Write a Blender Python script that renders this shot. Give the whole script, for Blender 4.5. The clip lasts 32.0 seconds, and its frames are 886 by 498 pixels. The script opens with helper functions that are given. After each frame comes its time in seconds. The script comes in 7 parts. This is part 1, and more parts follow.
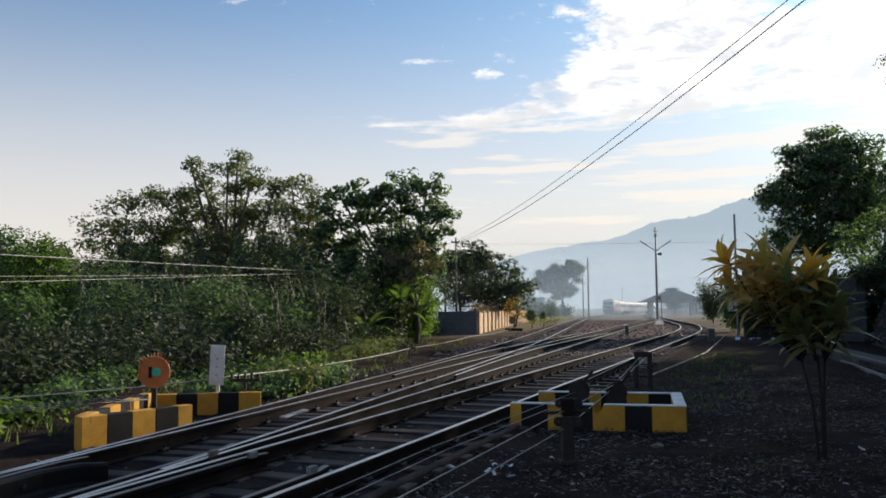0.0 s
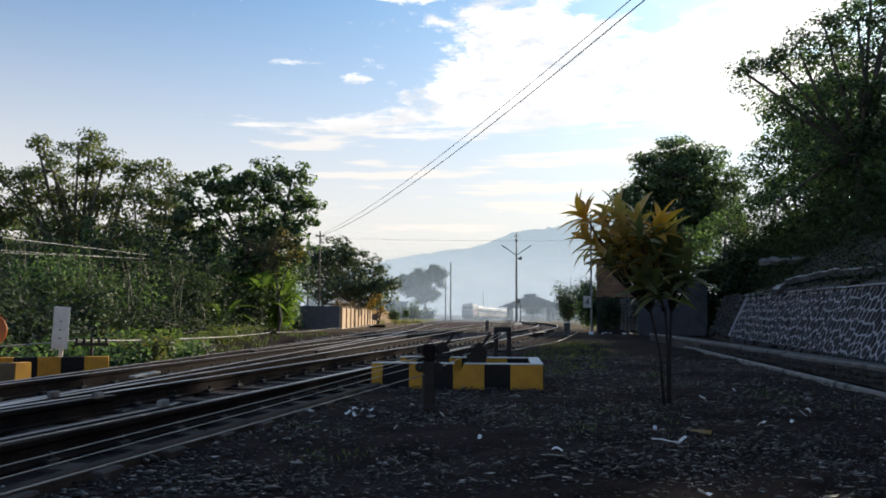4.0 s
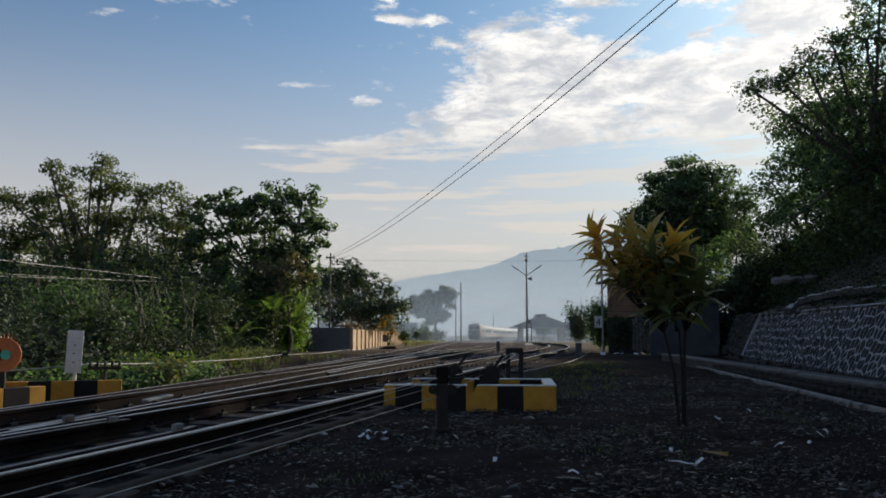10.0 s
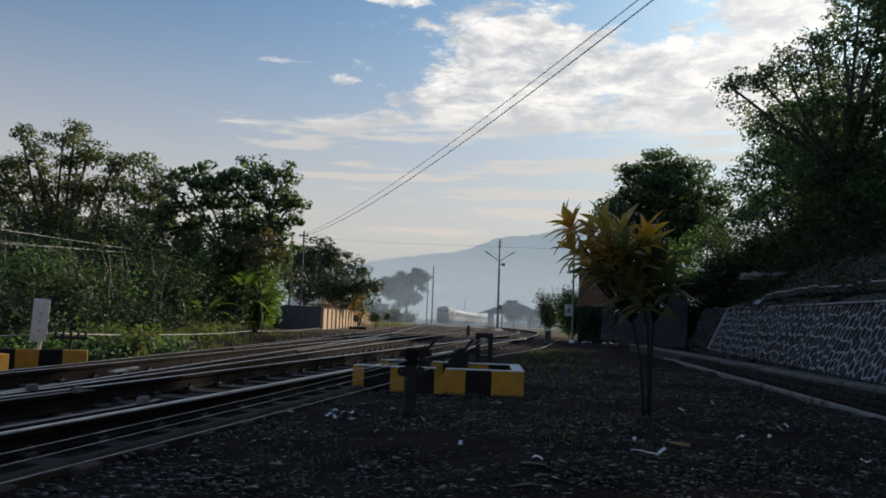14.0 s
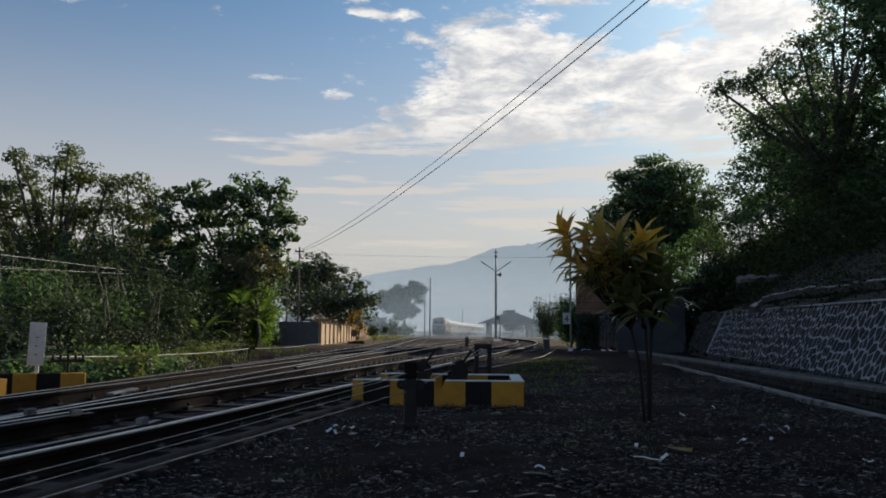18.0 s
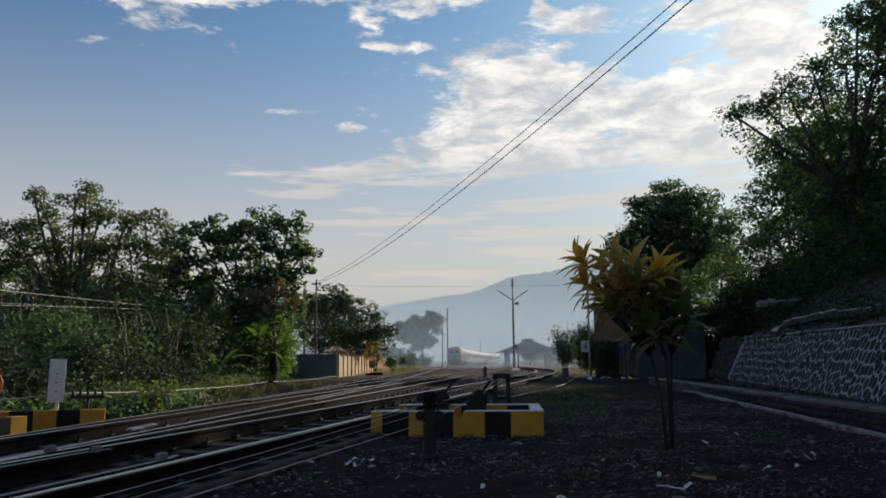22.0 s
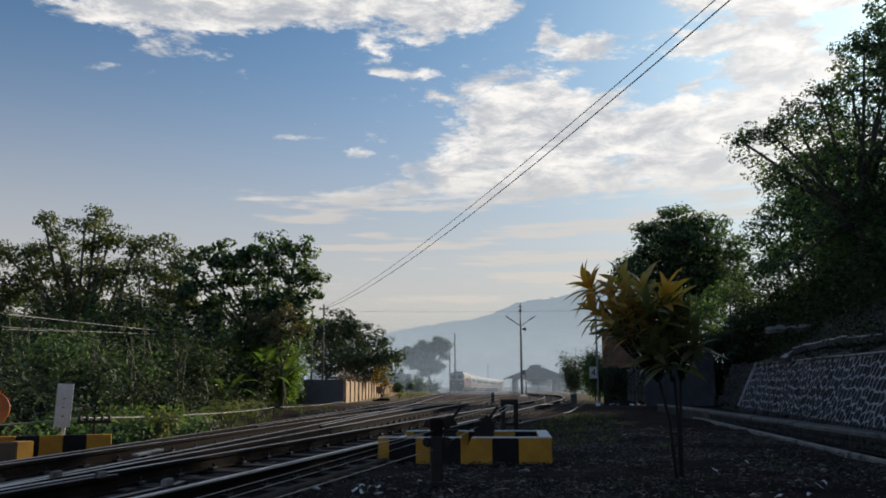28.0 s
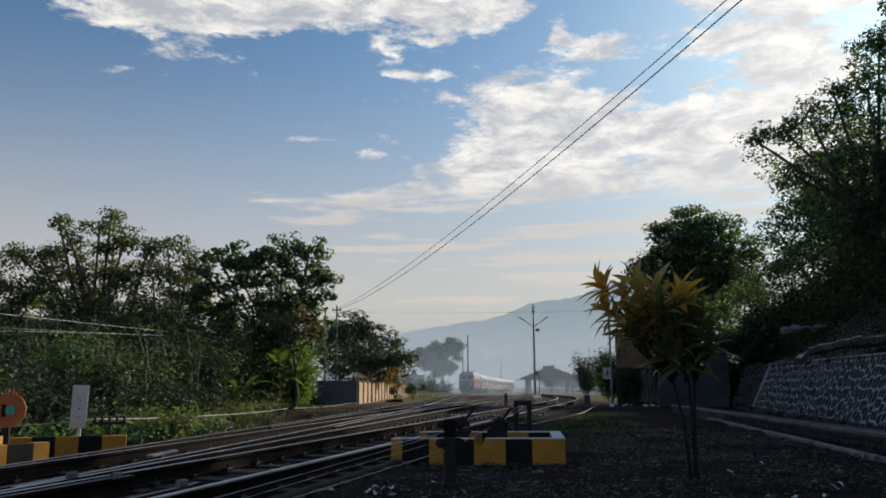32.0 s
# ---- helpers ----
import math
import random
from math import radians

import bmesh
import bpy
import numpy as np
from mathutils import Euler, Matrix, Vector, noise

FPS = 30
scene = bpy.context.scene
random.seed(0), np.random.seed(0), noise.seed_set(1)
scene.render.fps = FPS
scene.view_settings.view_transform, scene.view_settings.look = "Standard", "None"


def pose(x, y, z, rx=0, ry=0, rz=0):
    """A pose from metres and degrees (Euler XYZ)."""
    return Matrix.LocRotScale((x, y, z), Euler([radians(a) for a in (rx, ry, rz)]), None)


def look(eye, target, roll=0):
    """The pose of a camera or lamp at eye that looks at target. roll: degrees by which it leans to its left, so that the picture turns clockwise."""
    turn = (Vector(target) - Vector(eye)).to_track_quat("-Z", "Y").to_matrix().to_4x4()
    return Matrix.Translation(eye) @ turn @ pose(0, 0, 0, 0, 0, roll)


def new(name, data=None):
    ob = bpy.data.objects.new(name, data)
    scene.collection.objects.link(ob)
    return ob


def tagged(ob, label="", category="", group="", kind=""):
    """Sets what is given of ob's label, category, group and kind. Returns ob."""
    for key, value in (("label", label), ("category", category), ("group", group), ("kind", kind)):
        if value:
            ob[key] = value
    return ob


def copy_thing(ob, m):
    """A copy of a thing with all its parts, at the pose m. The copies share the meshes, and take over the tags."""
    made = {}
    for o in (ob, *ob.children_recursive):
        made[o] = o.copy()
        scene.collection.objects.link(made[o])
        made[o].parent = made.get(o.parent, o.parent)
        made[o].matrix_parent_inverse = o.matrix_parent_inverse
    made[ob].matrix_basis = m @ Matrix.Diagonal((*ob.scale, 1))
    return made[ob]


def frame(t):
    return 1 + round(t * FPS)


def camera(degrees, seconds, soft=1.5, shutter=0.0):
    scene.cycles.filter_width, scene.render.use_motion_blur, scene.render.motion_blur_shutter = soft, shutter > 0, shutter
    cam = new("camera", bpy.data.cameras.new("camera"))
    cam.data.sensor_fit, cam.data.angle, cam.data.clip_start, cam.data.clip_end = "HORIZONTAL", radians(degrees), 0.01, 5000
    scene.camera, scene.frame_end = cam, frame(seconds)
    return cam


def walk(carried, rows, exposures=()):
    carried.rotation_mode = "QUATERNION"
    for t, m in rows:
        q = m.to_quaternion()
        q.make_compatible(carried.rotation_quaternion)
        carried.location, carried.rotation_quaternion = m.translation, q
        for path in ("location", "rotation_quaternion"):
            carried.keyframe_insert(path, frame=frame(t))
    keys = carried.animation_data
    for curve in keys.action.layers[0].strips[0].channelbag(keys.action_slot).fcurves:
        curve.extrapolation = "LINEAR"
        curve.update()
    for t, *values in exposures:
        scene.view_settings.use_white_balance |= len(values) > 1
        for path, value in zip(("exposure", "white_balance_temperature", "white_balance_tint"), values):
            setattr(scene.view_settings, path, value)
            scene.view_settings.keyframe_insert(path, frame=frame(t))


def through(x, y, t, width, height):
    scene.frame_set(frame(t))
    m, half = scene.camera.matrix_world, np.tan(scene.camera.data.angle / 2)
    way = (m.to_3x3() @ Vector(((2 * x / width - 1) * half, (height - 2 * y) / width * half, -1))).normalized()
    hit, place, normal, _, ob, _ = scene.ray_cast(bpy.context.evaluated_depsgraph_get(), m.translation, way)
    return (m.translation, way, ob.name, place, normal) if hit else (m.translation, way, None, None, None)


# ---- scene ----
SECONDS = 32.0
cam = camera(55.75, SECONDS, soft=1.75)
# seconds, eye x y z in metres, yaw pitch roll in degrees
ROWS = [
    (0, 0.037, -0.059, 1.382, 9.09, 4.06, 0.47),
    (0.1, 0.022, -0.029, 1.35, 9.11, 2.31, 1.49),
    (0.3, -0.002, 0.009, 1.36, 8.59, -2.7, 2.54),
    (0.4, -0.045, 0.06, 1.408, 7.47, -3.14, 1.77),
    (0.6, -0.043, 0.073, 1.254, 5.48, -2.77, -0.07),
    (0.8, -0.057, 0.141, 1.129, 4.88, -2.28, -0.85),
    (1, -0.024, 0.142, 0.92, 3.79, -0.62, 0.74),
    (1.2, 0.009, 0.128, 0.784, 1.58, 0.52, -0.78),
    (1.4, 0.007, 0.082, 0.804, 2.96, -2.55, 1.7),
    (1.7, 0.029, 0.039, 0.819, 0.92, 3.22, -0.19),
    (2, 0.04, 0.024, 0.827, -1.74, 2.82, -1.77),
    (2.2, 0.053, -0.004, 0.836, -1.2, 2.26, -1.47),
    (2.5, 0.051, 0.017, 0.836, -0.76, 0.79, -0.58),
    (3, 0.032, 0.006, 0.841, -0.1, 2.25, -0.59),
    (3.5, 0.024, 0.011, 0.842, -0.14, 4.01, -0.35),
    (5.5, 0.037, 0.007, 0.84, -0.57, 4.73, -0.47),
    (6, 0.027, 0.01, 0.834, -0.85, 3.69, -0.24),
    (6.5, 0.035, 0.005, 0.841, 0.09, 4.23, -0.58),
    (7, 0.034, 0.016, 0.845, -0.44, 5.57, -0.65),
    (7.5, 0.016, 0.003, 0.844, -0.36, 6.65, -0.06),
    (8, 0.019, -0.005, 0.841, 0.7, 4.89, 0.03),
    (8.5, 0.019, -0.003, 0.844, 0.6, 5.51, 0.11),
    (9, 0, 0, 0.85, -0, 5.97, 0),
    (9.5, 0, 0, 0.85, 0.6, 6.24, 0.3),
    (10, 0, 0, 0.85, 0.46, 5.84, 0.03),
    (10.5, 0, 0, 0.85, 0.61, 5.71, 0.35),
    (11, 0, 0, 0.85, 0.69, 6.21, 0.36),
    (11.5, 0, 0, 0.85, 0.6, 7.27, 0.14),
    (12, 0, 0, 0.85, 0.67, 4.93, -0.78),
    (12.5, 0, 0, 0.85, -1.66, 3.98, -3.58),
    (13, 0, 0, 0.85, -1.95, 4.89, -2.82),
    (13.5, 0, 0, 0.85, -2.04, 5.21, -2.2),
    (14, 0, 0, 0.85, -1.53, 4.72, -2.13),
    (14.5, 0, 0, 0.85, -0.95, 4.26, -1.83),
    (15, 0, 0, 0.85, -0.79, 4.58, -1.75),
    (15.5, 0, 0, 0.85, -1.03, 5.11, -1.44),
    (17.5, 0, 0, 0.85, -1.68, 5.21, -0.5),
    (18, 0, 0, 0.85, -1.66, 5.53, -0.45),
    (18.5, 0, 0, 0.85, -1.36, 5.59, -0.14),
    (19, 0, 0, 0.85, -1.31, 6.21, -0.16),
    (19.5, 0, 0, 0.85, -1, 6.7, -0),
    (20, 0, 0, 0.85, -1.68, 7.19, 0.01),
    (20.5, 0, 0, 0.85, -1.59, 7.77, -0),
    (21, 0, 0, 0.85, -1.21, 7.77, 0.13),
    (21.5, 0, 0, 0.85, -0.65, 7.91, 0.28),
    (22, 0, 0, 0.85, -0.44, 7.57, 0.49),
    (22.5, 0, 0, 0.85, -0.18, 7.68, 0.54),
    (23, 0, 0, 0.85, -0.23, 7.95, 0.55),
    (23.5, 0, 0, 0.85, -0.3, 7.94, 0.46),
    (24, 0, 0, 0.85, -0.21, 8.15, 0.42),
    (24.5, 0, 0, 0.85, -0.08, 8.36, 0.42),
    (25, 0, 0, 0.85, 0.28, 9.03, 0.47),
    (25.5, 0, 0, 0.85, 0.39, 9.15, 0.46),
    (27.5, 0, 0, 0.85, -0.1, 9.03, 0.31),
    (28, 0, 0, 0.85, 0.06, 9.3, 0.31),
    (28.5, 0, 0, 0.85, 0.36, 9.18, 0.26),
    (29, 0, 0, 0.85, 0.5, 9.26, 0.39),
    (29.5, 0, 0, 0.85, 0.74, 9.04, 0.54),
    (30, 0, 0, 0.85, 1.01, 9.27, 0.47),
    (30.5, 0, 0, 0.85, 1.12, 9.45, 0.46),
    (31, 0, 0, 0.85, 1.31, 9.55, 0.5),
    (31.5, 0, 0, 0.85, 1.24, 9.62, 0.44),
    (32, 0, 0, 0.85, 0.94, 9.37, 0.38),
]
# seconds, stops, kelvin, tint
EXPOSURES = [(0.0, 0.48, 6500, 10), (0.3, 0.85, 6300, 10), (0.6, 1.35, 6050, 20), (1.0, 1.22, 6000, 22), (1.4, 1.15, 6050, 22), (1.7, 0.6, 6500, 10), (2, 0.55, 6500, 10), (3.0, 0.62, 6500, 10), (6.0, 0.46, 6500, 10), (7.0, 0.36, 6500, 10), (9.0, 0.1, 6500, 10), (13.0, -0.05, 6500, 10), (32.0, -0.1, 6500, 10)]
walk(cam, [(t, pose(x, y, z, 90 + pitch, roll, yaw)) for t, x, y, z, yaw, pitch, roll in ROWS], EXPOSURES)

# ---- world, sun ----
SUN_AZ, SUN_EL = radians(40), radians(21.5)
world = bpy.data.worlds.new("sky")
scene.world = world
world.use_nodes = True


class Graph:
    """Short hand for a node tree."""

    def __init__(self, tree, fresh=True):
        self.tree = tree
        if fresh:
            tree.nodes.clear()

    def add(self, kind, **props):
        n = self.tree.nodes.new(kind)
        for k, v in props.items():
            if k == "operation":
                n.operation = v
            elif k == "blend_type":
                n.blend_type = v
            elif k == "data_type":
                n.data_type = v
        return n

    def link(self, a, b):
        self.tree.links.new(a, b)

    def put(self, value, socket):
        if isinstance(value, bpy.types.NodeSocket):
            self.link(value, socket)
        elif value is not None:
            socket.default_value = value

    def math(self, op, a, b=None, c=None, clamp=False):
        n = self.add("ShaderNodeMath", operation=op)
        n.use_clamp = clamp
        for i, v in enumerate((a, b, c)):
            self.put(v, n.inputs[i])
        return n.outputs[0]

    def mix(self, fac, a, b, blend="MIX"):
        n = self.add("ShaderNodeMix", data_type="RGBA", blend_type=blend)
        n.clamp_factor = True
        self.put(fac, n.inputs[0])
        for v, s in ((a, n.inputs[6]), (b, n.inputs[7])):
            self.put((*v, 1) if isinstance(v, tuple) and len(v) == 3 else v, s)
        return n.outputs[2]

    def noise(self, vector, scale, detail=4, rough=0.55, distort=0.0):
        n = self.add("ShaderNodeTexNoise")
        if vector is not None:
            self.link(vector, n.inputs["Vector"])
        n.inputs["Scale"].default_value = scale
        n.inputs["Detail"].default_value = detail
        n.inputs["Roughness"].default_value = rough
        n.inputs["Distortion"].default_value = distort
        return n.outputs["Fac"]

    def ramp(self, fac, stops):
        n = self.add("ShaderNodeValToRGB")
        el = n.color_ramp.elements
        while len(el) < len(stops):
            el.new(0.5)
        for e, (p, c) in zip(el, stops):
            e.position, e.color = p, (*c, 1) if len(c) == 3 else c
        self.link(fac, n.inputs[0])
        return n.outputs[0]

    def smooth(self, x, lo, hi):
        n = self.add("ShaderNodeMapRange")
        n.interpolation_type = "SMOOTHSTEP"
        self.put(x, n.inputs[0])
        n.inputs[1].default_value, n.inputs[2].default_value = lo, hi
        n.inputs[3].default_value, n.inputs[4].default_value = 0, 1
        return n.outputs[0]


def make_world():
    g = Graph(world.node_tree)
    out = g.add("ShaderNodeOutputWorld")
    bg = g.add("ShaderNodeBackground")
    sky = g.add("ShaderNodeTexSky")
    sky.sky_type, sky.sun_disc = "NISHITA", False
    sky.sun_elevation, sky.sun_rotation = SUN_EL, SUN_AZ
    sky.air_density, sky.dust_density, sky.ozone_density = 1.0, 1.6, 2.5
    coord = g.add("ShaderNodeTexCoord").outputs["Generated"]
    sep = g.add("ShaderNodeSeparateXYZ")
    g.link(coord, sep.inputs[0])
    x, y, z = sep.outputs
    az = g.math("ARCTAN2", x, y)
    el = g.math("ARCSINE", z)
    uv = g.add("ShaderNodeCombineXYZ")
    g.link(az, uv.inputs[0]), g.link(g.math("MULTIPLY", el, 2.6), uv.inputs[1])
    # cloud banks: centre azimuth, centre elevation, half width, half height, density
    banks = [
        (0.13, 0.295, 0.15, 0.065, 1.3), (0.27, 0.285, 0.12, 0.05, 1.2), (0.09, 0.245, 0.14, 0.02, 1.1), (-0.10, 0.222, 0.13, 0.014, 0.85), (0.08, 0.232, 0.24, 0.022, 0.85), (-0.085, 0.178, 0.07, 0.007, 0.8),
        (-0.32, 0.481, 0.14, 0.066, 2.0), (-0.10, 0.487, 0.15, 0.058, 2.0), (0.08, 0.495, 0.10, 0.03, 1.1), (0.41, 0.445, 0.13, 0.04, 1.4), (0.42, 0.345, 0.05, 0.022, 1.1), (0.34, 0.215, 0.06, 0.012, 1.0), (-0.13, 0.196, 0.10, 0.006, 0.95), (-0.05, 0.165, 0.10, 0.006, 0.9), (0.06, 0.125, 0.24, 0.012, 0.75), (0.15, 0.150, 0.16, 0.010, 0.8), (0.02, 0.100, 0.16, 0.008, 0.7), (0.24, 0.185, 0.16, 0.016, 0.85),
        (-0.185, 0.292, 0.055, 0.006, 0.48), (-0.03, 0.368, 0.055, 0.008, 0.60), (-0.10, 0.275, 0.06, 0.008, 0.48), (0.20, 0.395, 0.10, 0.020, 0.95),
        (0.40, 0.365, 0.07, 0.04, 1.05), (0.36, 0.25, 0.13, 0.045, 1.2), (0.40, 0.305, 0.09, 0.025, 1.15), (0.33, 0.385, 0.06, 0.02, 1.0), (0.13, 0.415, 0.018, 0.025, 0.9), (0.9, 0.35, 0.4, 0.14, 0.8),
        (-1.9, 0.35, 0.4, 0.10, 0.7), (2.4, 0.45, 0.7, 0.14, 0.8), (-2.6, 0.3, 0.4, 0.08, 0.7), (0.2, 0.85, 0.7, 0.12, 0.8),
    ]
    cover = None
    for ca, ce, ra, re, dense in banks:
        a = g.math("DIVIDE", g.math("SUBTRACT", az, ca), ra)
        b = g.math("DIVIDE", g.math("SUBTRACT", el, ce), re)
        r = g.math("ADD", g.math("MULTIPLY", a, a), g.math("MULTIPLY", b, b))
        m = g.math("MULTIPLY", g.math("POWER", 2.0, g.math("MULTIPLY", r, -1.0)), dense)
        cover = m if cover is None else g.math("MAXIMUM", cover, m)
    # low clouds are drawn out into flat streaks
    flat = g.add("ShaderNodeCombineXYZ")
    g.link(g.math("MULTIPLY", az, 0.8), flat.inputs[0]), g.link(g.math("MULTIPLY", el, 7.5), flat.inputs[1])
    high = g.smooth(el, 0.19, 0.265)
    big = g.noise(uv.outputs[0], 7.0, 9, 0.62, 0.25)
    fine = g.noise(uv.outputs[0], 30.0, 8, 0.68, 0.2)
    big = g.math("ADD", g.math("MULTIPLY", big, high), g.math("MULTIPLY", g.noise(flat.outputs[0], 6.0, 7, 0.6, 0.2), g.math("SUBTRACT", 1.0, high)))
    fine = g.math("ADD", g.math("MULTIPLY", fine, high), g.math("MULTIPLY", g.noise(flat.outputs[0], 20.0, 6, 0.6, 0.1), g.math("SUBTRACT", 1.0, high)))
    body = g.math("ADD", cover, g.math("MULTIPLY", g.math("SUBTRACT", big, 0.5), 2.9))
    body = g.math("ADD", body, g.math("MULTIPLY", g.math("SUBTRACT", fine, 0.5), 1.25))
    body = g.math("SUBTRACT", body, g.math("MULTIPLY", g.math("SUBTRACT", 1.0, cover), 0.13))
    mask = g.smooth(body, 0.36, 0.78)
    # pale morning haze low in the sky, brighter towards the sun
    low = g.math("MAXIMUM", el, 0.0)
    haze = g.math("POWER", 2.718, g.math("MULTIPLY", g.math("POWER", g.math("DIVIDE", low, 0.262), 2.4), -1.0))
    d = g.math("SUBTRACT", az, float(SUN_AZ))
    e = g.math("SUBTRACT", el, float(SUN_EL))
    glow = g.math("POWER", 2.718, g.math("MULTIPLY", g.math("ADD", g.math("MULTIPLY", d, d), g.math("MULTIPLY", g.math("MULTIPLY", e, e), 1.6)), -7.0))
    clear = g.mix(1.0, sky.outputs[0], (0.057, 0.088, 0.106), "MULTIPLY")
    clear = g.mix(g.math("MULTIPLY", haze, 0.92), clear, (0.655, 0.60, 0.555))
    clear = g.mix(g.math("MULTIPLY", glow, 0.48), clear, (0.86, 0.90, 0.95))
    shade = g.smooth(g.noise(uv.outputs[0], 13.0, 9, 0.68, 0.3), 0.36, 0.66)
    cloud = g.mix(shade, (0.54, 0.56, 0.60), (1.14, 1.09, 1.02))
    cloud = g.mix(g.math("MULTIPLY", glow, 0.5), cloud, (1.38, 1.30, 1.22))
    cloud = g.mix(high, (0.76, 0.69, 0.615), cloud)
    thick = g.math("ADD", g.math("MULTIPLY", high, 0.34), 0.58)
    g.link(g.mix(g.math("MULTIPLY", mask, thick), clear, cloud), bg.inputs[0])
    bg.inputs[1].default_value = 1.0
    g.link(bg.outputs[0], out.inputs[0])


make_world()
sun_data = bpy.data.lights.new("sun", "SUN")
sun_data.energy, sun_data.angle, sun_data.color = 4.0, radians(0.6), (1.0, 0.86, 0.68)
sun = new("sun", sun_data)
sun.matrix_world = look((60 * math.sin(SUN_AZ), 60 * math.cos(SUN_AZ), 60 * math.tan(SUN_EL)), (0, 0, 0))


# ---- materials ----
def surface(name, dark, light, rough=0.8, metal=0.0, scale=6.0, fine=60.0, bump=0.3, depth=0.01, spots=None, per_object=0.0, spec=0.5):
    """Grain at two scales between two colours, with relief. spots: colour, scale, threshold of stains."""
    m = bpy.data.materials.new(name)
    m.use_nodes = True
    g = Graph(m.node_tree)
    out = g.add("ShaderNodeOutputMaterial")
    b = g.add("ShaderNodeBsdfPrincipled")
    pos = g.add("ShaderNodeTexCoord").outputs["Object"]
    n1, n2 = g.noise(pos, scale, 5), g.noise(pos, fine, 4, 0.7)
    f = g.math("ADD", g.math("MULTIPLY", n1, 0.6), g.math("MULTIPLY", n2, 0.4))
    col = g.ramp(f, [(0.36, dark), (0.62, light)])
    if spots:
        sc, s, lo = spots
        col = g.mix(g.smooth(g.noise(pos, s, 6, 0.65, 0.4), lo, lo + 0.08), col, sc)
    if per_object:
        info = g.add("ShaderNodeObjectInfo").outputs["Random"]
        v = g.math("ADD", g.math("MULTIPLY", info, per_object), 1.0 - per_object / 2)
        grey = g.add("ShaderNodeCombineXYZ")
        for i in range(3):
            g.link(v, grey.inputs[i])
        col = g.mix(1.0, col, grey.outputs[0], "MULTIPLY")
    g.link(col, b.inputs["Base Color"])
    b.inputs["Metallic"].default_value = metal
    b.inputs["Specular IOR Level"].default_value = spec
    g.link(g.math("ADD", g.math("MULTIPLY", n1, 0.25), rough - 0.125), b.inputs["Roughness"])
    if bump:
        bp = g.add("ShaderNodeBump")
        bp.inputs["Strength"].default_value, bp.inputs["Distance"].default_value = bump, depth
        g.link(f, bp.inputs["Height"])
        g.link(bp.outputs[0], b.inputs["Normal"])
    g.link(b.outputs[0], out.inputs[0])
    return m


def foliage(name, dark, light, through=0.5, gloss=0.52, accent=None, share=0.2):
    """Leaves: colour varies leaf by leaf, some light shines through. accent: the colour of a share of the leaves."""
    m = bpy.data.materials.new(name)
    m.use_nodes = True
    g = Graph(m.node_tree)
    out = g.add("ShaderNodeOutputMaterial")
    b = g.add("ShaderNodeBsdfPrincipled")
    t = g.add("ShaderNodeBsdfTranslucent")
    mixed = g.add("ShaderNodeMixShader")
    rnd = g.add("ShaderNodeNewGeometry").outputs["Random Per Island"]
    pos = g.add("ShaderNodeTexCoord").outputs["Object"]
    f = g.math("ADD", g.math("MULTIPLY", rnd, 0.55), g.math("MULTIPLY", g.noise(pos, 1.1, 3, 0.6), 0.45))
    stops = [(0.24, [c * 0.55 for c in dark]), (0.52, [(a + b) / 2 for a, b in zip(dark, light)]), (0.80, [c * 1.5 for c in light])]
    if accent:
        stops = [(0.2, dark), (0.8 - share, light), (0.82 - share * 0.5, accent)]
    col = g.ramp(f, stops)
    g.link(col, b.inputs["Base Color"])
    b.inputs["Roughness"].default_value = gloss
    b.inputs["Specular IOR Level"].default_value = 0.5 if gloss < 0.5 else 0.26
    g.link(g.mix(1.0, col, (1.5, 1.7, 0.7), "MULTIPLY"), t.inputs[0])
    mixed.inputs[0].default_value = through
    g.link(b.outputs[0], mixed.inputs[1]), g.link(t.outputs[0], mixed.inputs[2])
    g.link(mixed.outputs[0], out.inputs[0])
    return m


def loose_material(name, tones):
    """Loose pieces, most of them dark, a few pale, with a slight sheen. tones: share and colour."""
    m = bpy.data.materials.new(name)
    m.use_nodes = True
    g = Graph(m.node_tree)
    out = g.add("ShaderNodeOutputMaterial")
    b = g.add("ShaderNodeBsdfPrincipled")
    rnd = g.add("ShaderNodeNewGeometry").outputs["Random Per Island"]
    pos = g.add("ShaderNodeTexCoord").outputs["Object"]
    col = g.ramp(rnd, tones)
    col = g.mix(g.math("MULTIPLY", g.noise(pos, 70, 4, 0.7), 0.5), col, (0.012, 0.011, 0.010))
    g.link(col, b.inputs["Base Color"])
    b.inputs["Roughness"].default_value = 0.45
    b.inputs["Specular IOR Level"].default_value = 0.35
    g.link(b.outputs[0], out.inputs[0])
    return m


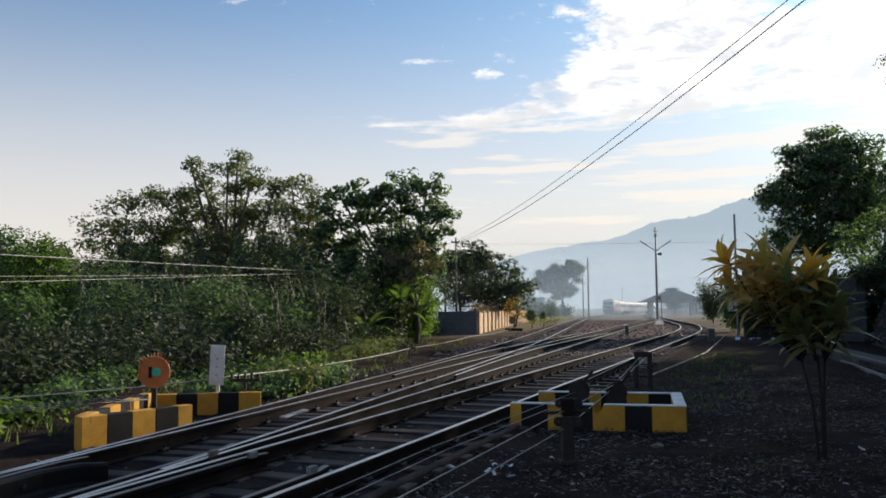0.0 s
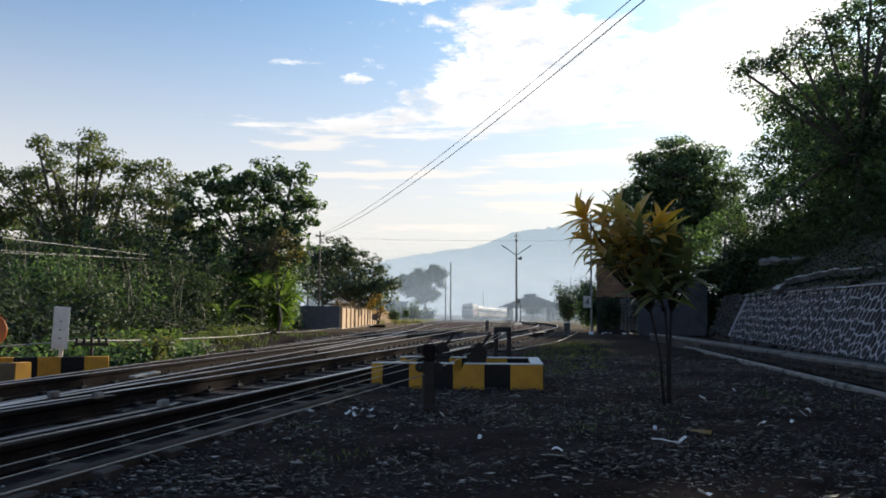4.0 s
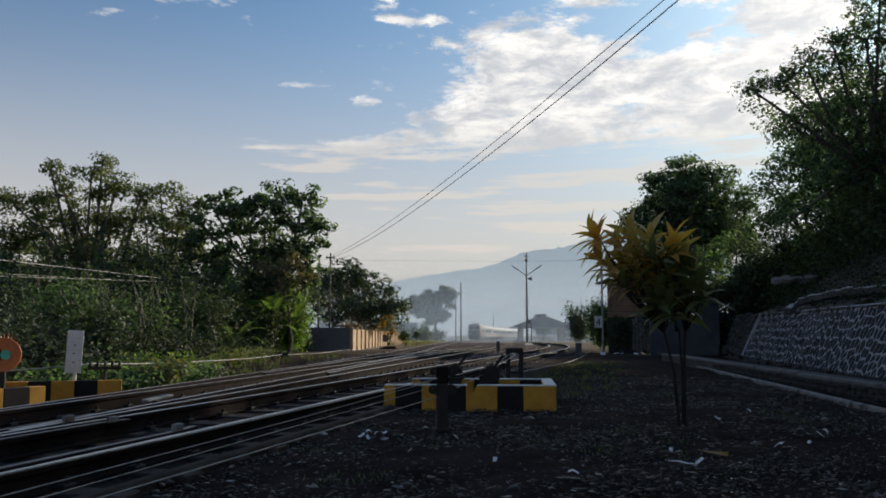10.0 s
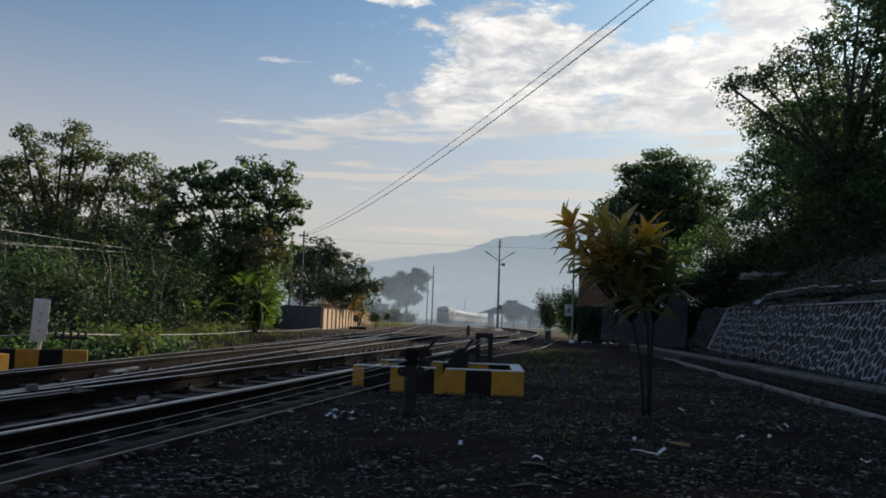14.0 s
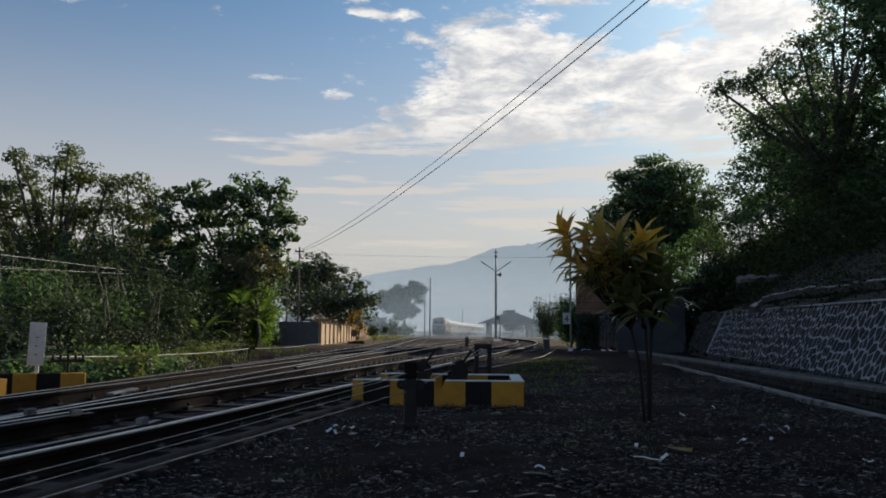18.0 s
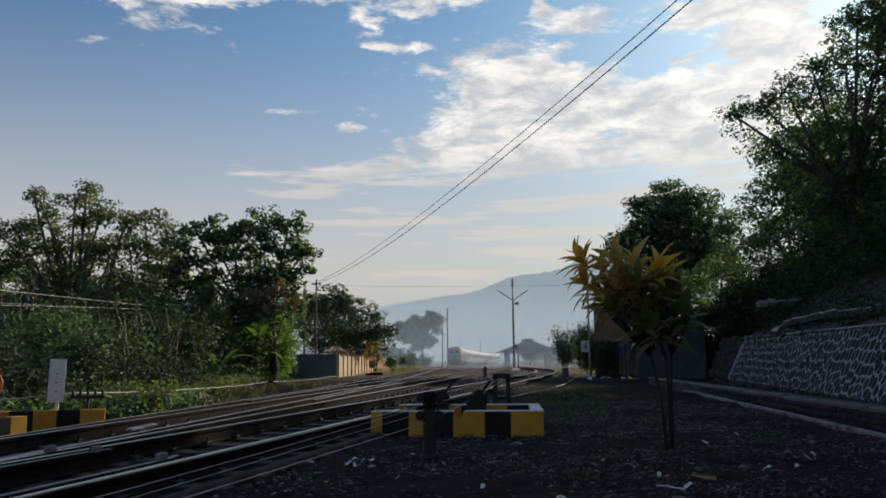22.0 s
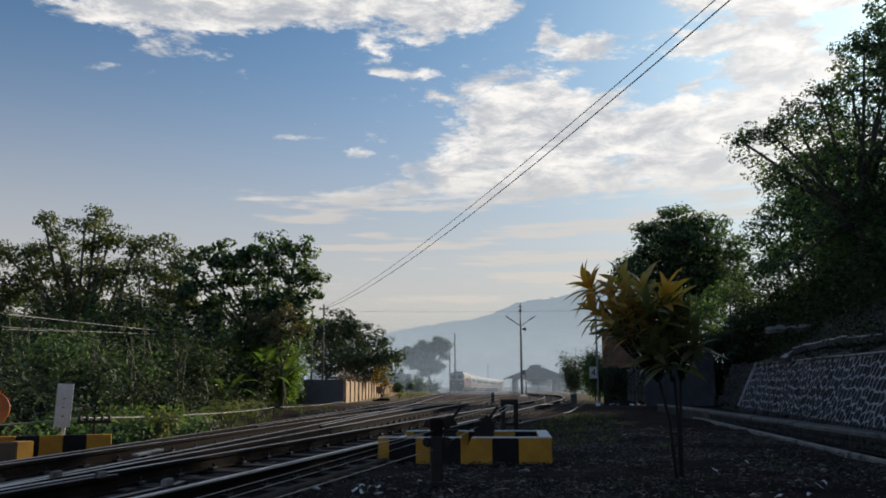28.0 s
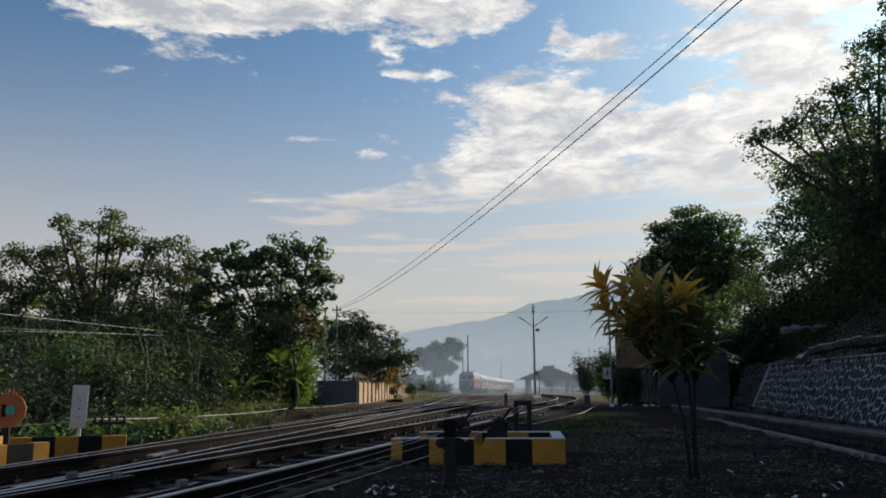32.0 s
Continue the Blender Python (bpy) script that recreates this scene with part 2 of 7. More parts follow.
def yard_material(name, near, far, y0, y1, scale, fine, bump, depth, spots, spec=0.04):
    """Ground that passes from shade-dark to sunlit colours between two distances along the line, in patches."""
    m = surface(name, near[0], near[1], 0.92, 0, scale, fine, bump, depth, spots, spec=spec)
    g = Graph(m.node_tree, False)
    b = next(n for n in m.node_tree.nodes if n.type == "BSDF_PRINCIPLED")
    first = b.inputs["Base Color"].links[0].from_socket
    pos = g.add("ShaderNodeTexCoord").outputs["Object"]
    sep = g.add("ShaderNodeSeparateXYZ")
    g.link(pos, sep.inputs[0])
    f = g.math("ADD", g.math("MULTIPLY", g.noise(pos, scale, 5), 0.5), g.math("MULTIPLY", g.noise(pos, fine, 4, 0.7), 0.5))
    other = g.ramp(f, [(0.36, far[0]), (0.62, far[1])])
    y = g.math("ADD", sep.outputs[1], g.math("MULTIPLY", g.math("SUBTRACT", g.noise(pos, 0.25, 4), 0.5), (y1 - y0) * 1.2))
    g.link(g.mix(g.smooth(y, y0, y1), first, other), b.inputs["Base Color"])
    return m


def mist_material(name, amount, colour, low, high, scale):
    """Sheet that imitates thin haze: mostly clear, thinning out upwards."""
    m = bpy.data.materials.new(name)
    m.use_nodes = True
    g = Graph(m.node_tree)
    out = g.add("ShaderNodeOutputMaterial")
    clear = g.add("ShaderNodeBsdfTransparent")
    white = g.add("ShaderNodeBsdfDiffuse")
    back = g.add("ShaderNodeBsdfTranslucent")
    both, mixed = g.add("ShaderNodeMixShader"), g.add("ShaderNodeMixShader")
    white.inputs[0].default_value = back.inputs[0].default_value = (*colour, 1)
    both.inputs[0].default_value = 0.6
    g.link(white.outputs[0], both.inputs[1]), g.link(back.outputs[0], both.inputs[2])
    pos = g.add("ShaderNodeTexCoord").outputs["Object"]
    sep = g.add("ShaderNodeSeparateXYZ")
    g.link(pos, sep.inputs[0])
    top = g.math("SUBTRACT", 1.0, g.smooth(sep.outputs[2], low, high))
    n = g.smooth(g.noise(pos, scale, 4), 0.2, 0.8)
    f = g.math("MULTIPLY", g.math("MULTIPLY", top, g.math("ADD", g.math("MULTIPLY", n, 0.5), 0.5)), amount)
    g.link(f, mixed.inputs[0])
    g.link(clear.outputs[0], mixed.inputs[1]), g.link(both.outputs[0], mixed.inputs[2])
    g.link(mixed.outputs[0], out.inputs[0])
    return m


M = {
    # near colours of ground and bed hold the shade, far ones the sunlight
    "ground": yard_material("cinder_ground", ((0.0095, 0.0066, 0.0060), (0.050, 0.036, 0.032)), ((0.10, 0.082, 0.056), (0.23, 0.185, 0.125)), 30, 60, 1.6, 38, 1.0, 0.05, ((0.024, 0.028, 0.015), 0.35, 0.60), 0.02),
    "bed": yard_material("shade_to_sun_track_bed", ((0.0085, 0.0070, 0.0072), (0.048, 0.038, 0.038)), ((0.075, 0.053, 0.046), (0.185, 0.137, 0.12)), 18, 48, 3, 22, 1.0, 0.05, ((0.034, 0.028, 0.026), 9.0, 0.60)),
    "rust_ballast": surface("rust_brown_ballast", (0.06, 0.036, 0.030), (0.24, 0.17, 0.15), 0.8, 0, 3, 40, 0.3, 0.01),
    "rail_top": surface("worn_rail_head", (0.44, 0.40, 0.385), (0.72, 0.66, 0.625), 0.36, 1.0, 3, 80, 0.1, 0.002),
    "rail": surface("rusty_rail_steel", (0.007, 0.0056, 0.0056), (0.024, 0.017, 0.016), 0.8, 0.0, 4, 45, 0.7, 0.006, ((0.10, 0.040, 0.023), 0.7, 0.67), spec=0.06),
    "rail_dull": surface("dull_check_rail_head", (0.10, 0.082, 0.076), (0.24, 0.20, 0.185), 0.5, 0.6, 3, 80, 0.2, 0.003),
    "sleeper": surface("weathered_sleeper", (0.017, 0.0125, 0.0115), (0.074, 0.057, 0.051), 0.75, 0, 3, 50, 0.6, 0.01, per_object=0.6, spec=0.2),
    "iron": surface("dark_iron", (0.008, 0.007, 0.007), (0.030, 0.024, 0.022), 0.7, 0.2, 8, 70, 0.4, 0.004),
    "wire": surface("galvanised_wire", (0.19, 0.18, 0.17), (0.36, 0.34, 0.32), 0.5, 0.5, 8, 80, 0.1, 0.001),
    "pale_cable": surface("pale_sheathed_cable", (0.24, 0.236, 0.225), (0.42, 0.412, 0.40), 0.55, 0.1, 8, 80, 0.1, 0.001),
    "yellow": surface("yellow_paint", (0.35, 0.165, 0.010), (0.56, 0.295, 0.018), 0.6, 0, 5, 60, 0.25, 0.004, ((0.16, 0.10, 0.03), 4.0, 0.66)),
    "black": surface("black_paint", (0.005, 0.005, 0.006), (0.018, 0.017, 0.017), 0.7, 0, 5, 60, 0.25, 0.004, ((0.05, 0.045, 0.04), 4.0, 0.70), spec=0.2),
    "white": surface("white_paint", (0.46, 0.46, 0.43), (0.76, 0.76, 0.72), 0.6, 0, 4, 50, 0.2, 0.003, ((0.25, 0.23, 0.20), 7.0, 0.62)),
    "orange": surface("orange_red_enamel", (0.36, 0.085, 0.015), (0.60, 0.165, 0.03), 0.45, 0, 5, 60, 0.15, 0.002, ((0.20, 0.07, 0.03), 6.0, 0.68)),
    "green": surface("green_through_hole", (0.02, 0.30, 0.20), (0.05, 0.5, 0.35), 0.3, 0, 5, 60, 0.05, 0.001),
    "concrete": surface("grey_concrete", (0.20, 0.19, 0.18), (0.40, 0.385, 0.36), 0.85, 0, 2, 50, 0.4, 0.006, ((0.12, 0.11, 0.10), 1.5, 0.62), per_object=0.12),
    "laid_wood": surface("laid_weathered_beam", (0.02, 0.0145, 0.012), (0.072, 0.054, 0.045), 0.85, 0, 3, 40, 0.5, 0.008, spec=0.1),
    "kerb": surface("worn_whitewash", (0.12, 0.114, 0.105), (0.29, 0.275, 0.256), 0.85, 0, 3, 50, 0.4, 0.006, ((0.06, 0.055, 0.05), 2.0, 0.56)),
    "slab": surface("cast_slab", (0.15, 0.138, 0.128), (0.29, 0.268, 0.248), 0.8, 0, 2.5, 60, 0.25, 0.004, ((0.2, 0.19, 0.18), 3, 0.64)),
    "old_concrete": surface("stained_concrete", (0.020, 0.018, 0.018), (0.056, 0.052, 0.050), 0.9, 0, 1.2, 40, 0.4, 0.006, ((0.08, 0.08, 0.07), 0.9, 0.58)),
    # warm sunlight put into the colour of the wall's long side
    "panel": surface("sunlit_buff_panel", (0.38, 0.25, 0.145), (0.60, 0.43, 0.265), 0.85, 0, 2.5, 50, 0.3, 0.005, ((0.25, 0.17, 0.10), 2.0, 0.64), per_object=0.2),
    "mortar": surface("pale_mortar", (0.21, 0.212, 0.23), (0.40, 0.405, 0.44), 0.9, 0, 5, 60, 0.4, 0.006),
    "stone": surface("river_stone", (0.008, 0.0088, 0.011), (0.028, 0.030, 0.036), 0.8, 0, 5, 60, 0.5, 0.008, per_object=0.7, spec=0.12),
    "earth": surface("dark_hill_earth", (0.020, 0.017, 0.013), (0.07, 0.06, 0.045), 0.95, 0, 1.2, 20, 0.8, 0.05, ((0.03, 0.05, 0.015), 0.8, 0.55)),
    "grass": foliage("grass_blades", (0.045, 0.064, 0.026), (0.105, 0.126, 0.052), 0.4, 0.6),
    "dry_grass": foliage("dry_grass_blades", (0.10, 0.098, 0.042), (0.22, 0.20, 0.095), 0.4, 0.6),
    "bark": surface("grey_bark", (0.045, 0.038, 0.030), (0.15, 0.13, 0.105), 0.9, 0, 6, 50, 0.7, 0.015),
    "dark_bark": surface("dark_stem_bark", (0.007, 0.006, 0.0055), (0.024, 0.020, 0.017), 0.9, 0, 6, 50, 0.6, 0.006),
    "bamboo": surface("bamboo_culm", (0.022, 0.022, 0.014), (0.075, 0.068, 0.042), 0.6, 0, 4, 40, 0.2, 0.004),
    "leaf": foliage("green_leaves", (0.036, 0.066, 0.042), (0.118, 0.178, 0.092)),
    "leaf_bright": foliage("bright_tree_leaves", (0.044, 0.072, 0.050), (0.112, 0.156, 0.100), 0.5),
    "leaf_dark": foliage("dark_leaves", (0.026, 0.045, 0.029), (0.082, 0.112, 0.061), 0.32),
    # leaves darkened so that the thicket's shade sits in their colour
    "leaf_shade": foliage("shaded_hedge_leaves", (0.013, 0.021, 0.012), (0.058, 0.075, 0.036), 0.2, 0.7),
    "leaf_olive": foliage("olive_leaves", (0.048, 0.068, 0.036), (0.150, 0.172, 0.084), 0.45, 0.5, (0.20, 0.15, 0.065), 0.12),
    "leaf_bronze": foliage("bronze_sunlit_leaves", (0.050, 0.052, 0.030), (0.155, 0.132, 0.074), 0.4, 0.45, (0.20, 0.145, 0.08), 0.25),
    "leaf_lime": foliage("lime_leaves", (0.045, 0.085, 0.018), (0.145, 0.215, 0.050), 0.5),
    "leaf_orange": foliage("orange_blossom", (0.09, 0.08, 0.025), (0.36, 0.19, 0.04), 0.4),
    "leaf_dry": foliage("dry_brown_leaves", (0.06, 0.035, 0.022), (0.17, 0.095, 0.05), 0.35),
    "leaf_far": foliage("far_leaves", (0.045, 0.062, 0.045), (0.10, 0.125, 0.08), 0.25),
    "croton_gold": foliage("golden_croton_leaf", (0.56, 0.275, 0.050), (0.66, 0.37, 0.075), 0.5, 0.4),
    "croton_olive": foliage("olive_croton_leaf", (0.28, 0.20, 0.085), (0.52, 0.35, 0.14), 0.4, 0.35, (0.56, 0.31, 0.075), 0.2),
    "croton_green": foliage("green_croton_leaf", (0.062, 0.076, 0.036), (0.17, 0.175, 0.075), 0.35, 0.35, (0.26, 0.19, 0.06), 0.16),
    "banana": foliage("banana_leaf", (0.048, 0.080, 0.028), (0.120, 0.172, 0.056), 0.55, 0.3),
    "pole": surface("grey_steel_pole", (0.06, 0.06, 0.06), (0.14, 0.14, 0.14), 0.6, 0.3, 4, 50, 0.2, 0.003),
    "wood_pole": surface("wooden_pole", (0.08, 0.065, 0.05), (0.20, 0.165, 0.13), 0.85, 0, 5, 50, 0.5, 0.006),
    "cable": surface("black_cable", (0.012, 0.012, 0.013), (0.035, 0.035, 0.036), 0.6, 0, 6, 60, 0.1, 0.001),
    "roof": surface("grey_roof_sheet", (0.075, 0.082, 0.095), (0.15, 0.16, 0.18), 0.7, 0, 0.6, 8, 0.2, 0.02),
    "brick": surface("brown_board", (0.15, 0.082, 0.052), (0.30, 0.18, 0.115), 0.85, 0, 3, 40, 0.4, 0.006, per_object=0.35),
    "tin": surface("corrugated_tin", (0.13, 0.135, 0.14), (0.32, 0.32, 0.32), 0.55, 0.4, 3, 40, 0.2, 0.003, ((0.16, 0.09, 0.05), 2.5, 0.62), per_object=0.3),
    "train_white": surface("cream_coach_paint", (0.33, 0.29, 0.24), (0.47, 0.42, 0.35), 0.4, 0, 1, 20, 0.05, 0.002),
    "train_blue": surface("dark_blue_paint", (0.045, 0.038, 0.062), (0.085, 0.075, 0.11), 0.4, 0, 1, 20, 0.05, 0.002),
    "train_red": surface("red_stripe_paint", (0.16, 0.045, 0.04), (0.28, 0.08, 0.06), 0.4, 0, 1, 20, 0.05, 0.002),
    "train_roof": surface("grey_train_roof", (0.16, 0.16, 0.16), (0.28, 0.28, 0.28), 0.5, 0, 1, 20, 0.1, 0.002),
    "glass": surface("dark_window_glass", (0.015, 0.018, 0.02), (0.035, 0.04, 0.045), 0.1, 0, 1, 10, 0, 0, spec=0.8),
    "stone_ledge": surface("pale_rock_ledge", (0.035, 0.033, 0.030), (0.12, 0.115, 0.105), 0.9, 0, 3, 40, 0.7, 0.015),
    "coping": surface("worn_coping", (0.058, 0.055, 0.052), (0.165, 0.158, 0.148), 0.85, 0, 3, 40, 0.5, 0.008, ((0.04, 0.037, 0.033), 2.0, 0.56)),
    # pale tone holds the skylight on upward faces
    "pale_edge": surface("skylit_pale_top", (0.16, 0.155, 0.145), (0.42, 0.41, 0.39), 0.85, 0, 3, 40, 0.5, 0.008, ((0.09, 0.085, 0.075), 2.5, 0.60)),
    "plaster": surface("blue_grey_plaster", (0.045, 0.05, 0.06), (0.095, 0.102, 0.12), 0.9, 0, 1.2, 30, 0.3, 0.006, ((0.035, 0.036, 0.04), 1.1, 0.58), spec=0.2),
    "rubble": surface("dark_bank_rock", (0.016, 0.015, 0.014), (0.06, 0.055, 0.05), 0.85, 0, 4, 30, 0.6, 0.02, per_object=0.7, spec=0.3),
    "chip": surface("pale_chip_glint", (0.18, 0.18, 0.18), (0.50, 0.50, 0.51), 0.45, 0, 5, 40, 0.2, 0.003),
    "paper": surface("white_litter", (0.55, 0.56, 0.58), (0.85, 0.86, 0.88), 0.6, 0, 10, 60, 0.2, 0.002),
}
M["clinker"] = loose_material("clinker_stones", [(0.0, (0.005, 0.0041, 0.0038)), (0.5, (0.018, 0.0135, 0.0126)), (0.85, (0.052, 0.042, 0.040)), (0.95, (0.115, 0.104, 0.102)), (1.0, (0.24, 0.232, 0.232))])
M["flake"] = loose_material("grey_flakes", [(0.0, (0.012, 0.011, 0.012)), (0.5, (0.028, 0.026, 0.028)), (0.85, (0.075, 0.070, 0.072)), (1.0, (0.22, 0.21, 0.21))])


# ---- mesh helpers ----
class Geo:
    """Verts and faces of one mesh, with a material slot per face."""

    def __init__(self):
        self.v, self.f, self.m = [], [], []

    def add(self, verts, faces, slot=0):
        k = len(self.v)
        self.v += [tuple(p) for p in verts]
        self.f += [tuple(k + i for i in f) for f in faces]
        self.m += [slot] * len(faces)
        return self

    def box(self, c, s, rz=0.0, bevel=0.0, slot=0, m=None):
        """A box with chamfered edges, its middle at c."""
        hx, hy, hz = s[0] / 2, s[1] / 2, s[2] / 2
        b = min(bevel, hx * 0.9, hy * 0.9, hz * 0.9)
        t = m if m is not None else Matrix.Translation(c) @ Matrix.Rotation(rz, 4, "Z")
        if b <= 0:
            pts = [(x, y, z) for z in (-hz, hz) for y in (-hy, hy) for x in (-hx, hx)]
            faces = [(0, 2, 3, 1), (4, 5, 7, 6), (0, 1, 5, 4), (2, 6, 7, 3), (0, 4, 6, 2), (1, 3, 7, 5)]
            return self.add([t @ Vector(p) for p in pts], faces, slot)
        pts, idx = [], {}
        for sx in (-1, 1):
            for sy in (-1, 1):
                for sz in (-1, 1):
                    for axis in range(3):
                        p = [sx * (hx - b), sy * (hy - b), sz * (hz - b)]
                        p[axis] += (sx, sy, sz)[axis] * b
                        idx[sx, sy, sz, axis] = len(pts)
                        pts.append(t @ Vector(p))
        faces = []
        for axis in range(3):
            o = [a for a in range(3) if a != axis]
            for s1 in (-1, 1):
                quad = []
                for s2, s3 in ((-1, -1), (1, -1), (1, 1), (-1, 1)):
                    k = [0, 0, 0]
                    k[axis], k[o[0]], k[o[1]] = s1, s2, s3
                    quad.append(idx[(*k, axis)])
                faces.append(quad if (s1 > 0) == (axis != 1) else quad[::-1])
            for s2 in (-1, 1):
                for s3 in (-1, 1):
                    lo, hi = [0, 0, 0], [0, 0, 0]
                    lo[axis], hi[axis] = -1, 1
                    lo[o[0]] = hi[o[0]] = s2
                    lo[o[1]] = hi[o[1]] = s3
                    q = [idx[(*lo, o[0])], idx[(*hi, o[0])], idx[(*hi, o[1])], idx[(*lo, o[1])]]
                    faces.append(q)
        for sx in (-1, 1):
            for sy in (-1, 1):
                for sz in (-1, 1):
                    faces.append([idx[sx, sy, sz, a] for a in range(3)])
        return self.add(pts, faces, slot)

    def tube(self, pts, radii, n=8, slot=0, caps=True):
        """A tube along points; radii: one or one for each point."""
        pts = [Vector(p) for p in pts]
        if not isinstance(radii, (list, tuple)):
            radii = [radii] * len(pts)
        ring, side = [], None
        for i, p in enumerate(pts):
            d = (pts[min(i + 1, len(pts) - 1)] - pts[max(i - 1, 0)]).normalized()
            if side is None:
                side = d.cross(Vector((0, 0, 1)) if abs(d.z) < 0.9 else Vector((1, 0, 0))).normalized()
            side = (side - d * side.dot(d)).normalized()
            up = d.cross(side)
            ring += [p + radii[i] * (math.cos(a) * side + math.sin(a) * up) for a in (2 * math.pi * k / n for k in range(n))]
        faces = [(i * n + k, i * n + (k + 1) % n, (i + 1) * n + (k + 1) % n, (i + 1) * n + k) for i in range(len(pts) - 1) for k in range(n)]
        if caps:
            faces += [tuple(range(n))[::-1], tuple((len(pts) - 1) * n + k for k in range(n))]
        return self.add(ring, faces, slot)

    def sweep(self, profile, pts, slots=None):
        """A closed profile (across, up) carried along points."""
        pts = [Vector(p) for p in pts]
        n, ring = len(profile), []
        for i, p in enumerate(pts):
            d = pts[min(i + 1, len(pts) - 1)] - pts[max(i - 1, 0)]
            s = Vector((d.y, -d.x, 0)).normalized()
            ring += [p + s * a + Vector((0, 0, u)) for a, u in profile]
        for k in range(n):
            faces = [(i * n + k, (i + 1) * n + k, (i + 1) * n + (k + 1) % n, i * n + (k + 1) % n) for i in range(len(pts) - 1)]
            self.f += [tuple(len(self.v) + q for q in f) for f in faces]
            self.m += [slots[k] if slots else 0] * len(faces)
        k0 = len(self.v)
        self.v += [tuple(p) for p in ring]
        self.f += [tuple(k0 + k for k in range(n)), tuple(k0 + (len(pts) - 1) * n + k for k in range(n))[::-1]]
        self.m += [0, 0]
        return self

    def disc(self, c, r, thick, axis="Y", n=28, slot=0, hole=0.0):
        """A round plate, with a hole where hole is its radius."""
        def at(a, q, w):
            x, z = q * math.cos(a), q * math.sin(a)
            return {"Y": (x, w, z), "X": (w, x, z), "Z": (x, z, w)}[axis]
        pts = []
        for w in (-thick / 2, thick / 2):
            for q in (r, max(hole, 0.0005)):
                pts += [Vector(c) + Vector(at(2 * math.pi * k / n, q, w)) for k in range(n)]
        faces = []
        for k in range(n):
            j = (k + 1) % n
            faces += [(k, j, n + j, n + k), (2 * n + j, 2 * n + k, 3 * n + k, 3 * n + j), (j, k, 2 * n + k, 2 * n + j), (n + k, n + j, 3 * n + j, 3 * n + k)]
        return self.add(pts, faces, slot)


def build(name, geo, material, smooth=False):
    me = bpy.data.meshes.new(name)
    me.from_pydata(geo.v, [], geo.f)
    mats = material if isinstance(material, (list, tuple)) else [material]
    for m in mats:
        me.materials.append(m)
    if len(mats) > 1:
        me.polygons.foreach_set("material_index", geo.m)
    if smooth:
        me.polygons.foreach_set("use_smooth", [True] * len(me.polygons))
    me.validate()
    me.update()
    return me


def part(name, geo, material, parent=None, label="", smooth=False):
    """One mesh object under a thing or part."""
    me = geo if isinstance(geo, bpy.types.Mesh) else build(name, geo, material, smooth)
    ob = new(name, me)
    if parent is not None:
        ob.parent = parent
    if label:
        tagged(ob, label=label)
    return ob


def thing(name, m, label, category, group="", kind=""):
    ob = new(name)
    ob.matrix_world = m
    ob.empty_display_size = 0.1
    return tagged(ob, label, category, group, kind)


def raw_mesh(name, verts, tris, material):
    """A mesh of triangles from arrays."""
    me = bpy.data.meshes.new(name)
    me.vertices.add(len(verts)), me.loops.add(tris.size), me.polygons.add(len(tris))
    me.vertices.foreach_set("co", verts.astype(np.float32).ravel())
    me.loops.foreach_set("vertex_index", tris.astype(np.int32).ravel())
    me.polygons.foreach_set("loop_start", np.arange(len(tris), dtype=np.int32) * 3)
    me.polygons.foreach_set("loop_total", np.full(len(tris), 3, dtype=np.int32))
    me.materials.append(material)
    me.update(calc_edges=True)
    return me


def unit(v):
    return v / (np.linalg.norm(v, axis=1, keepdims=True) + 1e-9)


def leaf_mesh(name, centres, length, width, material, rng, droop=0.3, out=(0.3, -0.2, 0.75), loose=0.55):
    """A leaf of two folded triangles at each centre, its face turned outwards and up to the light. out: one way, or one for each leaf."""
    n = len(centres)
    face = np.broadcast_to(np.asarray(out, float), (n, 3)) + (0, 0, 0.35) + rng.normal(size=(n, 3)) * loose
    u = unit(face)
    d = rng.normal(size=(n, 3)) * (1, 1, 0.6) + np.broadcast_to(np.asarray(out, float), (n, 3)) * 0.5
    d[:, 2] -= droop
    d = unit(d - u * np.sum(d * u, 1, keepdims=True))
    s = np.cross(d, u)
    size = rng.uniform(0.6, 1.35, (n, 1))
    ln, wd = length * size, width * size
    v = np.empty((n, 4, 3))
    v[:, 0], v[:, 2] = centres - d * ln * 0.5, centres + d * ln * 0.5 - u * ln * 0.1
    v[:, 1] = centres + s * wd * 0.5 + u * wd * 0.18 - d * ln * 0.05
    v[:, 3] = centres - s * wd * 0.5 + u * wd * 0.18 - d * ln * 0.05
    k = np.arange(n)[:, None] * 4
    tris = np.concatenate([k + [0, 1, 2], k + [0, 2, 3]], 0)
    return raw_mesh(name, v.reshape(-1, 3), tris, material)


def ellipsoid_points(rng, n, c, r, inner=0.35):
    d = rng.normal(size=(n, 3))
    d /= np.linalg.norm(d, axis=1, keepdims=True)
    q = inner + (1 - inner) * rng.uniform(0, 1, (n, 1)) ** 0.6
    return np.asarray(c) + d * q * np.asarray(r)


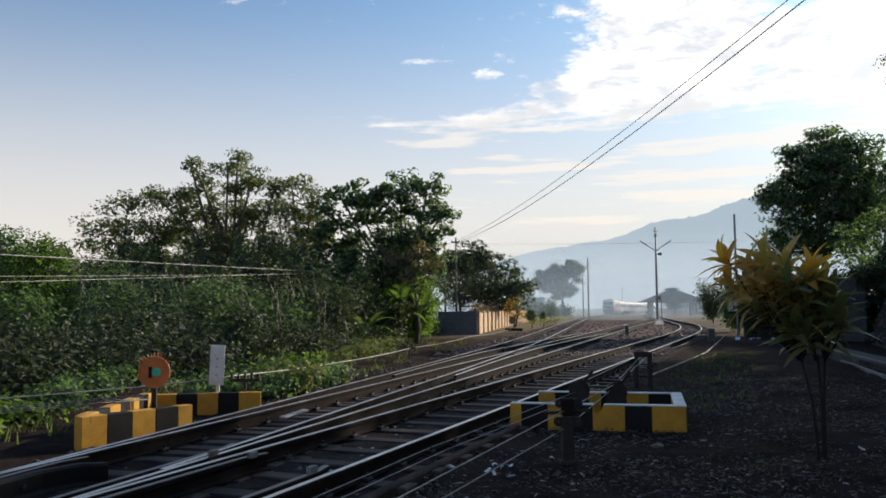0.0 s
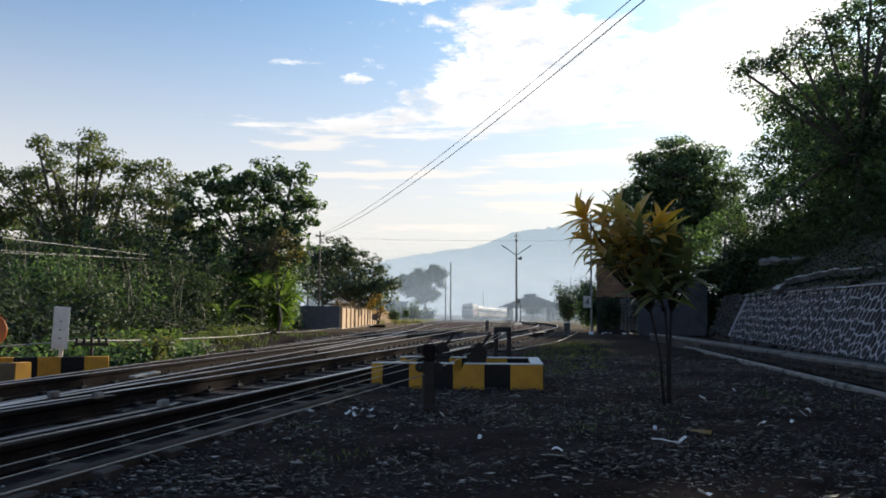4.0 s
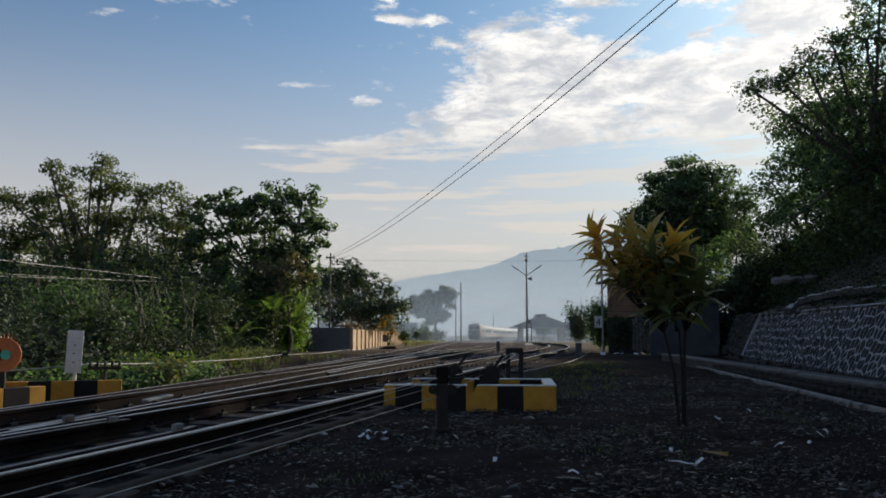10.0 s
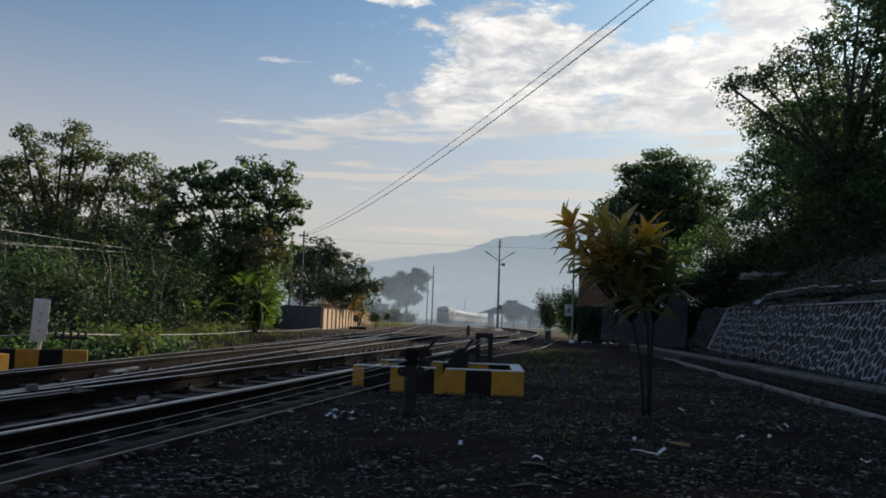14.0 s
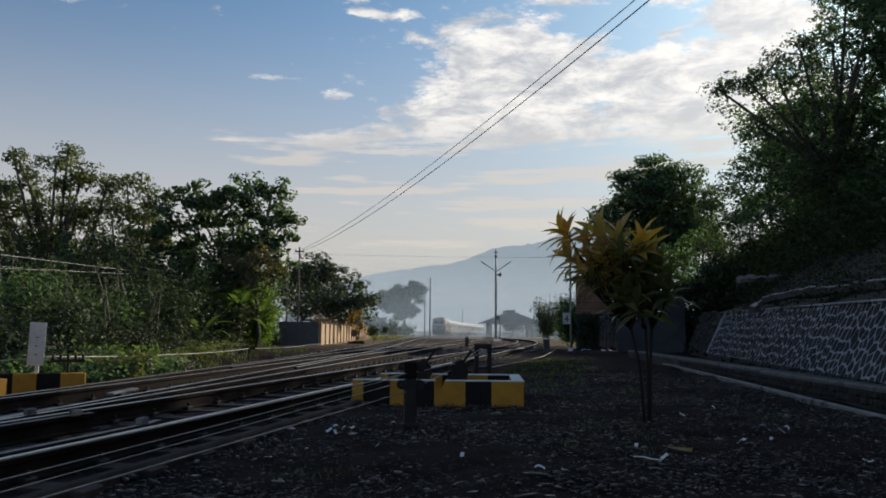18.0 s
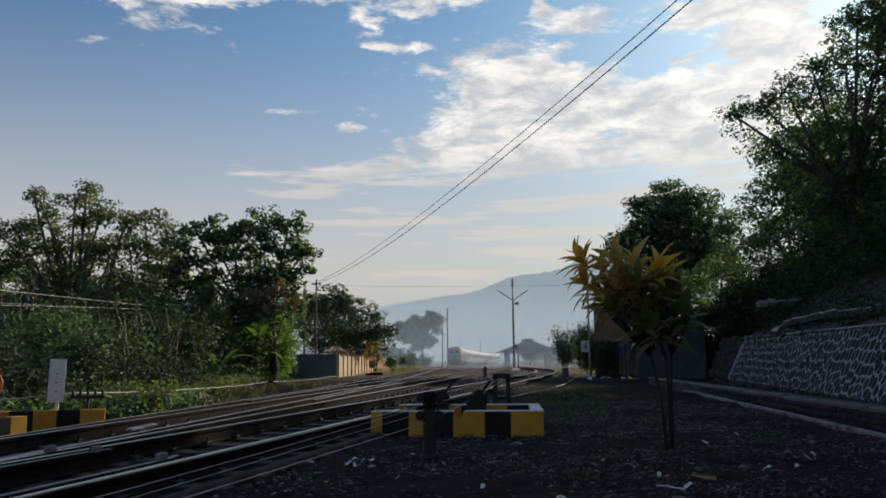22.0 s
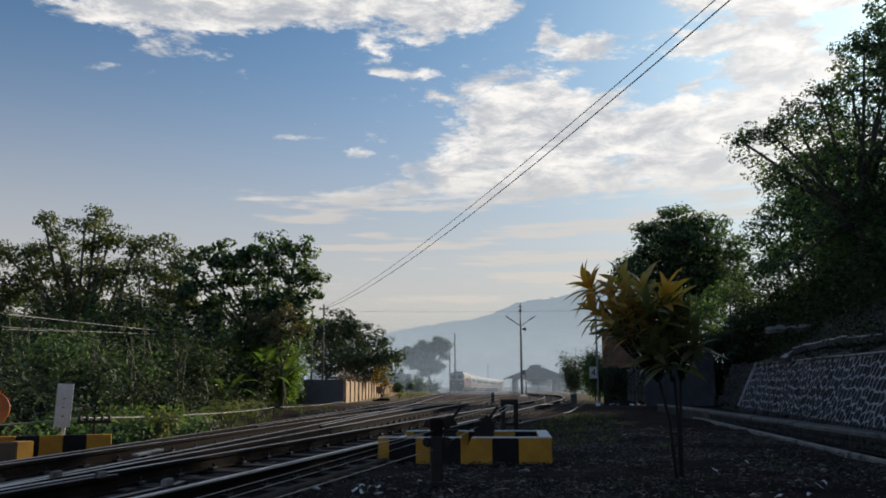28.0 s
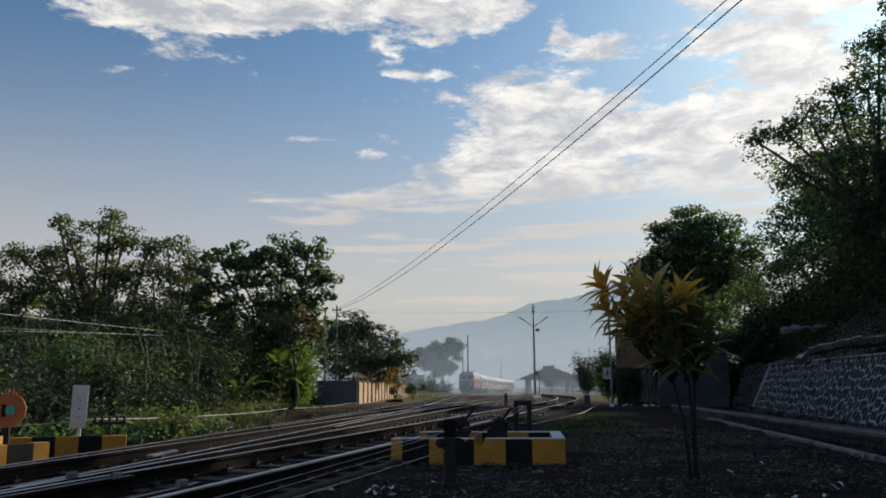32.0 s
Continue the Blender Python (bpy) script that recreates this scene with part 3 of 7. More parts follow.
def tree(name, label, x, y, z, lumps, trunk_h, trunk_r, leaf, material, seed, per=9.0, leaves=46, clump=0.34, category="tree", group="", lean=(0, 0), aspect=0.5, bark="bark", stems=1):
    """Trunk, limbs to each lump of the crown, twigs to its clumps, leaves round the clumps. lumps: x, y, z, radius, half height."""
    rng = np.random.default_rng(seed)
    top = thing(name, pose(x, y, z), label, category, group)
    wood = Geo()
    forks = []
    for s in range(stems):
        ox, oy = (0, 0) if stems == 1 else rng.normal(0, trunk_r * 5, 2)
        fork = Vector((lean[0] + ox, lean[1] + oy, trunk_h * rng.uniform(0.85, 1.1)))
        mid = Vector((ox + lean[0] * 0.3 + rng.normal(0, trunk_r), oy + rng.normal(0, trunk_r), trunk_h * 0.5))
        wood.tube([(ox, oy, -0.15), (ox, oy, 0.15), mid, fork], [trunk_r * 1.5, trunk_r * 1.05, trunk_r * 0.85, trunk_r * 0.62], 8)
        forks.append(fork)
    pts, outs = [], []
    for i, (lx, ly, lz, r, h) in enumerate(lumps):
        c = Vector((lx, ly, lz))
        fork = min(forks, key=lambda q: (q - c).length)
        bend = fork.lerp(c, 0.5) + Vector(rng.normal(0, 0.16 * r + 0.05, 3))
        wood.tube([fork, bend, c], [trunk_r * 0.5, trunk_r * 0.33, trunk_r * 0.2], 6)
        n = max(5, int(per * r * (r + h)))
        cl = ellipsoid_points(rng, n, c, (r, r * 0.9, h))
        for q in cl[: max(4, n // 3)]:
            wood.tube([c, c.lerp(Vector(q), 0.55) + Vector(rng.normal(0, 0.08, 3)), q], [trunk_r * 0.16, trunk_r * 0.11, trunk_r * 0.05], 4, caps=False)
        way = unit(rng.normal(size=(n * leaves, 3)))
        size = np.repeat(rng.uniform(0.65, 1.35, (n, 1)), leaves, 0)
        reach = clump * 1.75 * size * rng.uniform(0.25, 1, (n * leaves, 1)) ** 0.5
        pts.append(np.repeat(cl, leaves, 0) + way * reach * (1, 1, 0.62))
        outs.append(way * 0.75 + np.repeat(unit(cl - np.asarray(c)), leaves, 0) * 0.35)
    part("trunk", wood, M[bark], top, smooth=True)
    me = leaf_mesh("crown", np.concatenate(pts), leaf, leaf * aspect, M[material], rng, out=np.concatenate(outs))
    part("crown", me, None, top)
    return top


def shrub(name, label, x, y, z, r, h, leaf, material, seed, n=1500, category="shrub", group="", aspect=0.4):
    """Many thin stems from the root, leaves along them."""
    rng = np.random.default_rng(seed)
    top = thing(name, pose(x, y, z), label, category, group)
    wood, pts = Geo(), []
    stems = 14
    for i in range(stems):
        a, q = rng.uniform(0, 2 * math.pi), rng.uniform(0.25, 1.0)
        tip = Vector((r * q * math.cos(a), r * q * math.sin(a), h * rng.uniform(0.6, 1.05)))
        mid = Vector((tip.x * 0.35, tip.y * 0.35, tip.z * 0.6))
        wood.tube([(0, 0, -0.05), mid, tip], [0.018, 0.012, 0.005], 4, caps=False)
        k = n // stems
        t = rng.uniform(0.25, 1.05, (k, 1))
        p = np.asarray(mid) * (2 * t * (1 - t)) + np.asarray(tip) * t * t
        pts.append(p + rng.normal(0, 0.12 * (r + h) / 2 + 0.05, (k, 3)) * (1, 1, 0.7))
    p = np.concatenate(pts)
    p[:, 2] = np.maximum(p[:, 2], 0.03)
    part("branchwork", wood, M["bark"], top, smooth=True)
    part("leaves", leaf_mesh("leaves", p, leaf, leaf * aspect, M[material], rng, 0.1, unit(p - (0, 0, h * 0.45)) * 0.8), None, top)
    return top


# ---- ground ----
def fall(y):
    """The yard falls slightly towards the station."""
    return 0.0 if y < 60 else -0.005 * (min(y, 320) - 60)


def make_ground():
    near = np.linspace(-7, 9, 110)
    xs = np.concatenate([-np.geomspace(4000, 7.5, 26), near, np.geomspace(9.6, 4000, 26)])
    ys = np.concatenate([-np.geomspace(3000, 3.4, 16), np.linspace(-3, 22, 150), np.geomspace(22.8, 4500, 42)])
    X, Y = np.meshgrid(xs, ys)
    Z = np.vectorize(fall)(Y).astype(float)
    for i in range(len(ys)):
        for j in range(len(xs)):
            x, y = X[i, j], Y[i, j]
            if -7.5 < x < 9.5 and -3.5 < y < 23:
                Z[i, j] += 0.05 * noise.noise((x * 0.9, y * 0.9, 0)) + 0.022 * noise.noise((x * 4, y * 4, 3)) - 0.015
    v = np.stack([X, Y, Z], -1).reshape(-1, 3)
    w = len(xs)
    g = Geo()
    g.v = [tuple(p) for p in v]
    g.f = [(i * w + j, i * w + j + 1, (i + 1) * w + j + 1, (i + 1) * w + j) for i in range(len(ys) - 1) for j in range(w - 1)]
    g.m = [0] * len(g.f)
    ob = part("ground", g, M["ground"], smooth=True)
    tagged(ob, "dark cinder and gravel railway yard ground", "ground", kind="structure")


def scatter_stones(name, label, n, area, size, material, seed, keep=None, lumpy=False, flat=1.0, lift=None):
    """Loose stones lying on the ground; lumpy ones have more faces."""
    rng = np.random.default_rng(seed)
    x0, x1, y0, y1 = area
    # more of them close by, where they can be told apart
    t = rng.uniform(0, 1, n) ** 1.6
    p = np.stack([rng.uniform(x0, x1, n), y0 + (y1 - y0) * t, np.zeros(n)], 1)
    if keep is not None:
        p = p[keep(p[:, 0], p[:, 1])]
    n = len(p)
    s = size * rng.lognormal(0, 0.45, (n, 1))
    base = np.array([(1, 0, 0), (0, 1, 0), (-1, 0, 0), (0, -1, 0), (0.25, 0.1, 0.5), (0, 0, -0.5)])
    f = np.array([(0, 1, 4), (1, 2, 4), (2, 3, 4), (3, 0, 4), (1, 0, 5), (2, 1, 5), (3, 2, 5), (0, 3, 5)])
    if lumpy:
        ring = [(math.cos(a), math.sin(a)) for a in (k * math.pi / 3 for k in range(6))]
        base = np.array([(x, y, 0.0) for x, y in ring] + [(x * 0.62, y * 0.62, 0.5) for x, y in ring] + [(0, 0, -0.4)])
        f = np.array([(k, (k + 1) % 6, 6 + (k + 1) % 6) for k in range(6)] + [(k, 6 + (k + 1) % 6, 6 + k) for k in range(6)] + [(6, 7 + k, 8 + k) for k in range(4)] + [((k + 1) % 6, k, 12) for k in range(6)])
    w = len(base)
    v = base[None] * rng.uniform(0.6, 1.3, (n, w, 1)) + rng.normal(0, 0.12, (n, w, 3))
    v[..., 0] *= rng.uniform(0.7, 1.5, (n, 1)) / flat ** 0.6
    v[..., 2] *= flat
    a = rng.uniform(0, 2 * math.pi, n)
    ca, sa = np.cos(a)[:, None], np.sin(a)[:, None]
    vx, vy = v[..., 0] * ca - v[..., 1] * sa, v[..., 0] * sa + v[..., 1] * ca
    v = np.stack([vx, vy, v[..., 2]], -1) * s[:, None]
    v += p[:, None]
    v[..., 2] += s * 0.2
    if lift is not None:
        v[..., 2] += np.array([lift(a, b) for a, b in p[:, :2]])[:, None]
    tris = (np.arange(n)[:, None, None] * w + f[None]).reshape(-1, 3)
    ob = new(name, raw_mesh(name, v.reshape(-1, 3), tris, material))
    return tagged(ob, label, "stones", kind="stuff")


def blades(name, label, n, area, height, material, seed, keep=None):
    """Tufts of thin bent blades."""
    rng = np.random.default_rng(seed)
    x0, x1, y0, y1 = area
    tufts = np.stack([rng.uniform(x0, x1, n // 14 + 1), rng.uniform(y0, y1, n // 14 + 1)], 1)
    p = tufts[rng.integers(0, len(tufts), n)] + rng.normal(0, 0.09, (n, 2))
    if keep is not None:
        p = p[keep(p[:, 0], p[:, 1])]
    n = len(p)
    h = height * rng.uniform(0.4, 1.3, n)
    a = rng.uniform(0, 2 * math.pi, n)
    w = 0.006 + 0.02 * h
    v = np.zeros((n, 4, 3))
    zz = np.array([fall(q) for q in p[:, 1]])
    for i, (q, sgn) in enumerate(((0.0, 1), (0.0, -1), (0.55, 0.7), (1.0, 0.0))):
        v[:, i, 0] = p[:, 0] + np.cos(a) * w * sgn - np.sin(a) * h * 0.5 * q * q
        v[:, i, 1] = p[:, 1] + np.sin(a) * w * sgn + np.cos(a) * h * 0.5 * q * q
        v[:, i, 2] = zz + h * q - 0.01
    tris = np.concatenate([np.arange(n)[:, None] * 4 + t for t in ([0, 1, 2], [1, 3, 2])], 0)
    ob = new(name, raw_mesh(name, v.reshape(-1, 3), tris, material))
    return tagged(ob, label, "grass", kind="stuff")


make_ground()


# ---- tracks ----
def near_x(y):
    """The rail next to the path: straight, then bending away to the station."""
    if y < 36:
        return -3.07 + 0.215 * y
    k = min(y, 60) - 36
    x = 4.67 + 0.215 * k - 0.0032 * k * k
    return x if y <= 60 else x + 0.058 * (y - 60)


def b_x(y):
    return -3.9 + 0.14 * y - 0.0003 * max(y - 60, 0) ** 2 + (0.00025 * max(y - 130, 0) ** 2)


TRAIN_XY = [(-0.77, 60), (0.38, 100), (1.18, 130), (1.9, 148), (3.6, 165), (5.4, 185), (7.6, 205), (11.2, 232), (16.5, 264), (22.5, 295), (30.0, 330), (38.5, 365)]
LINE_XY = [(-2.91, 15), (-2.39, 22), (-1.88, 30), (-1.46, 40), (-1.10, 50)] + TRAIN_XY


def c_x(y):
    """The left line, on which the train comes: straight, then a long smooth bend."""
    if y < 15:
        return -3.62 + 0.085 * y
    for i in range(len(LINE_XY) - 1):
        (x1, y1), (x2, y2) = LINE_XY[i], LINE_XY[i + 1]
        if y <= y2:
            x0, y0 = LINE_XY[i - 1] if i else (x1 - 0.085 * 7, y1 - 7)
            x3, y3 = LINE_XY[min(i + 2, len(LINE_XY) - 1)]
            t, d = (y - y1) / (y2 - y1), y2 - y1
            m1 = (x2 - x0) / (y2 - y0) * d
            m2 = (x3 - x1) / (y3 - y1) * d
            return 0.566 + (2 * t ** 3 - 3 * t * t + 1) * x1 + (t ** 3 - 2 * t * t + t) * m1 + (3 * t * t - 2 * t ** 3) * x2 + (t ** 3 - t * t) * m2
    return LINE_XY[-1][0] + 0.566


RAIL_PROFILE = [(-0.055, 0.0), (-0.055, 0.012), (-0.011, 0.024), (-0.010, 0.098), (-0.031, 0.106), (-0.033, 0.132), (-0.024, 0.14), (0.024, 0.14), (0.033, 0.132), (0.031, 0.106), (0.010, 0.098), (0.011, 0.024), (0.055, 0.012), (0.055, 0.0)]
RAIL_SLOTS = [0] * 14
RAIL_SLOTS[6] = 1
RAIL_Z = 0.04


def along(fx, y0, y1, offset=0.0, step=1.2):
    pts, y = [], y0
    while True:
        s = (fx(y + 0.5) - fx(y - 0.5))
        k = math.hypot(1, s)
        pts.append((fx(y) + offset * k, y, RAIL_Z + fall(y)))
        if y >= y1:
            return pts
        y = min(y1, y + (step if y < 40 else step * 4))


def rail(fx, y0, y1, offset, parent, name="rail", flare=0.0, label=""):
    pts = along(fx, y0, y1, offset)
    if flare:
        x, y, z = pts[-1]
        s = fx(y1 + 0.5) - fx(y1 - 0.5)
        pts.append((x + s * 0.25 + flare, y + 0.25, z))
    return part(name, Geo().sweep(RAIL_PROFILE, pts, RAIL_SLOTS), [M["rail"], M["rail_dull" if name == "check_rail" else "rail_top"]], parent, label)


def sleeper_mesh():
    return build("sleeper", Geo().box((0, 0, 0), (2.05, 0.21, 0.13), bevel=0.012), M["sleeper"])


SLEEPER = sleeper_mesh()
CLIP = build("rail_clip", Geo().box((0, 0, 0.082), (0.065, 0.11, 0.035), bevel=0.008).tube([(0.008, 0, 0.07), (0.008, 0, 0.135)], 0.014, 6), M["iron"])
CLIP_X = [s * 0.566 + e * 0.077 for s in (-1, 1) for e in (-1, 1)]


def sleepers(fx, y0, y1, parent, fine_to, step=0.64):
    """Sleepers one by one close by, joined further on."""
    rng = random.Random(int(y0 * 10 + y1))
    y, rest = y0, Geo()
    while y < y1:
        s = fx(y + 0.5) - fx(y - 0.5)
        k = math.hypot(1, s)
        m = pose(fx(y) - 0.566 * k, y, -0.028 + fall(y), 0, 0, -math.degrees(math.atan(s)) + rng.uniform(-1, 1))
        if y < fine_to:
            ob = part("sleeper", SLEEPER, None, parent)
            ob.matrix_local = m
            for dx in CLIP_X if y < 34 else ():
                ob = part("rail_clip", CLIP, None, parent)
                ob.matrix_local = m @ pose(dx, 0, 0)
        else:
            rest.box((0, 0, 0), (2.05, 0.21, 0.13), m=m)
        y += step
    if rest.v:
        tagged(part("far_timber", rest, M["sleeper"], parent), kind="stuff")


def track_bed():
    """Ballast under all the tracks, near shade painted in, uneven between the sleepers."""
    ys = np.concatenate([np.linspace(-3, 30, 190), np.linspace(31, 112, 60)])
    g, w = Geo(), 46
    for y in ys:
        x0, x1 = min(c_x(y), b_x(y)) - 1.132 - 0.75, near_x(y) + 0.42
        for j in range(w):
            t = j / (w - 1)
            x = x0 + (x1 - x0) * t
            rim = min(1.0, min(t, 1 - t) * 10)
            z = -0.03 + rim * (0.05 + 0.028 * noise.noise((x * 3.1, y * 3.1, 2)) + 0.016 * noise.noise((x * 9, y * 9, 6)))
            g.v.append((x, y, z + fall(y)))
    g.f = [(i * w + j, i * w + j + 1, (i + 1) * w + j + 1, (i + 1) * w + j) for i in range(len(ys) - 1) for j in range(w - 1)]
    g.m = [0] * len(g.f)
    tagged(part("track_bed", g, M["bed"], smooth=True), "ballast bed under the tracks, painted dark for the near shade", "ballast", kind="structure")


track_bed()


def tracks():
    a = thing("railway_track", pose(0, 0, 0), "main railway track with polished rails on dark sleepers", "railway track", "tracks in the yard")
    rail(near_x, -3, 190, 0.0, a), rail(near_x, -3, 190, -1.132, a)
    rail(near_x, -3, 6.05, -0.135, a, "check_rail", -0.05, "worn check rail beside the running rail")
    rail(near_x, -3, 6.55, -1.0, a, "check_rail", 0.05, "worn check rail beside the running rail")
    sleepers(near_x, -2.4, 120, a, 84)
    b = thing("railway_track", pose(0, 0, 0), "middle railway track with a rusty branching rail", "railway track", "tracks in the yard")
    rail(b_x, 4.2, 190, 0.0, b, label="rust-brown rail"), rail(b_x, 5.2, 190, -1.132, b)
    rail(b_x, 3.2, 7.0, -0.13, b, "check_rail", -0.05)
    sleepers(b_x, 7.5, 110, b, 84, 0.66)
    c = thing("railway_track", pose(0, 0, 0), "far railway track running along the trees and wall", "railway track", "tracks in the yard")
    rail(c_x, 6.0, 330, 0.0, c), rail(c_x, -3, 330, -1.132, c)
    rail(c_x, -3, 6.2, -1.0, c, "check_rail", 0.07, "check rail with a bent pale end")
    sleepers(c_x, 5.2, 110, c, 84, 0.66)
    d = thing("railway_track", pose(0, 0, 0), "turnout track crossing from the far line to the middle line", "railway track", "tracks in the yard")

    def turn_x(y):
        k = min(1.0, max(0.0, (y - 13.0) / 30.0))
        k = k * k * (3 - 2 * k)
        return c_x(y) + 0.18 + (b_x(y) - 0.2 - c_x(y) - 0.18) * k

    rail(turn_x, 15.0, 40.0, 0.0, d), rail(turn_x, 15.0, 40.0, -1.132, d)
    rail(turn_x, 22.0, 27.0, -0.12, d, "check_rail", -0.04), rail(turn_x, 25.0, 31.0, -1.01, d, "check_rail", 0.04)
    # painted end blocks of the check rails and the heavy black guard with its bent end
    for t, x, y in ((a, -1.93, 6.02), (b, -2.98, 6.62), (b, -2.61, 6.56)):
        part("end_block", Geo().box((x, y, 0.20), (0.05, 0.10, 0.05), radians(-12), 0.008), M["kerb"], t, "whitewashed end block")
    prof = [(-0.06, 0.0), (-0.06, 0.03), (-0.03, 0.05), (-0.035, 0.17), (-0.02, 0.19), (0.03, 0.19), (0.045, 0.17), (0.03, 0.05), (0.06, 0.03), (0.06, 0.0)]
    part("guard_rail", Geo().sweep(prof, [(-4.62, -2.5, 0.02), (-4.02, 4.8, 0.02), (-3.93, 5.7, 0.02), (-3.80, 6.0, 0.02), (-3.66, 6.16, 0.0)]), M["black"], c, "black guard rail with a bent end")
    for k in range(5):
        part("guard_bolt", Geo().tube([(-3.98 + 0.04, 5.5 - 0.5 * k, 0.13), (-3.90 - 0.04 * k, 5.5 - 0.5 * k, 0.13)], 0.022, 6), M["iron"], c)


tracks()


# ---- small yard things ----
def old_beam():
    pts = [(-2.70 + 0.212 * y, y, 0.0) for y in (-2.5, 1, 4, 7, 9.6)]
    prof = [(-0.045, -0.03), (-0.045, 0.045), (-0.03, 0.06), (0.03, 0.06), (0.045, 0.045), (0.045, -0.03)]
    ob = part("laid_beam", Geo().sweep(prof, pts), M["laid_wood"])
    tagged(ob, "long weathered beam lying along the sleeper ends", "beam")


old_beam()


def striped_wall(parent, p0, p1, h, t, colours, length, name="barrier_wall", first=None, marks=None, notch=None):
    """A low wall from p0 to p1, in painted sections, alternately yellow and black."""
    a, b = Vector(p0), Vector(p1)
    d = b - a
    total, rz = d.length, math.atan2(d.y, d.x)
    cuts, q = [0.0], first if first else length
    while q < total - 0.08:
        cuts.append(q)
        q += length
    cuts.append(total)
    cuts = marks or cuts
    for i in range(len(cuts) - 1):
        g = Geo()
        pieces = [(cuts[i], cuts[i + 1], h)]
        if notch and cuts[i] < notch < cuts[i + 1]:
            pieces = []
            edge = [(cuts[i] + 0.001, h), (notch - 0.075, h), (notch - 0.02, h - 0.085), (notch + 0.02, h - 0.085), (notch + 0.055, h), (cuts[i + 1] - 0.001, h), (cuts[i + 1] - 0.001, -0.06), (cuts[i] + 0.001, -0.06)]
            u, side = d.normalized(), Vector((-d.y, d.x, 0)).normalized() * (t / 2)
            ring = [a + u * q + Vector((0, 0, z)) for q, z in edge]
            g.add([p - side for p in ring] + [p + side for p in ring], [(k, (k + 1) % 8, 8 + (k + 1) % 8, 8 + k) for k in range(8)] + [(7, 6, 5, 4), (7, 4, 3, 0), (3, 2, 1, 0), (12, 13, 14, 15), (8, 11, 12, 15), (8, 9, 10, 11)])
        for lo, hi, top in pieces:
            mid = a + d * ((lo + hi) / 2 / total)
            g.box((mid.x, mid.y, top / 2 - 0.03), (hi - lo - 0.002, t, top + 0.06), rz, 0.006)
        part("painted_section", g, M[colours[i % 2]], parent, "yellow painted concrete" if colours[i % 2] == "yellow" else "black painted concrete")


def barrier_right():
    e = thing("concrete_barrier", pose(0, 0, 0), "low concrete enclosure painted yellow and black round signal pulleys", "barrier", "striped barriers")
    rz = radians(-4.5)
    def q(u, v):
        return (-0.76 + u * math.cos(rz) - v * math.sin(rz), 9.93 + u * math.sin(rz) + v * math.cos(rz), 0)
    h = 0.262
    striped_wall(e, q(0, 0), q(1.99, 0), h, 0.13, ("yellow", "black"), 0.31, marks=[0, 0.13, 0.44, 0.70, 0.955, 1.315, 1.615, 1.99], notch=1.02)
    striped_wall(e, q(0.16, 1.4), q(1.99, 1.4), h, 0.13, ("yellow", "black"), 0.3, first=0.22)
    striped_wall(e, q(1.925, 0.07), q(1.925, 1.33), h, 0.13, ("yellow", "yellow"), 0.63)
    # thin white caps paint the skylight on the wall tops
    for (u, v), (su, sv) in (((1.925, 0.7), (0.14, 1.53)), ((0.485, 0.0), (0.96, 0.135)), ((1.47, 0.0), (0.77, 0.135)), ((1.0, 1.4), (1.70, 0.135))):
        cap = Geo().box((*Vector(q(u, v))[:2], h + 0.005), (su, sv, 0.012), rz, 0.003)
        part("whitewash_cap", cap, M["white"], e, "wall top painted white for the skylight on it")
    return e


def barrier_left():
    e = thing("concrete_barrier", pose(0, 0, 0), "low concrete enclosure painted yellow and black round an orange signal disc", "barrier", "striped barriers")
    A, B, C, D = (-5.05, 7.95, 0), (-4.42, 9.15, 0), (-4.25, 10.95, 0), (-5.62, 10.45, 0)
    striped_wall(e, A, B, 0.30, 0.13, ("yellow", "black"), 0.29)
    striped_wall(e, (-5.10, 8.07, 0), (-5.60, 10.37, 0), 0.30, 0.13, ("yellow", "black"), 0.36)
    striped_wall(e, (-5.54, 10.48, 0), C, 0.27, 0.13, ("yellow", "black"), 0.27)


barrier_right(), barrier_left()


def pulley_post(x, y, rz, label):
    e = thing("pulley_post", pose(x, y, 0, 0, 0, rz), label, "signal pulley", "wire pulleys")
    part("post", Geo().box((0, 0, 0.19), (0.105, 0.085, 0.46), bevel=0.012), M["iron"], e)
    part("foot", Geo().box((0, 0, 0.0), (0.15, 0.13, 0.05), bevel=0.015), M["iron"], e)
    part("head_box", Geo().box((0, 0, 0.49), (0.105, 0.09, 0.16), bevel=0.015), M["rail"], e, "rusty head casting")
    for dx, z, r in ((0.09, 0.52, 0.042), (0.085, 0.36, 0.04), (-0.08, 0.36, 0.038), (-0.075, 0.52, 0.03)):
        w = part("pulley_wheel", Geo().disc((dx, 0, z), r, 0.022, "Y", 20, 0, 0.012).disc((dx, 0.016, z), r * 1.12, 0.006, "Y", 20, 0, 0.012).disc((dx, -0.016, z), r * 1.12, 0.006, "Y", 20, 0, 0.012), M["iron"], e)
        part("axle", Geo().tube([(dx, -0.06, z), (dx, 0.06, z)], 0.012, 8), M["iron"], w)
        part("bracket", Geo().box((dx / 2, 0.045, z), (abs(dx), 0.012, 0.035), bevel=0.003), M["iron"], w)
    part("arm", Geo().tube([(-0.2, 0, 0.44), (0.2, 0, 0.46)], 0.014, 6), M["iron"], e)
    return e


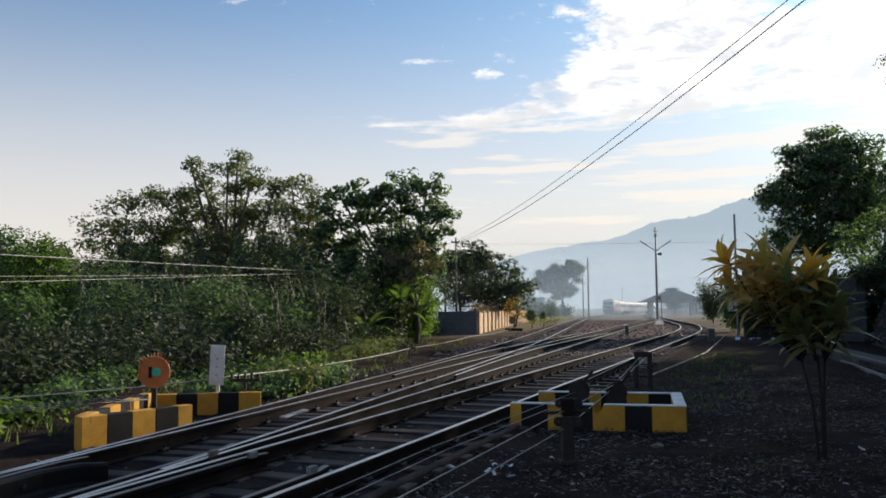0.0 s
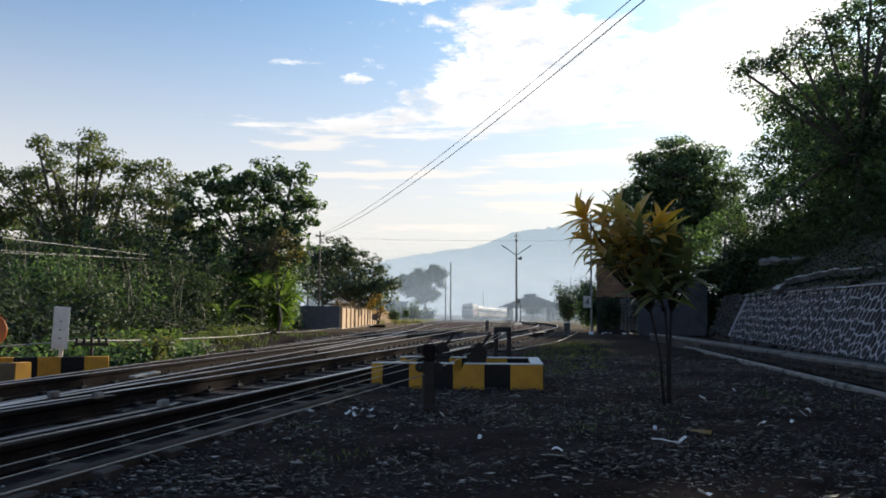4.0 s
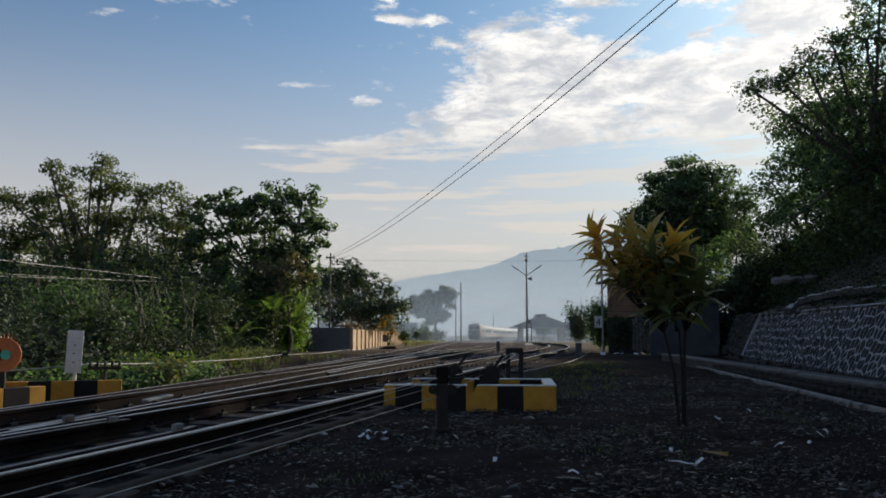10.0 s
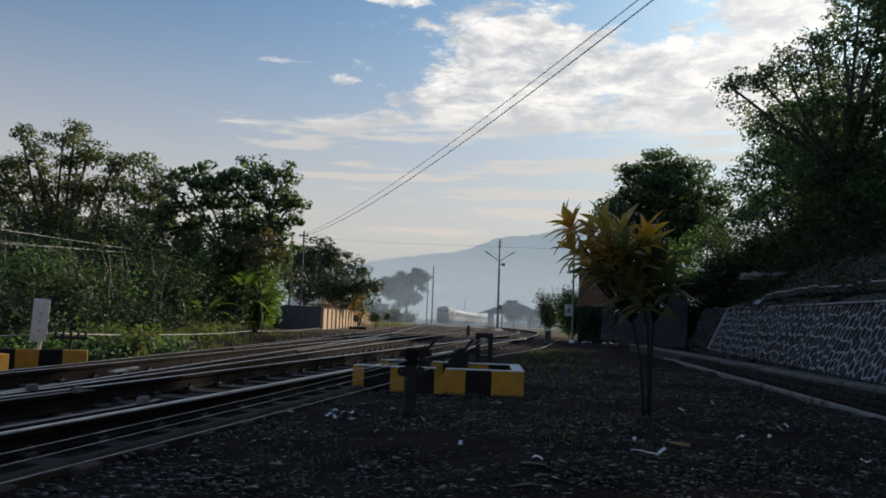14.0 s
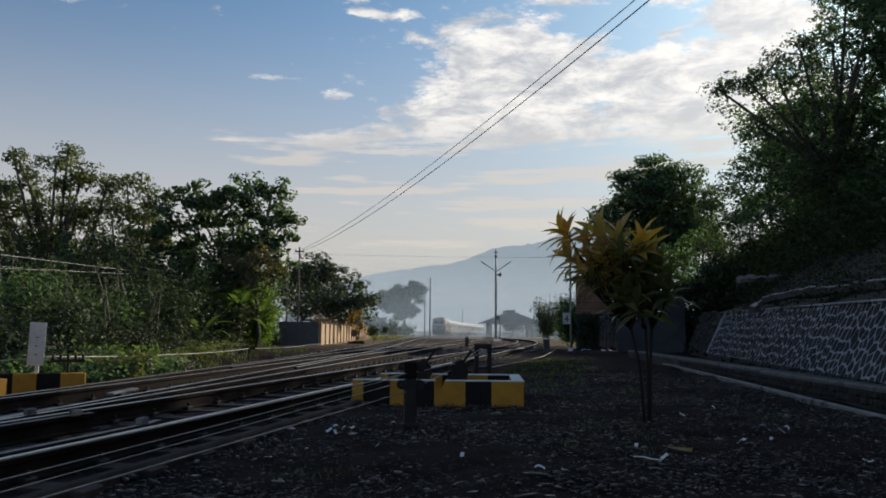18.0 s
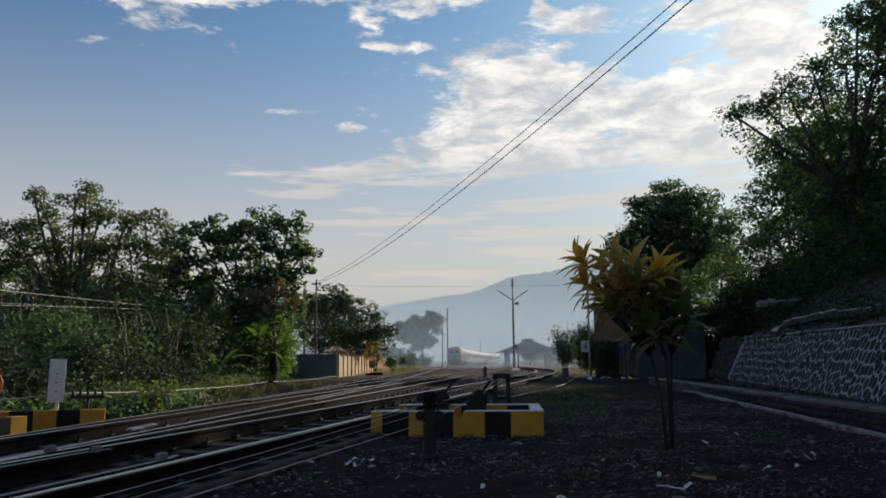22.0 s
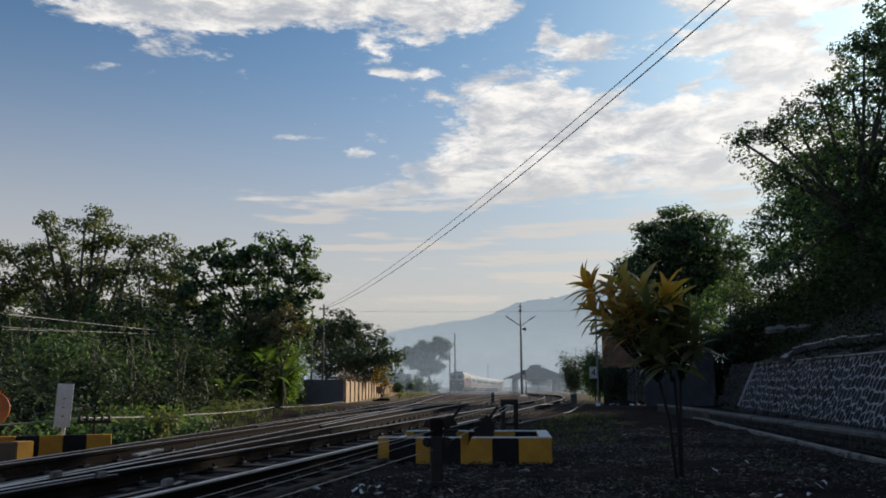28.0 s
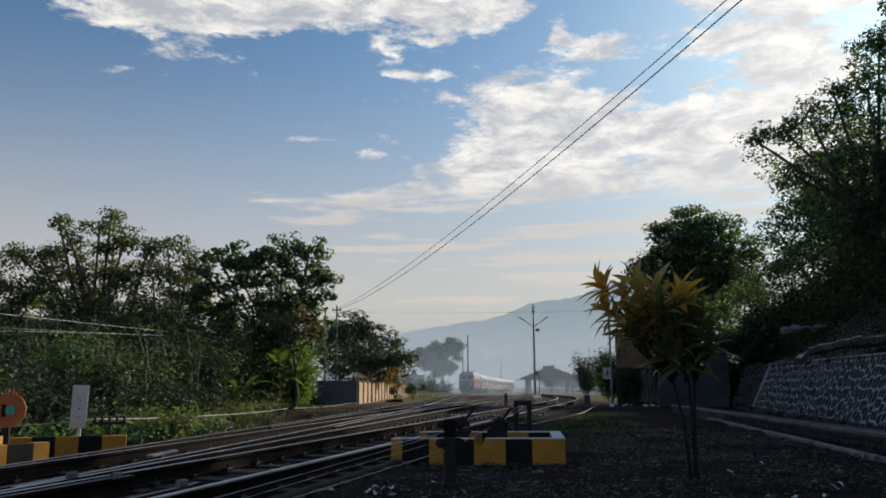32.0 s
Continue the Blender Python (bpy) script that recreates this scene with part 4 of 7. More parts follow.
def crank_stand(x, y, rz, label):
    """A triangular cast stand with a crank wheel."""
    e = thing("crank_stand", pose(x, y, 0, 0, 0, rz), label, "signal crank", "wire pulleys")
    for s in (-1, 1):
        pts = [(-0.19, 0.05 * s, 0.0), (0.2, 0.05 * s, 0.0), (0.06, 0.05 * s, 0.5), (-0.03, 0.05 * s, 0.44)]
        lo = [(p[0], p[1] - 0.008, p[2]) for p in pts]
        hi = [(p[0], p[1] + 0.008, p[2]) for p in pts]
        part("side_plate", Geo().add(lo + hi, [(0, 1, 2, 3), (7, 6, 5, 4), (0, 4, 5, 1), (1, 5, 6, 2), (2, 6, 7, 3), (3, 7, 4, 0)]), M["iron"], e)
    part("crank_wheel", Geo().disc((0.02, 0, 0.34), 0.13, 0.03, "Y", 22, 0, 0.03), M["iron"], e)
    part("base_plate", Geo().box((0, 0, 0.01), (0.48, 0.26, 0.05), bevel=0.01), M["iron"], e)
    part("lever", Geo().box((0, 0, 0), (0.035, 0.02, 0.24), bevel=0.004, m=pose(0.12, 0, 0.5, 0, 38, 0)), M["iron"], e)


def pulley_frame():
    e = thing("wire_gantry", pose(1.13, 14.7, 0, 0, 0, -8), "dark iron frame of two posts carrying wire pulleys", "signal frame", "wire pulleys")
    for s in (-1, 1):
        part("post", Geo().box((s * 0.11, 0, 0.28), (0.075, 0.08, 0.64), bevel=0.006), M["iron"], e)
    part("crossbar", Geo().box((0, 0, 0.575), (0.3, 0.09, 0.085), bevel=0.008), M["iron"], e)
    part("crossbar", Geo().box((0, 0, 0.2), (0.25, 0.06, 0.04), bevel=0.006), M["iron"], e)
    for dx in (-0.05, 0.05):
        part("pulley_wheel", Geo().disc((dx, 0, 0.47), 0.05, 0.03, "Y", 18, 0, 0.01), M["wire"], e, "worn bright pulley wheel")


pulley_post(-0.07, 7.62, 12, "rusty iron pulley post carrying signal wires beside the barrier")
crank_stand(0.02, 10.62, 0, "dark iron crank stand inside the striped enclosure")
crank_stand(0.47, 10.45, 10, "dark triangular iron crank stand inside the striped enclosure")
pulley_frame()


def signal_disc():
    e = thing("signal_disc", pose(-5.18, 9.75, 0, 0, 0, 12), "round orange-red slotted metal disc in the striped enclosure", "signal disc")
    part("plate", Geo().disc((0, 0, 0.62), 0.186, 0.012, "Y", 36), M["orange"], e)
    part("rim", Geo().disc((0, 0, 0.62), 0.196, 0.03, "Y", 36, 0, 0.176), M["orange"], e)
    part("slot", Geo().box((-0.045, -0.012, 0.62), (0.045, 0.012, 0.14), bevel=0.004), M["black"], e, "dark slot")
    # solid green disc in place of a hole with green behind it
    part("lens", Geo().disc((0.03, -0.013, 0.62), 0.055, 0.014, "Y", 18), M["green"], e, "green patch standing in for a see-through hole")
    part("stand", Geo().box((0, 0.02, 0.2), (0.06, 0.05, 0.48), bevel=0.006), M["iron"], e)
    for k in range(11):
        w = radians(35 + 11 * k)
        r = 0.25 + 0.02 * math.sin(5 * k)
        part("spike", Geo().tube([(0.19 * math.cos(w), 0, 0.62 + 0.19 * math.sin(w)), (r * math.cos(w), 0, 0.62 + r * math.sin(w))], [0.009, 0.002], 5), M["orange"], e, "thin orange spike on the rim")


def white_board():
    e = thing("notice_board", pose(-4.87, 10.85, 0, 0, 2.2, 8), "small upright white board on a thin post behind the barrier", "sign")
    part("board", Geo().box((0, 0, 0.635), (0.2, 0.014, 0.545), bevel=0.004), M["white"], e)
    part("post", Geo().box((0.02, 0.02, 0.16), (0.045, 0.03, 0.5), bevel=0.004), M["white"], e)
    for k in range(3):
        part("mark", Geo().box((0.0, -0.009, 0.5 + 0.11 * k), (0.03, 0.004, 0.012)), M["iron"], e, "small dark mark")


signal_disc(), white_board()


def wire(name, label, pts, r, material="wire", sag=0.0, steps=14, category="wire", group=""):
    """A wire through points, sagging between them."""
    out = []
    for i in range(len(pts) - 1):
        a, b = Vector(pts[i]), Vector(pts[i + 1])
        for k in range(steps):
            t = k / steps
            out.append(a.lerp(b, t) - Vector((0, 0, 4 * sag * (b - a).length * t * (1 - t))))
    out.append(Vector(pts[-1]))
    ob = part(name, Geo().tube(out, r, 5), M[material], smooth=True)
    return tagged(ob, label, category, group)


SW = "thin steel signal pull wire stretched along the track"
wire("signal_wire", SW, [(-3.35, -2, 0.11), (-1.30, 7.6, 0.12), (0.02, 10.62, 0.34)], 0.0042, sag=0.001, group="signal wires")
wire("signal_wire", SW, [(-3.18, -2, 0.10), (-1.16, 7.6, 0.10), (0.0, 10.60, 0.26)], 0.0042, sag=0.001, group="signal wires")
wire("signal_wire", SW, [(-2.03, -2, 0.52), (-0.1, 7.6, 0.46), (0.45, 10.4, 0.44), (1.07, 14.7, 0.52)], 0.0042, sag=0.001, group="signal wires")
wire("signal_wire", SW, [(-2.25, -2, 0.34), (-0.1, 7.6, 0.30), (0.4, 10.4, 0.36), (1.17, 14.7, 0.52)], 0.0042, sag=0.001, group="signal wires")
wire("signal_wire", SW, [(0.05, 10.62, 0.44), (0.95, 14.72, 0.5), (3.3, 26, 0.3)], 0.006, sag=0.001, group="signal wires")
wire("signal_wire", SW, [(1.2, 14.7, 0.2), (3.6, 24.5, 0.1), (6.3, 38, 0.08)], 0.012, sag=0.001, group="signal wires")
wire("signal_wire", "pale slack signal wire running past the bushes", [(-8.5, 7.0, 0.36), (-5.6, 10.1, 0.40), (-4.72, 11.1, 0.47), (-4.5, 15.5, 0.37), (-4.38, 22, 0.34), (-4.3, 34, 0.24), (-3.6, 46, 0.2)], 0.009, "pale_cable", sag=0.004, group="signal wires")
for _k in range(4):
    wire("signal_wire", "thin wires running into the striped enclosure", [(-8.5, 6.2 + 0.3 * _k, 0.18 + 0.02 * _k), (-5.35, 8.9 + 0.3 * _k, 0.34), (-5.15, 9.6, 0.3)], 0.004, sag=0.003, group="signal wires")


def left_stand(x, y, s, label):
    e = thing("wire_stand", pose(x, y, 0, 0, 0, 10), label, "signal pulley", "wire pulleys")
    part("post", Geo().tube([(0, 0, -0.05), (0, 0, 0.4 * s)], 0.02 * s, 8), M["iron"], e)
    part("crossarm", Geo().box((0, 0, 0.42 * s), (0.42 * s, 0.05, 0.04), bevel=0.006), M["iron"], e)
    for k in range(5):
        part("pulley_wheel", Geo().disc((-0.18 * s + 0.09 * s * k, 0, 0.47 * s), 0.04 * s, 0.025, "X", 14, 0, 0.008), M["iron"], e)


left_stand(-4.5, 11.0, 1.0, "dark iron wire stand with a row of small pulleys")
left_stand(-4.4, 22.0, 0.8, "dark iron wire stand beside the bushes")


def slab():
    e = thing("concrete_slab", pose(0.34, 3.08, 0, 0, 0, -13.5), "pale concrete chamber slab with a raised border", "concrete slab")
    part("base", Geo().box((1.3, -1.0, 0.015), (2.6, 2.0, 0.09), bevel=0.01), M["slab"], e)
    for c, s in (((1.3, -0.06, 0.075), (2.6, 0.12, 0.03)), ((0.07, -1.06, 0.075), (0.14, 1.88, 0.03)), ((2.53, -1.06, 0.075), (0.14, 1.88, 0.03))):
        part("border", Geo().box(c, s, bevel=0.008), M["slab"], e, "raised border strip")
    g = Geo().add([(0, 0.01, 0.06), (0, -2.0, 0.06), (-0.3, -2.0, -0.01), (-0.17, 0.02, -0.01), (0, 0.01, -0.05), (0, -2, -0.05)], [(0, 3, 2, 1), (0, 4, 3), (1, 2, 5), (3, 4, 5, 2), (0, 1, 5, 4)])
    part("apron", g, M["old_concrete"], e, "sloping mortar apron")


slab()


def white_plate():
    # straight plate in place of a check rail's bent end
    e = part("painted_plate", Geo().box((0, 0, 0.0), (0.08, 0.66, 0.025), bevel=0.006), M["pale_edge"])
    e.matrix_world = pose(-3.37, 9.78, 0.125, 1, 4, -6)
    tagged(e, "long pale plate standing in for a check rail's bent end", "plate")


white_plate()


# ---- right-hand bank ----
def kerb_line():
    pts = [(3.5 + 0.135 * y, y, 0.0) for y in (-2, 4, 10, 16, 22, 27)]
    prof = [(-0.032, -0.05), (-0.032, 0.03), (-0.02, 0.042), (0.022, 0.042), (0.032, 0.03), (0.032, -0.05)]
    tagged(part("path_kerb", Geo().sweep(prof, pts), M["kerb"]), "narrow whitewashed kerb along the cinder path", "kerb", kind="structure")
    pts = [(4.42 + 0.097 * y, y, 0.0) for y in (-2, 4, 10, 16, 22, 28)]
    prof = [(-0.11, -0.05), (-0.11, 0.185), (0.5, 0.20), (0.5, -0.05)]
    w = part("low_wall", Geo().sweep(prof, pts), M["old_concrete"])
    tagged(w, "low stained drain wall with a pale worn coping", "low wall", kind="structure")
    rng = random.Random(12)
    y = -2.0
    while y < 27.5:
        n = min(28.0, y + rng.uniform(1.1, 1.7))
        dz = rng.uniform(-0.008, 0.008)
        prof = [(-0.14, 0.187 + dz), (-0.14, 0.225 + dz), (-0.125, 0.24 + dz), (-0.05, 0.242 + dz), (-0.035, 0.228 + dz), (-0.035, 0.187 + dz)]
        part("coping_stone", Geo().sweep(prof, [(4.42 + 0.097 * y, y, 0.0), (4.42 + 0.097 * (n - 0.02), n - 0.02, 0.0)]), M["coping"], w, "pale worn coping piece")
        y = n
    lumps = []
    for k in range(5):
        g = Geo()
        for a in range(3):
            rad, dx = ((0.5, 0.0), (0.44, -0.5), (0.28, -0.85))[a]
            g.v += [(dx + rng.uniform(-0.12, 0.12), rad * math.cos(q * math.pi / 3.5) * rng.uniform(0.8, 1.2), rad * math.sin(q * math.pi / 3.5) * rng.uniform(0.8, 1.2)) for q in range(7)]
        g.f = [(a * 7 + q, a * 7 + (q + 1) % 7, a * 7 + 7 + (q + 1) % 7, a * 7 + 7 + q) for a in range(2) for q in range(7)] + [tuple(range(14, 21))]
        g.m = [0] * len(g.f)
        lumps.append(build("rubble_stone", g, M["rubble"]))
    y, k = 2.6, 0
    while y < 20 and k < 290:
        for z in (0.055, 0.14):
            ob = part("rubble_stone", lumps[k % 5], None, w)
            yy = y + rng.uniform(-0.03, 0.03)
            ob.matrix_world = Matrix.Translation((4.42 - 0.108 + 0.097 * yy, yy, z + rng.uniform(-0.012, 0.012))) @ Matrix.Diagonal((0.05, rng.uniform(0.12, 0.19), rng.uniform(0.075, 0.1), 1))
            k += 1
        y += 0.135


kerb_line()
WALL_A, WALL_B = Vector((5.0, 5.0, 0.2)), Vector((9.0, 26.0, 0.2))
WALL_UP = Vector((0.60, -0.1, 1.29))
WALL_NEAR = 0.86


def stone_wall():
    d = WALL_B - WALL_A
    length, u = d.length, d.normalized()
    n = WALL_UP.cross(u).normalized()
    if n.x > 0:
        n = -n
    e = thing("stone_wall", pose(0, 0, 0), "battered retaining wall of dark river stones in pale mortar", "retaining wall", kind="structure")
    a, b = WALL_A, WALL_B
    low = WALL_UP * WALL_NEAR
    g = Geo().add([a, b, b + WALL_UP, a + low, a - n * 0.4, b - n * 0.4, b + WALL_UP - n * 0.4, a + low - n * 0.4], [(0, 1, 2, 3), (7, 6, 5, 4), (3, 2, 6, 7), (0, 3, 7, 4), (1, 5, 6, 2), (0, 4, 5, 1)])
    part("mortar_face", g, M["mortar"], e, "pale mortar bed")
    g = Geo().tube([b + n * 0.02, b + WALL_UP + n * 0.03], 0.04, 6)
    part("end_strip", g, M["mortar"], e, "pale mortar end strip")
    rng = random.Random(4)
    up, h = WALL_UP.normalized(), WALL_UP.length
    step = 0.21
    rows, cols = int(h / step) + 1, int(length / step) + 1
    seeds = {(i, j): ((j + rng.uniform(0.08, 0.92)) * step, (i + rng.uniform(0.08, 0.92)) * step) for i in range(-2, rows + 2) for j in range(-2, cols + 2)}
    rest, count = Geo(), 0
    for j in range(cols, -1, -1):
        for i in range(-1, rows):
            s, t = seeds[i, j]
            if s < 0.1 or s > length - 0.1 or t > h * (WALL_NEAR + (1 - WALL_NEAR) * s / length) - 0.06 or t < -0.14:
                continue
            cell = [(s - step, t - step), (s + step, t - step), (s + step, t + step), (s - step, t + step)]
            for di in range(-2, 3):
                for dj in range(-2, 3):
                    q = seeds.get((i + di, j + dj))
                    if q is None or (di == 0 and dj == 0):
                        continue
                    nx, ny = q[0] - s, q[1] - t
                    lim = (nx * (q[0] + s) + ny * (q[1] + t)) / 2
                    cut = []
                    for k in range(len(cell)):
                        p0, p1 = cell[k], cell[(k + 1) % len(cell)]
                        d0, d1 = nx * p0[0] + ny * p0[1] - lim, nx * p1[0] + ny * p1[1] - lim
                        if d0 <= 0:
                            cut.append(p0)
                        if (d0 < 0) != (d1 < 0):
                            w = d0 / (d0 - d1)
                            cut.append((p0[0] + (p1[0] - p0[0]) * w, p0[1] + (p1[1] - p0[1]) * w))
                    cell = cut
            if len(cell) < 3:
                continue
            cx, cy = sum(q[0] for q in cell) / len(cell), sum(q[1] for q in cell) / len(cell)
            size = max(math.hypot(q[0] - cx, q[1] - cy) for q in cell)
            f1 = max(0.4, 1 - 0.031 / size)
            proud = rng.uniform(0.004, 0.013)
            rim = [a + u * (cx + (q[0] - cx) * f1) + up * (cy + (q[1] - cy) * f1) + n * 0.002 for q in cell]
            top = [a + u * (cx + (q[0] - cx) * f1 * 0.8) + up * (cy + (q[1] - cy) * f1 * 0.8) + n * proud for q in cell]
            k = len(cell)
            faces = [(q, (q + 1) % k, k + (q + 1) % k, k + q) for q in range(k)] + [tuple(range(k, 2 * k))]
            if count < 300 and 3.5 < s < 17.0:
                part("stone", Geo().add(rim + top, faces), M["stone"], e)
                count += 1
            else:
                rest.add(rim + top, faces)
    tagged(part("far_stones", rest, M["stone"], e), kind="stuff")


stone_wall()


def hill_height(x, y):
    """The bank over the wall."""
    f = (y - WALL_A.y) / (WALL_B.y - WALL_A.y)
    edge = WALL_A.x + (WALL_B.x - WALL_A.x) * f + 0.55
    k = x - edge
    rim = 0.2 + 1.24 * (WALL_NEAR + (1 - WALL_NEAR) * max(0.0, min(1.0, f)))
    if k <= 0:
        return rim if f <= 1.02 else -0.3
    z = rim + 0.36 * min(k, 1.1) + 6.7 * (1 - math.exp(-max(0.0, k - 1.1) / 8.0))
    if f > 1.02:
        g = max(0.0, 1 - (f - 1.02) / 0.9)
        z = -0.3 + (z + 0.3) * (0.35 * min(1.0, k / 3.0) + 0.65 * g) * min(1.0, k / 1.8)
    return z + 0.25 * noise.noise((x * 0.5, y * 0.5, 5)) + 0.1 * noise.noise((x * 2, y * 2, 8))


def make_hill():
    ys = np.concatenate([np.linspace(-14, 30, 60), np.linspace(31.5, 80, 24)])
    ks = np.concatenate([np.linspace(0, 6, 16), np.linspace(7, 46, 18)])
    g = Geo()
    for y in ys:
        edge = WALL_A.x + (WALL_B.x - WALL_A.x) * (y - WALL_A.y) / (WALL_B.y - WALL_A.y) + 0.5
        for k in ks:
            g.v.append((edge + k, y, hill_height(edge + k, y)))
    w = len(ks)
    g.f = [(i * w + j, i * w + j + 1, (i + 1) * w + j + 1, (i + 1) * w + j) for i in range(len(ys) - 1) for j in range(w - 1)]
    g.m = [0] * len(g.f)
    tagged(part("hillside", g, M["earth"], smooth=True), "steep dark earth bank overgrown with trees", "hillside", kind="structure")


make_hill()


def rock_mesh(rng, material):
    """An uneven lump, about one metre across."""
    g, w = Geo(), 7
    for ring, up in ((0.30, -0.42), (0.50, -0.12), (0.46, 0.2), (0.24, 0.42)):
        g.v += [(ring * math.cos(2 * math.pi * q / w) * rng.uniform(0.75, 1.2), ring * math.sin(2 * math.pi * q / w) * rng.uniform(0.75, 1.2), up + rng.uniform(-0.07, 0.07)) for q in range(w)]
    g.f = [(i * w + q, i * w + (q + 1) % w, i * w + w + (q + 1) % w, i * w + w + q) for i in range(3) for q in range(w)] + [tuple(range(w))[::-1], tuple(range(3 * w, 4 * w))]
    g.m = [0] * len(g.f)
    return build("rock", g, material)


def end_wall():
    e = thing("side_wall", pose(9.35, 33.6, 0.12, 0, 0, -4), "bare blue-grey plastered wall with a thin coping behind the croton", "wall", kind="structure")
    part("wall_face", Geo().box((0, 0, 1.05), (2.7, 0.22, 2.3), 0, 0.015), M["plaster"], e)
    part("coping", Geo().box((0, -0.02, 2.235), (2.78, 0.32, 0.07), 0, 0.012), M["coping"], e, "pale thin coping")


def rubble_slope():
    """Bare dark rocks where the mortared wall ends."""
    rng = random.Random(31)
    e = thing("rubble_slope", pose(0, 0, 0), "steep slope of dark bare rocks past the end of the stone wall", "rocks", kind="structure")
    b = WALL_B + Vector((0.06, 0.0, 0.0))
    d = (WALL_B - WALL_A).normalized()
    g = Geo()
    for s in (0.0, 2.8, 5.6):
        p = b + d * s
        g.v += [p + Vector((0.1, 0, -0.4)), p + Vector((0.12, 0, 0.0)), p + WALL_UP * 0.95 + Vector((0.15, 0, 0)), p + WALL_UP * 1.25 + Vector((1.6, 0, 0)), p + Vector((1.8, 0, -0.4))]
    g.f = [(i * 5 + k, i * 5 + (k + 1) % 5, i * 5 + 5 + (k + 1) % 5, i * 5 + 5 + k) for i in range(2) for k in range(5)] + [(0, 1, 2, 3, 4), (14, 13, 12, 11, 10)]
    g.m = [0] * len(g.f)
    part("earth_core", g, M["earth"], e)
    shapes = [rock_mesh(rng, M["rubble"]) for _ in range(6)]
    for k in range(240):
        s, t = rng.uniform(0.0, 5.7), rng.uniform(-0.02, 1.02)
        p = b + d * s + Vector((0.12, 0, 0)) + WALL_UP * t * 0.97
        ob = part("rock", shapes[k % 6], None, e)
        q = rng.uniform(0.14, 0.34)
        ob.matrix_world = Matrix.Translation(p) @ pose(0, 0, 0, rng.uniform(-40, 40), rng.uniform(-40, 40), rng.uniform(0, 360)).to_3x3().to_4x4() @ Matrix.Diagonal((q * 1.2, q, q * 0.8, 1))


def bank_edging():
    """A broken edging, its top painted pale as skylit, that climbs from the wall top and runs along the terrace."""
    rng = random.Random(17)
    pts = [(8.40, 20.95, 1.47), (8.55, 20.98, 1.58), (8.74, 20.9, 1.71), (8.90, 20.5, 1.79), (8.86, 19.6, 1.81), (8.72, 18.5, 1.81), (8.56, 17.6, 1.80), (8.42, 16.8, 1.78), (8.2, 15.4, 1.76), (7.95, 13.8, 1.73)]
    e = thing("bank_edging", pose(0, 0, 0), "broken edging stones along the terrace, tops painted pale as skylit", "edging", kind="structure")
    for i in range(len(pts) - 1):
        a, b = Vector(pts[i]), Vector(pts[i + 1])
        dz = rng.uniform(-0.015, 0.02)
        prof = [(-0.12, -0.13), (-0.13, -0.02 + dz), (-0.10, 0.03 + dz), (0.09, 0.035 + dz), (0.12, 0.0 + dz), (0.14, -0.13)]
        part("edging_stone", Geo().sweep(prof, [a, a.lerp(b, 0.5) + Vector((rng.uniform(-0.03, 0.03), 0, rng.uniform(-0.02, 0.02))), a.lerp(b, 0.97)], [0, 0, 1, 1, 0, 0]), [M["old_concrete"], M["pale_edge"]], e)


end_wall(), rubble_slope(), bank_edging()


# ---- trees and bushes along the left side ----
LEFT = "trees along the line"
tree("tree", "tall airy tree with open spreading crown and forked limbs", -14.7, 34, -0.3, [
    (-0.1, 0, 7.9, 0.8, 0.4), (0.35, 0, 8.35, 0.45, 0.22), (-1.55, 0, 7.75, 0.55, 0.28), (-1.9, 0.1, 8.15, 0.3, 0.15), (-3.4, 0, 6.7, 0.8, 0.35), (2.0, 0, 6.9, 0.7, 0.4), (-0.8, 0, 6.0, 0.9, 0.5), (-1.9, 0.2, 5.6, 0.9, 0.5), (0.9, 0.2, 6.0, 0.8, 0.5), (-0.2, 0, 4.4, 1.1, 0.6), (-3.0, 0.3, 3.2, 1.1, 0.7), (0.5, 0.1, 6.9, 0.8, 0.5), (-3.2, 0, 4.2, 1.2, 0.8), (1.5, 0, 4.2, 1.2, 0.8), (-0.3, 0.3, 5.3, 0.9, 0.6), (-1.25, 0.3, 6.9, 1.1, 0.6), (1.1, -0.2, 7.4, 0.9, 0.5), (-2.4, 0, 6.4, 1.1, 0.6), (0.35, 0.4, 6.1, 1.0, 0.5),
    (-2.7, 0.3, 5.2, 1.2, 0.8), (-1.0, 0.6, 4.7, 1.1, 0.7), (1.3, 0.3, 5.4, 1.0, 0.6), (0.3, -0.4, 3.4, 1.2, 0.7), (-1.9, -0.2, 3.3, 1.2, 0.8)],
    2.6, 0.2, 0.15, "leaf_olive", 11, per=12.0, leaves=44, clump=0.25, group=LEFT)
tree("tree", "slender olive-green tree with a loose rounded crown", -11.9, 34.5, -0.3, [
    (-0.2, 0, 7.1, 0.8, 0.5), (0.7, 0.2, 6.5, 0.9, 0.6), (-0.8, 0, 6.0, 0.9, 0.5), (0.3, 0.2, 5.4, 1.1, 0.6), (-0.5, 0, 4.2, 1.2, 0.7), (0.9, 0, 4.6, 0.9, 0.7), (0.1, 0, 3.0, 1.3, 0.8)],
    2.4, 0.15, 0.15, "leaf_olive", 12, per=13, leaves=44, clump=0.25, group=LEFT)
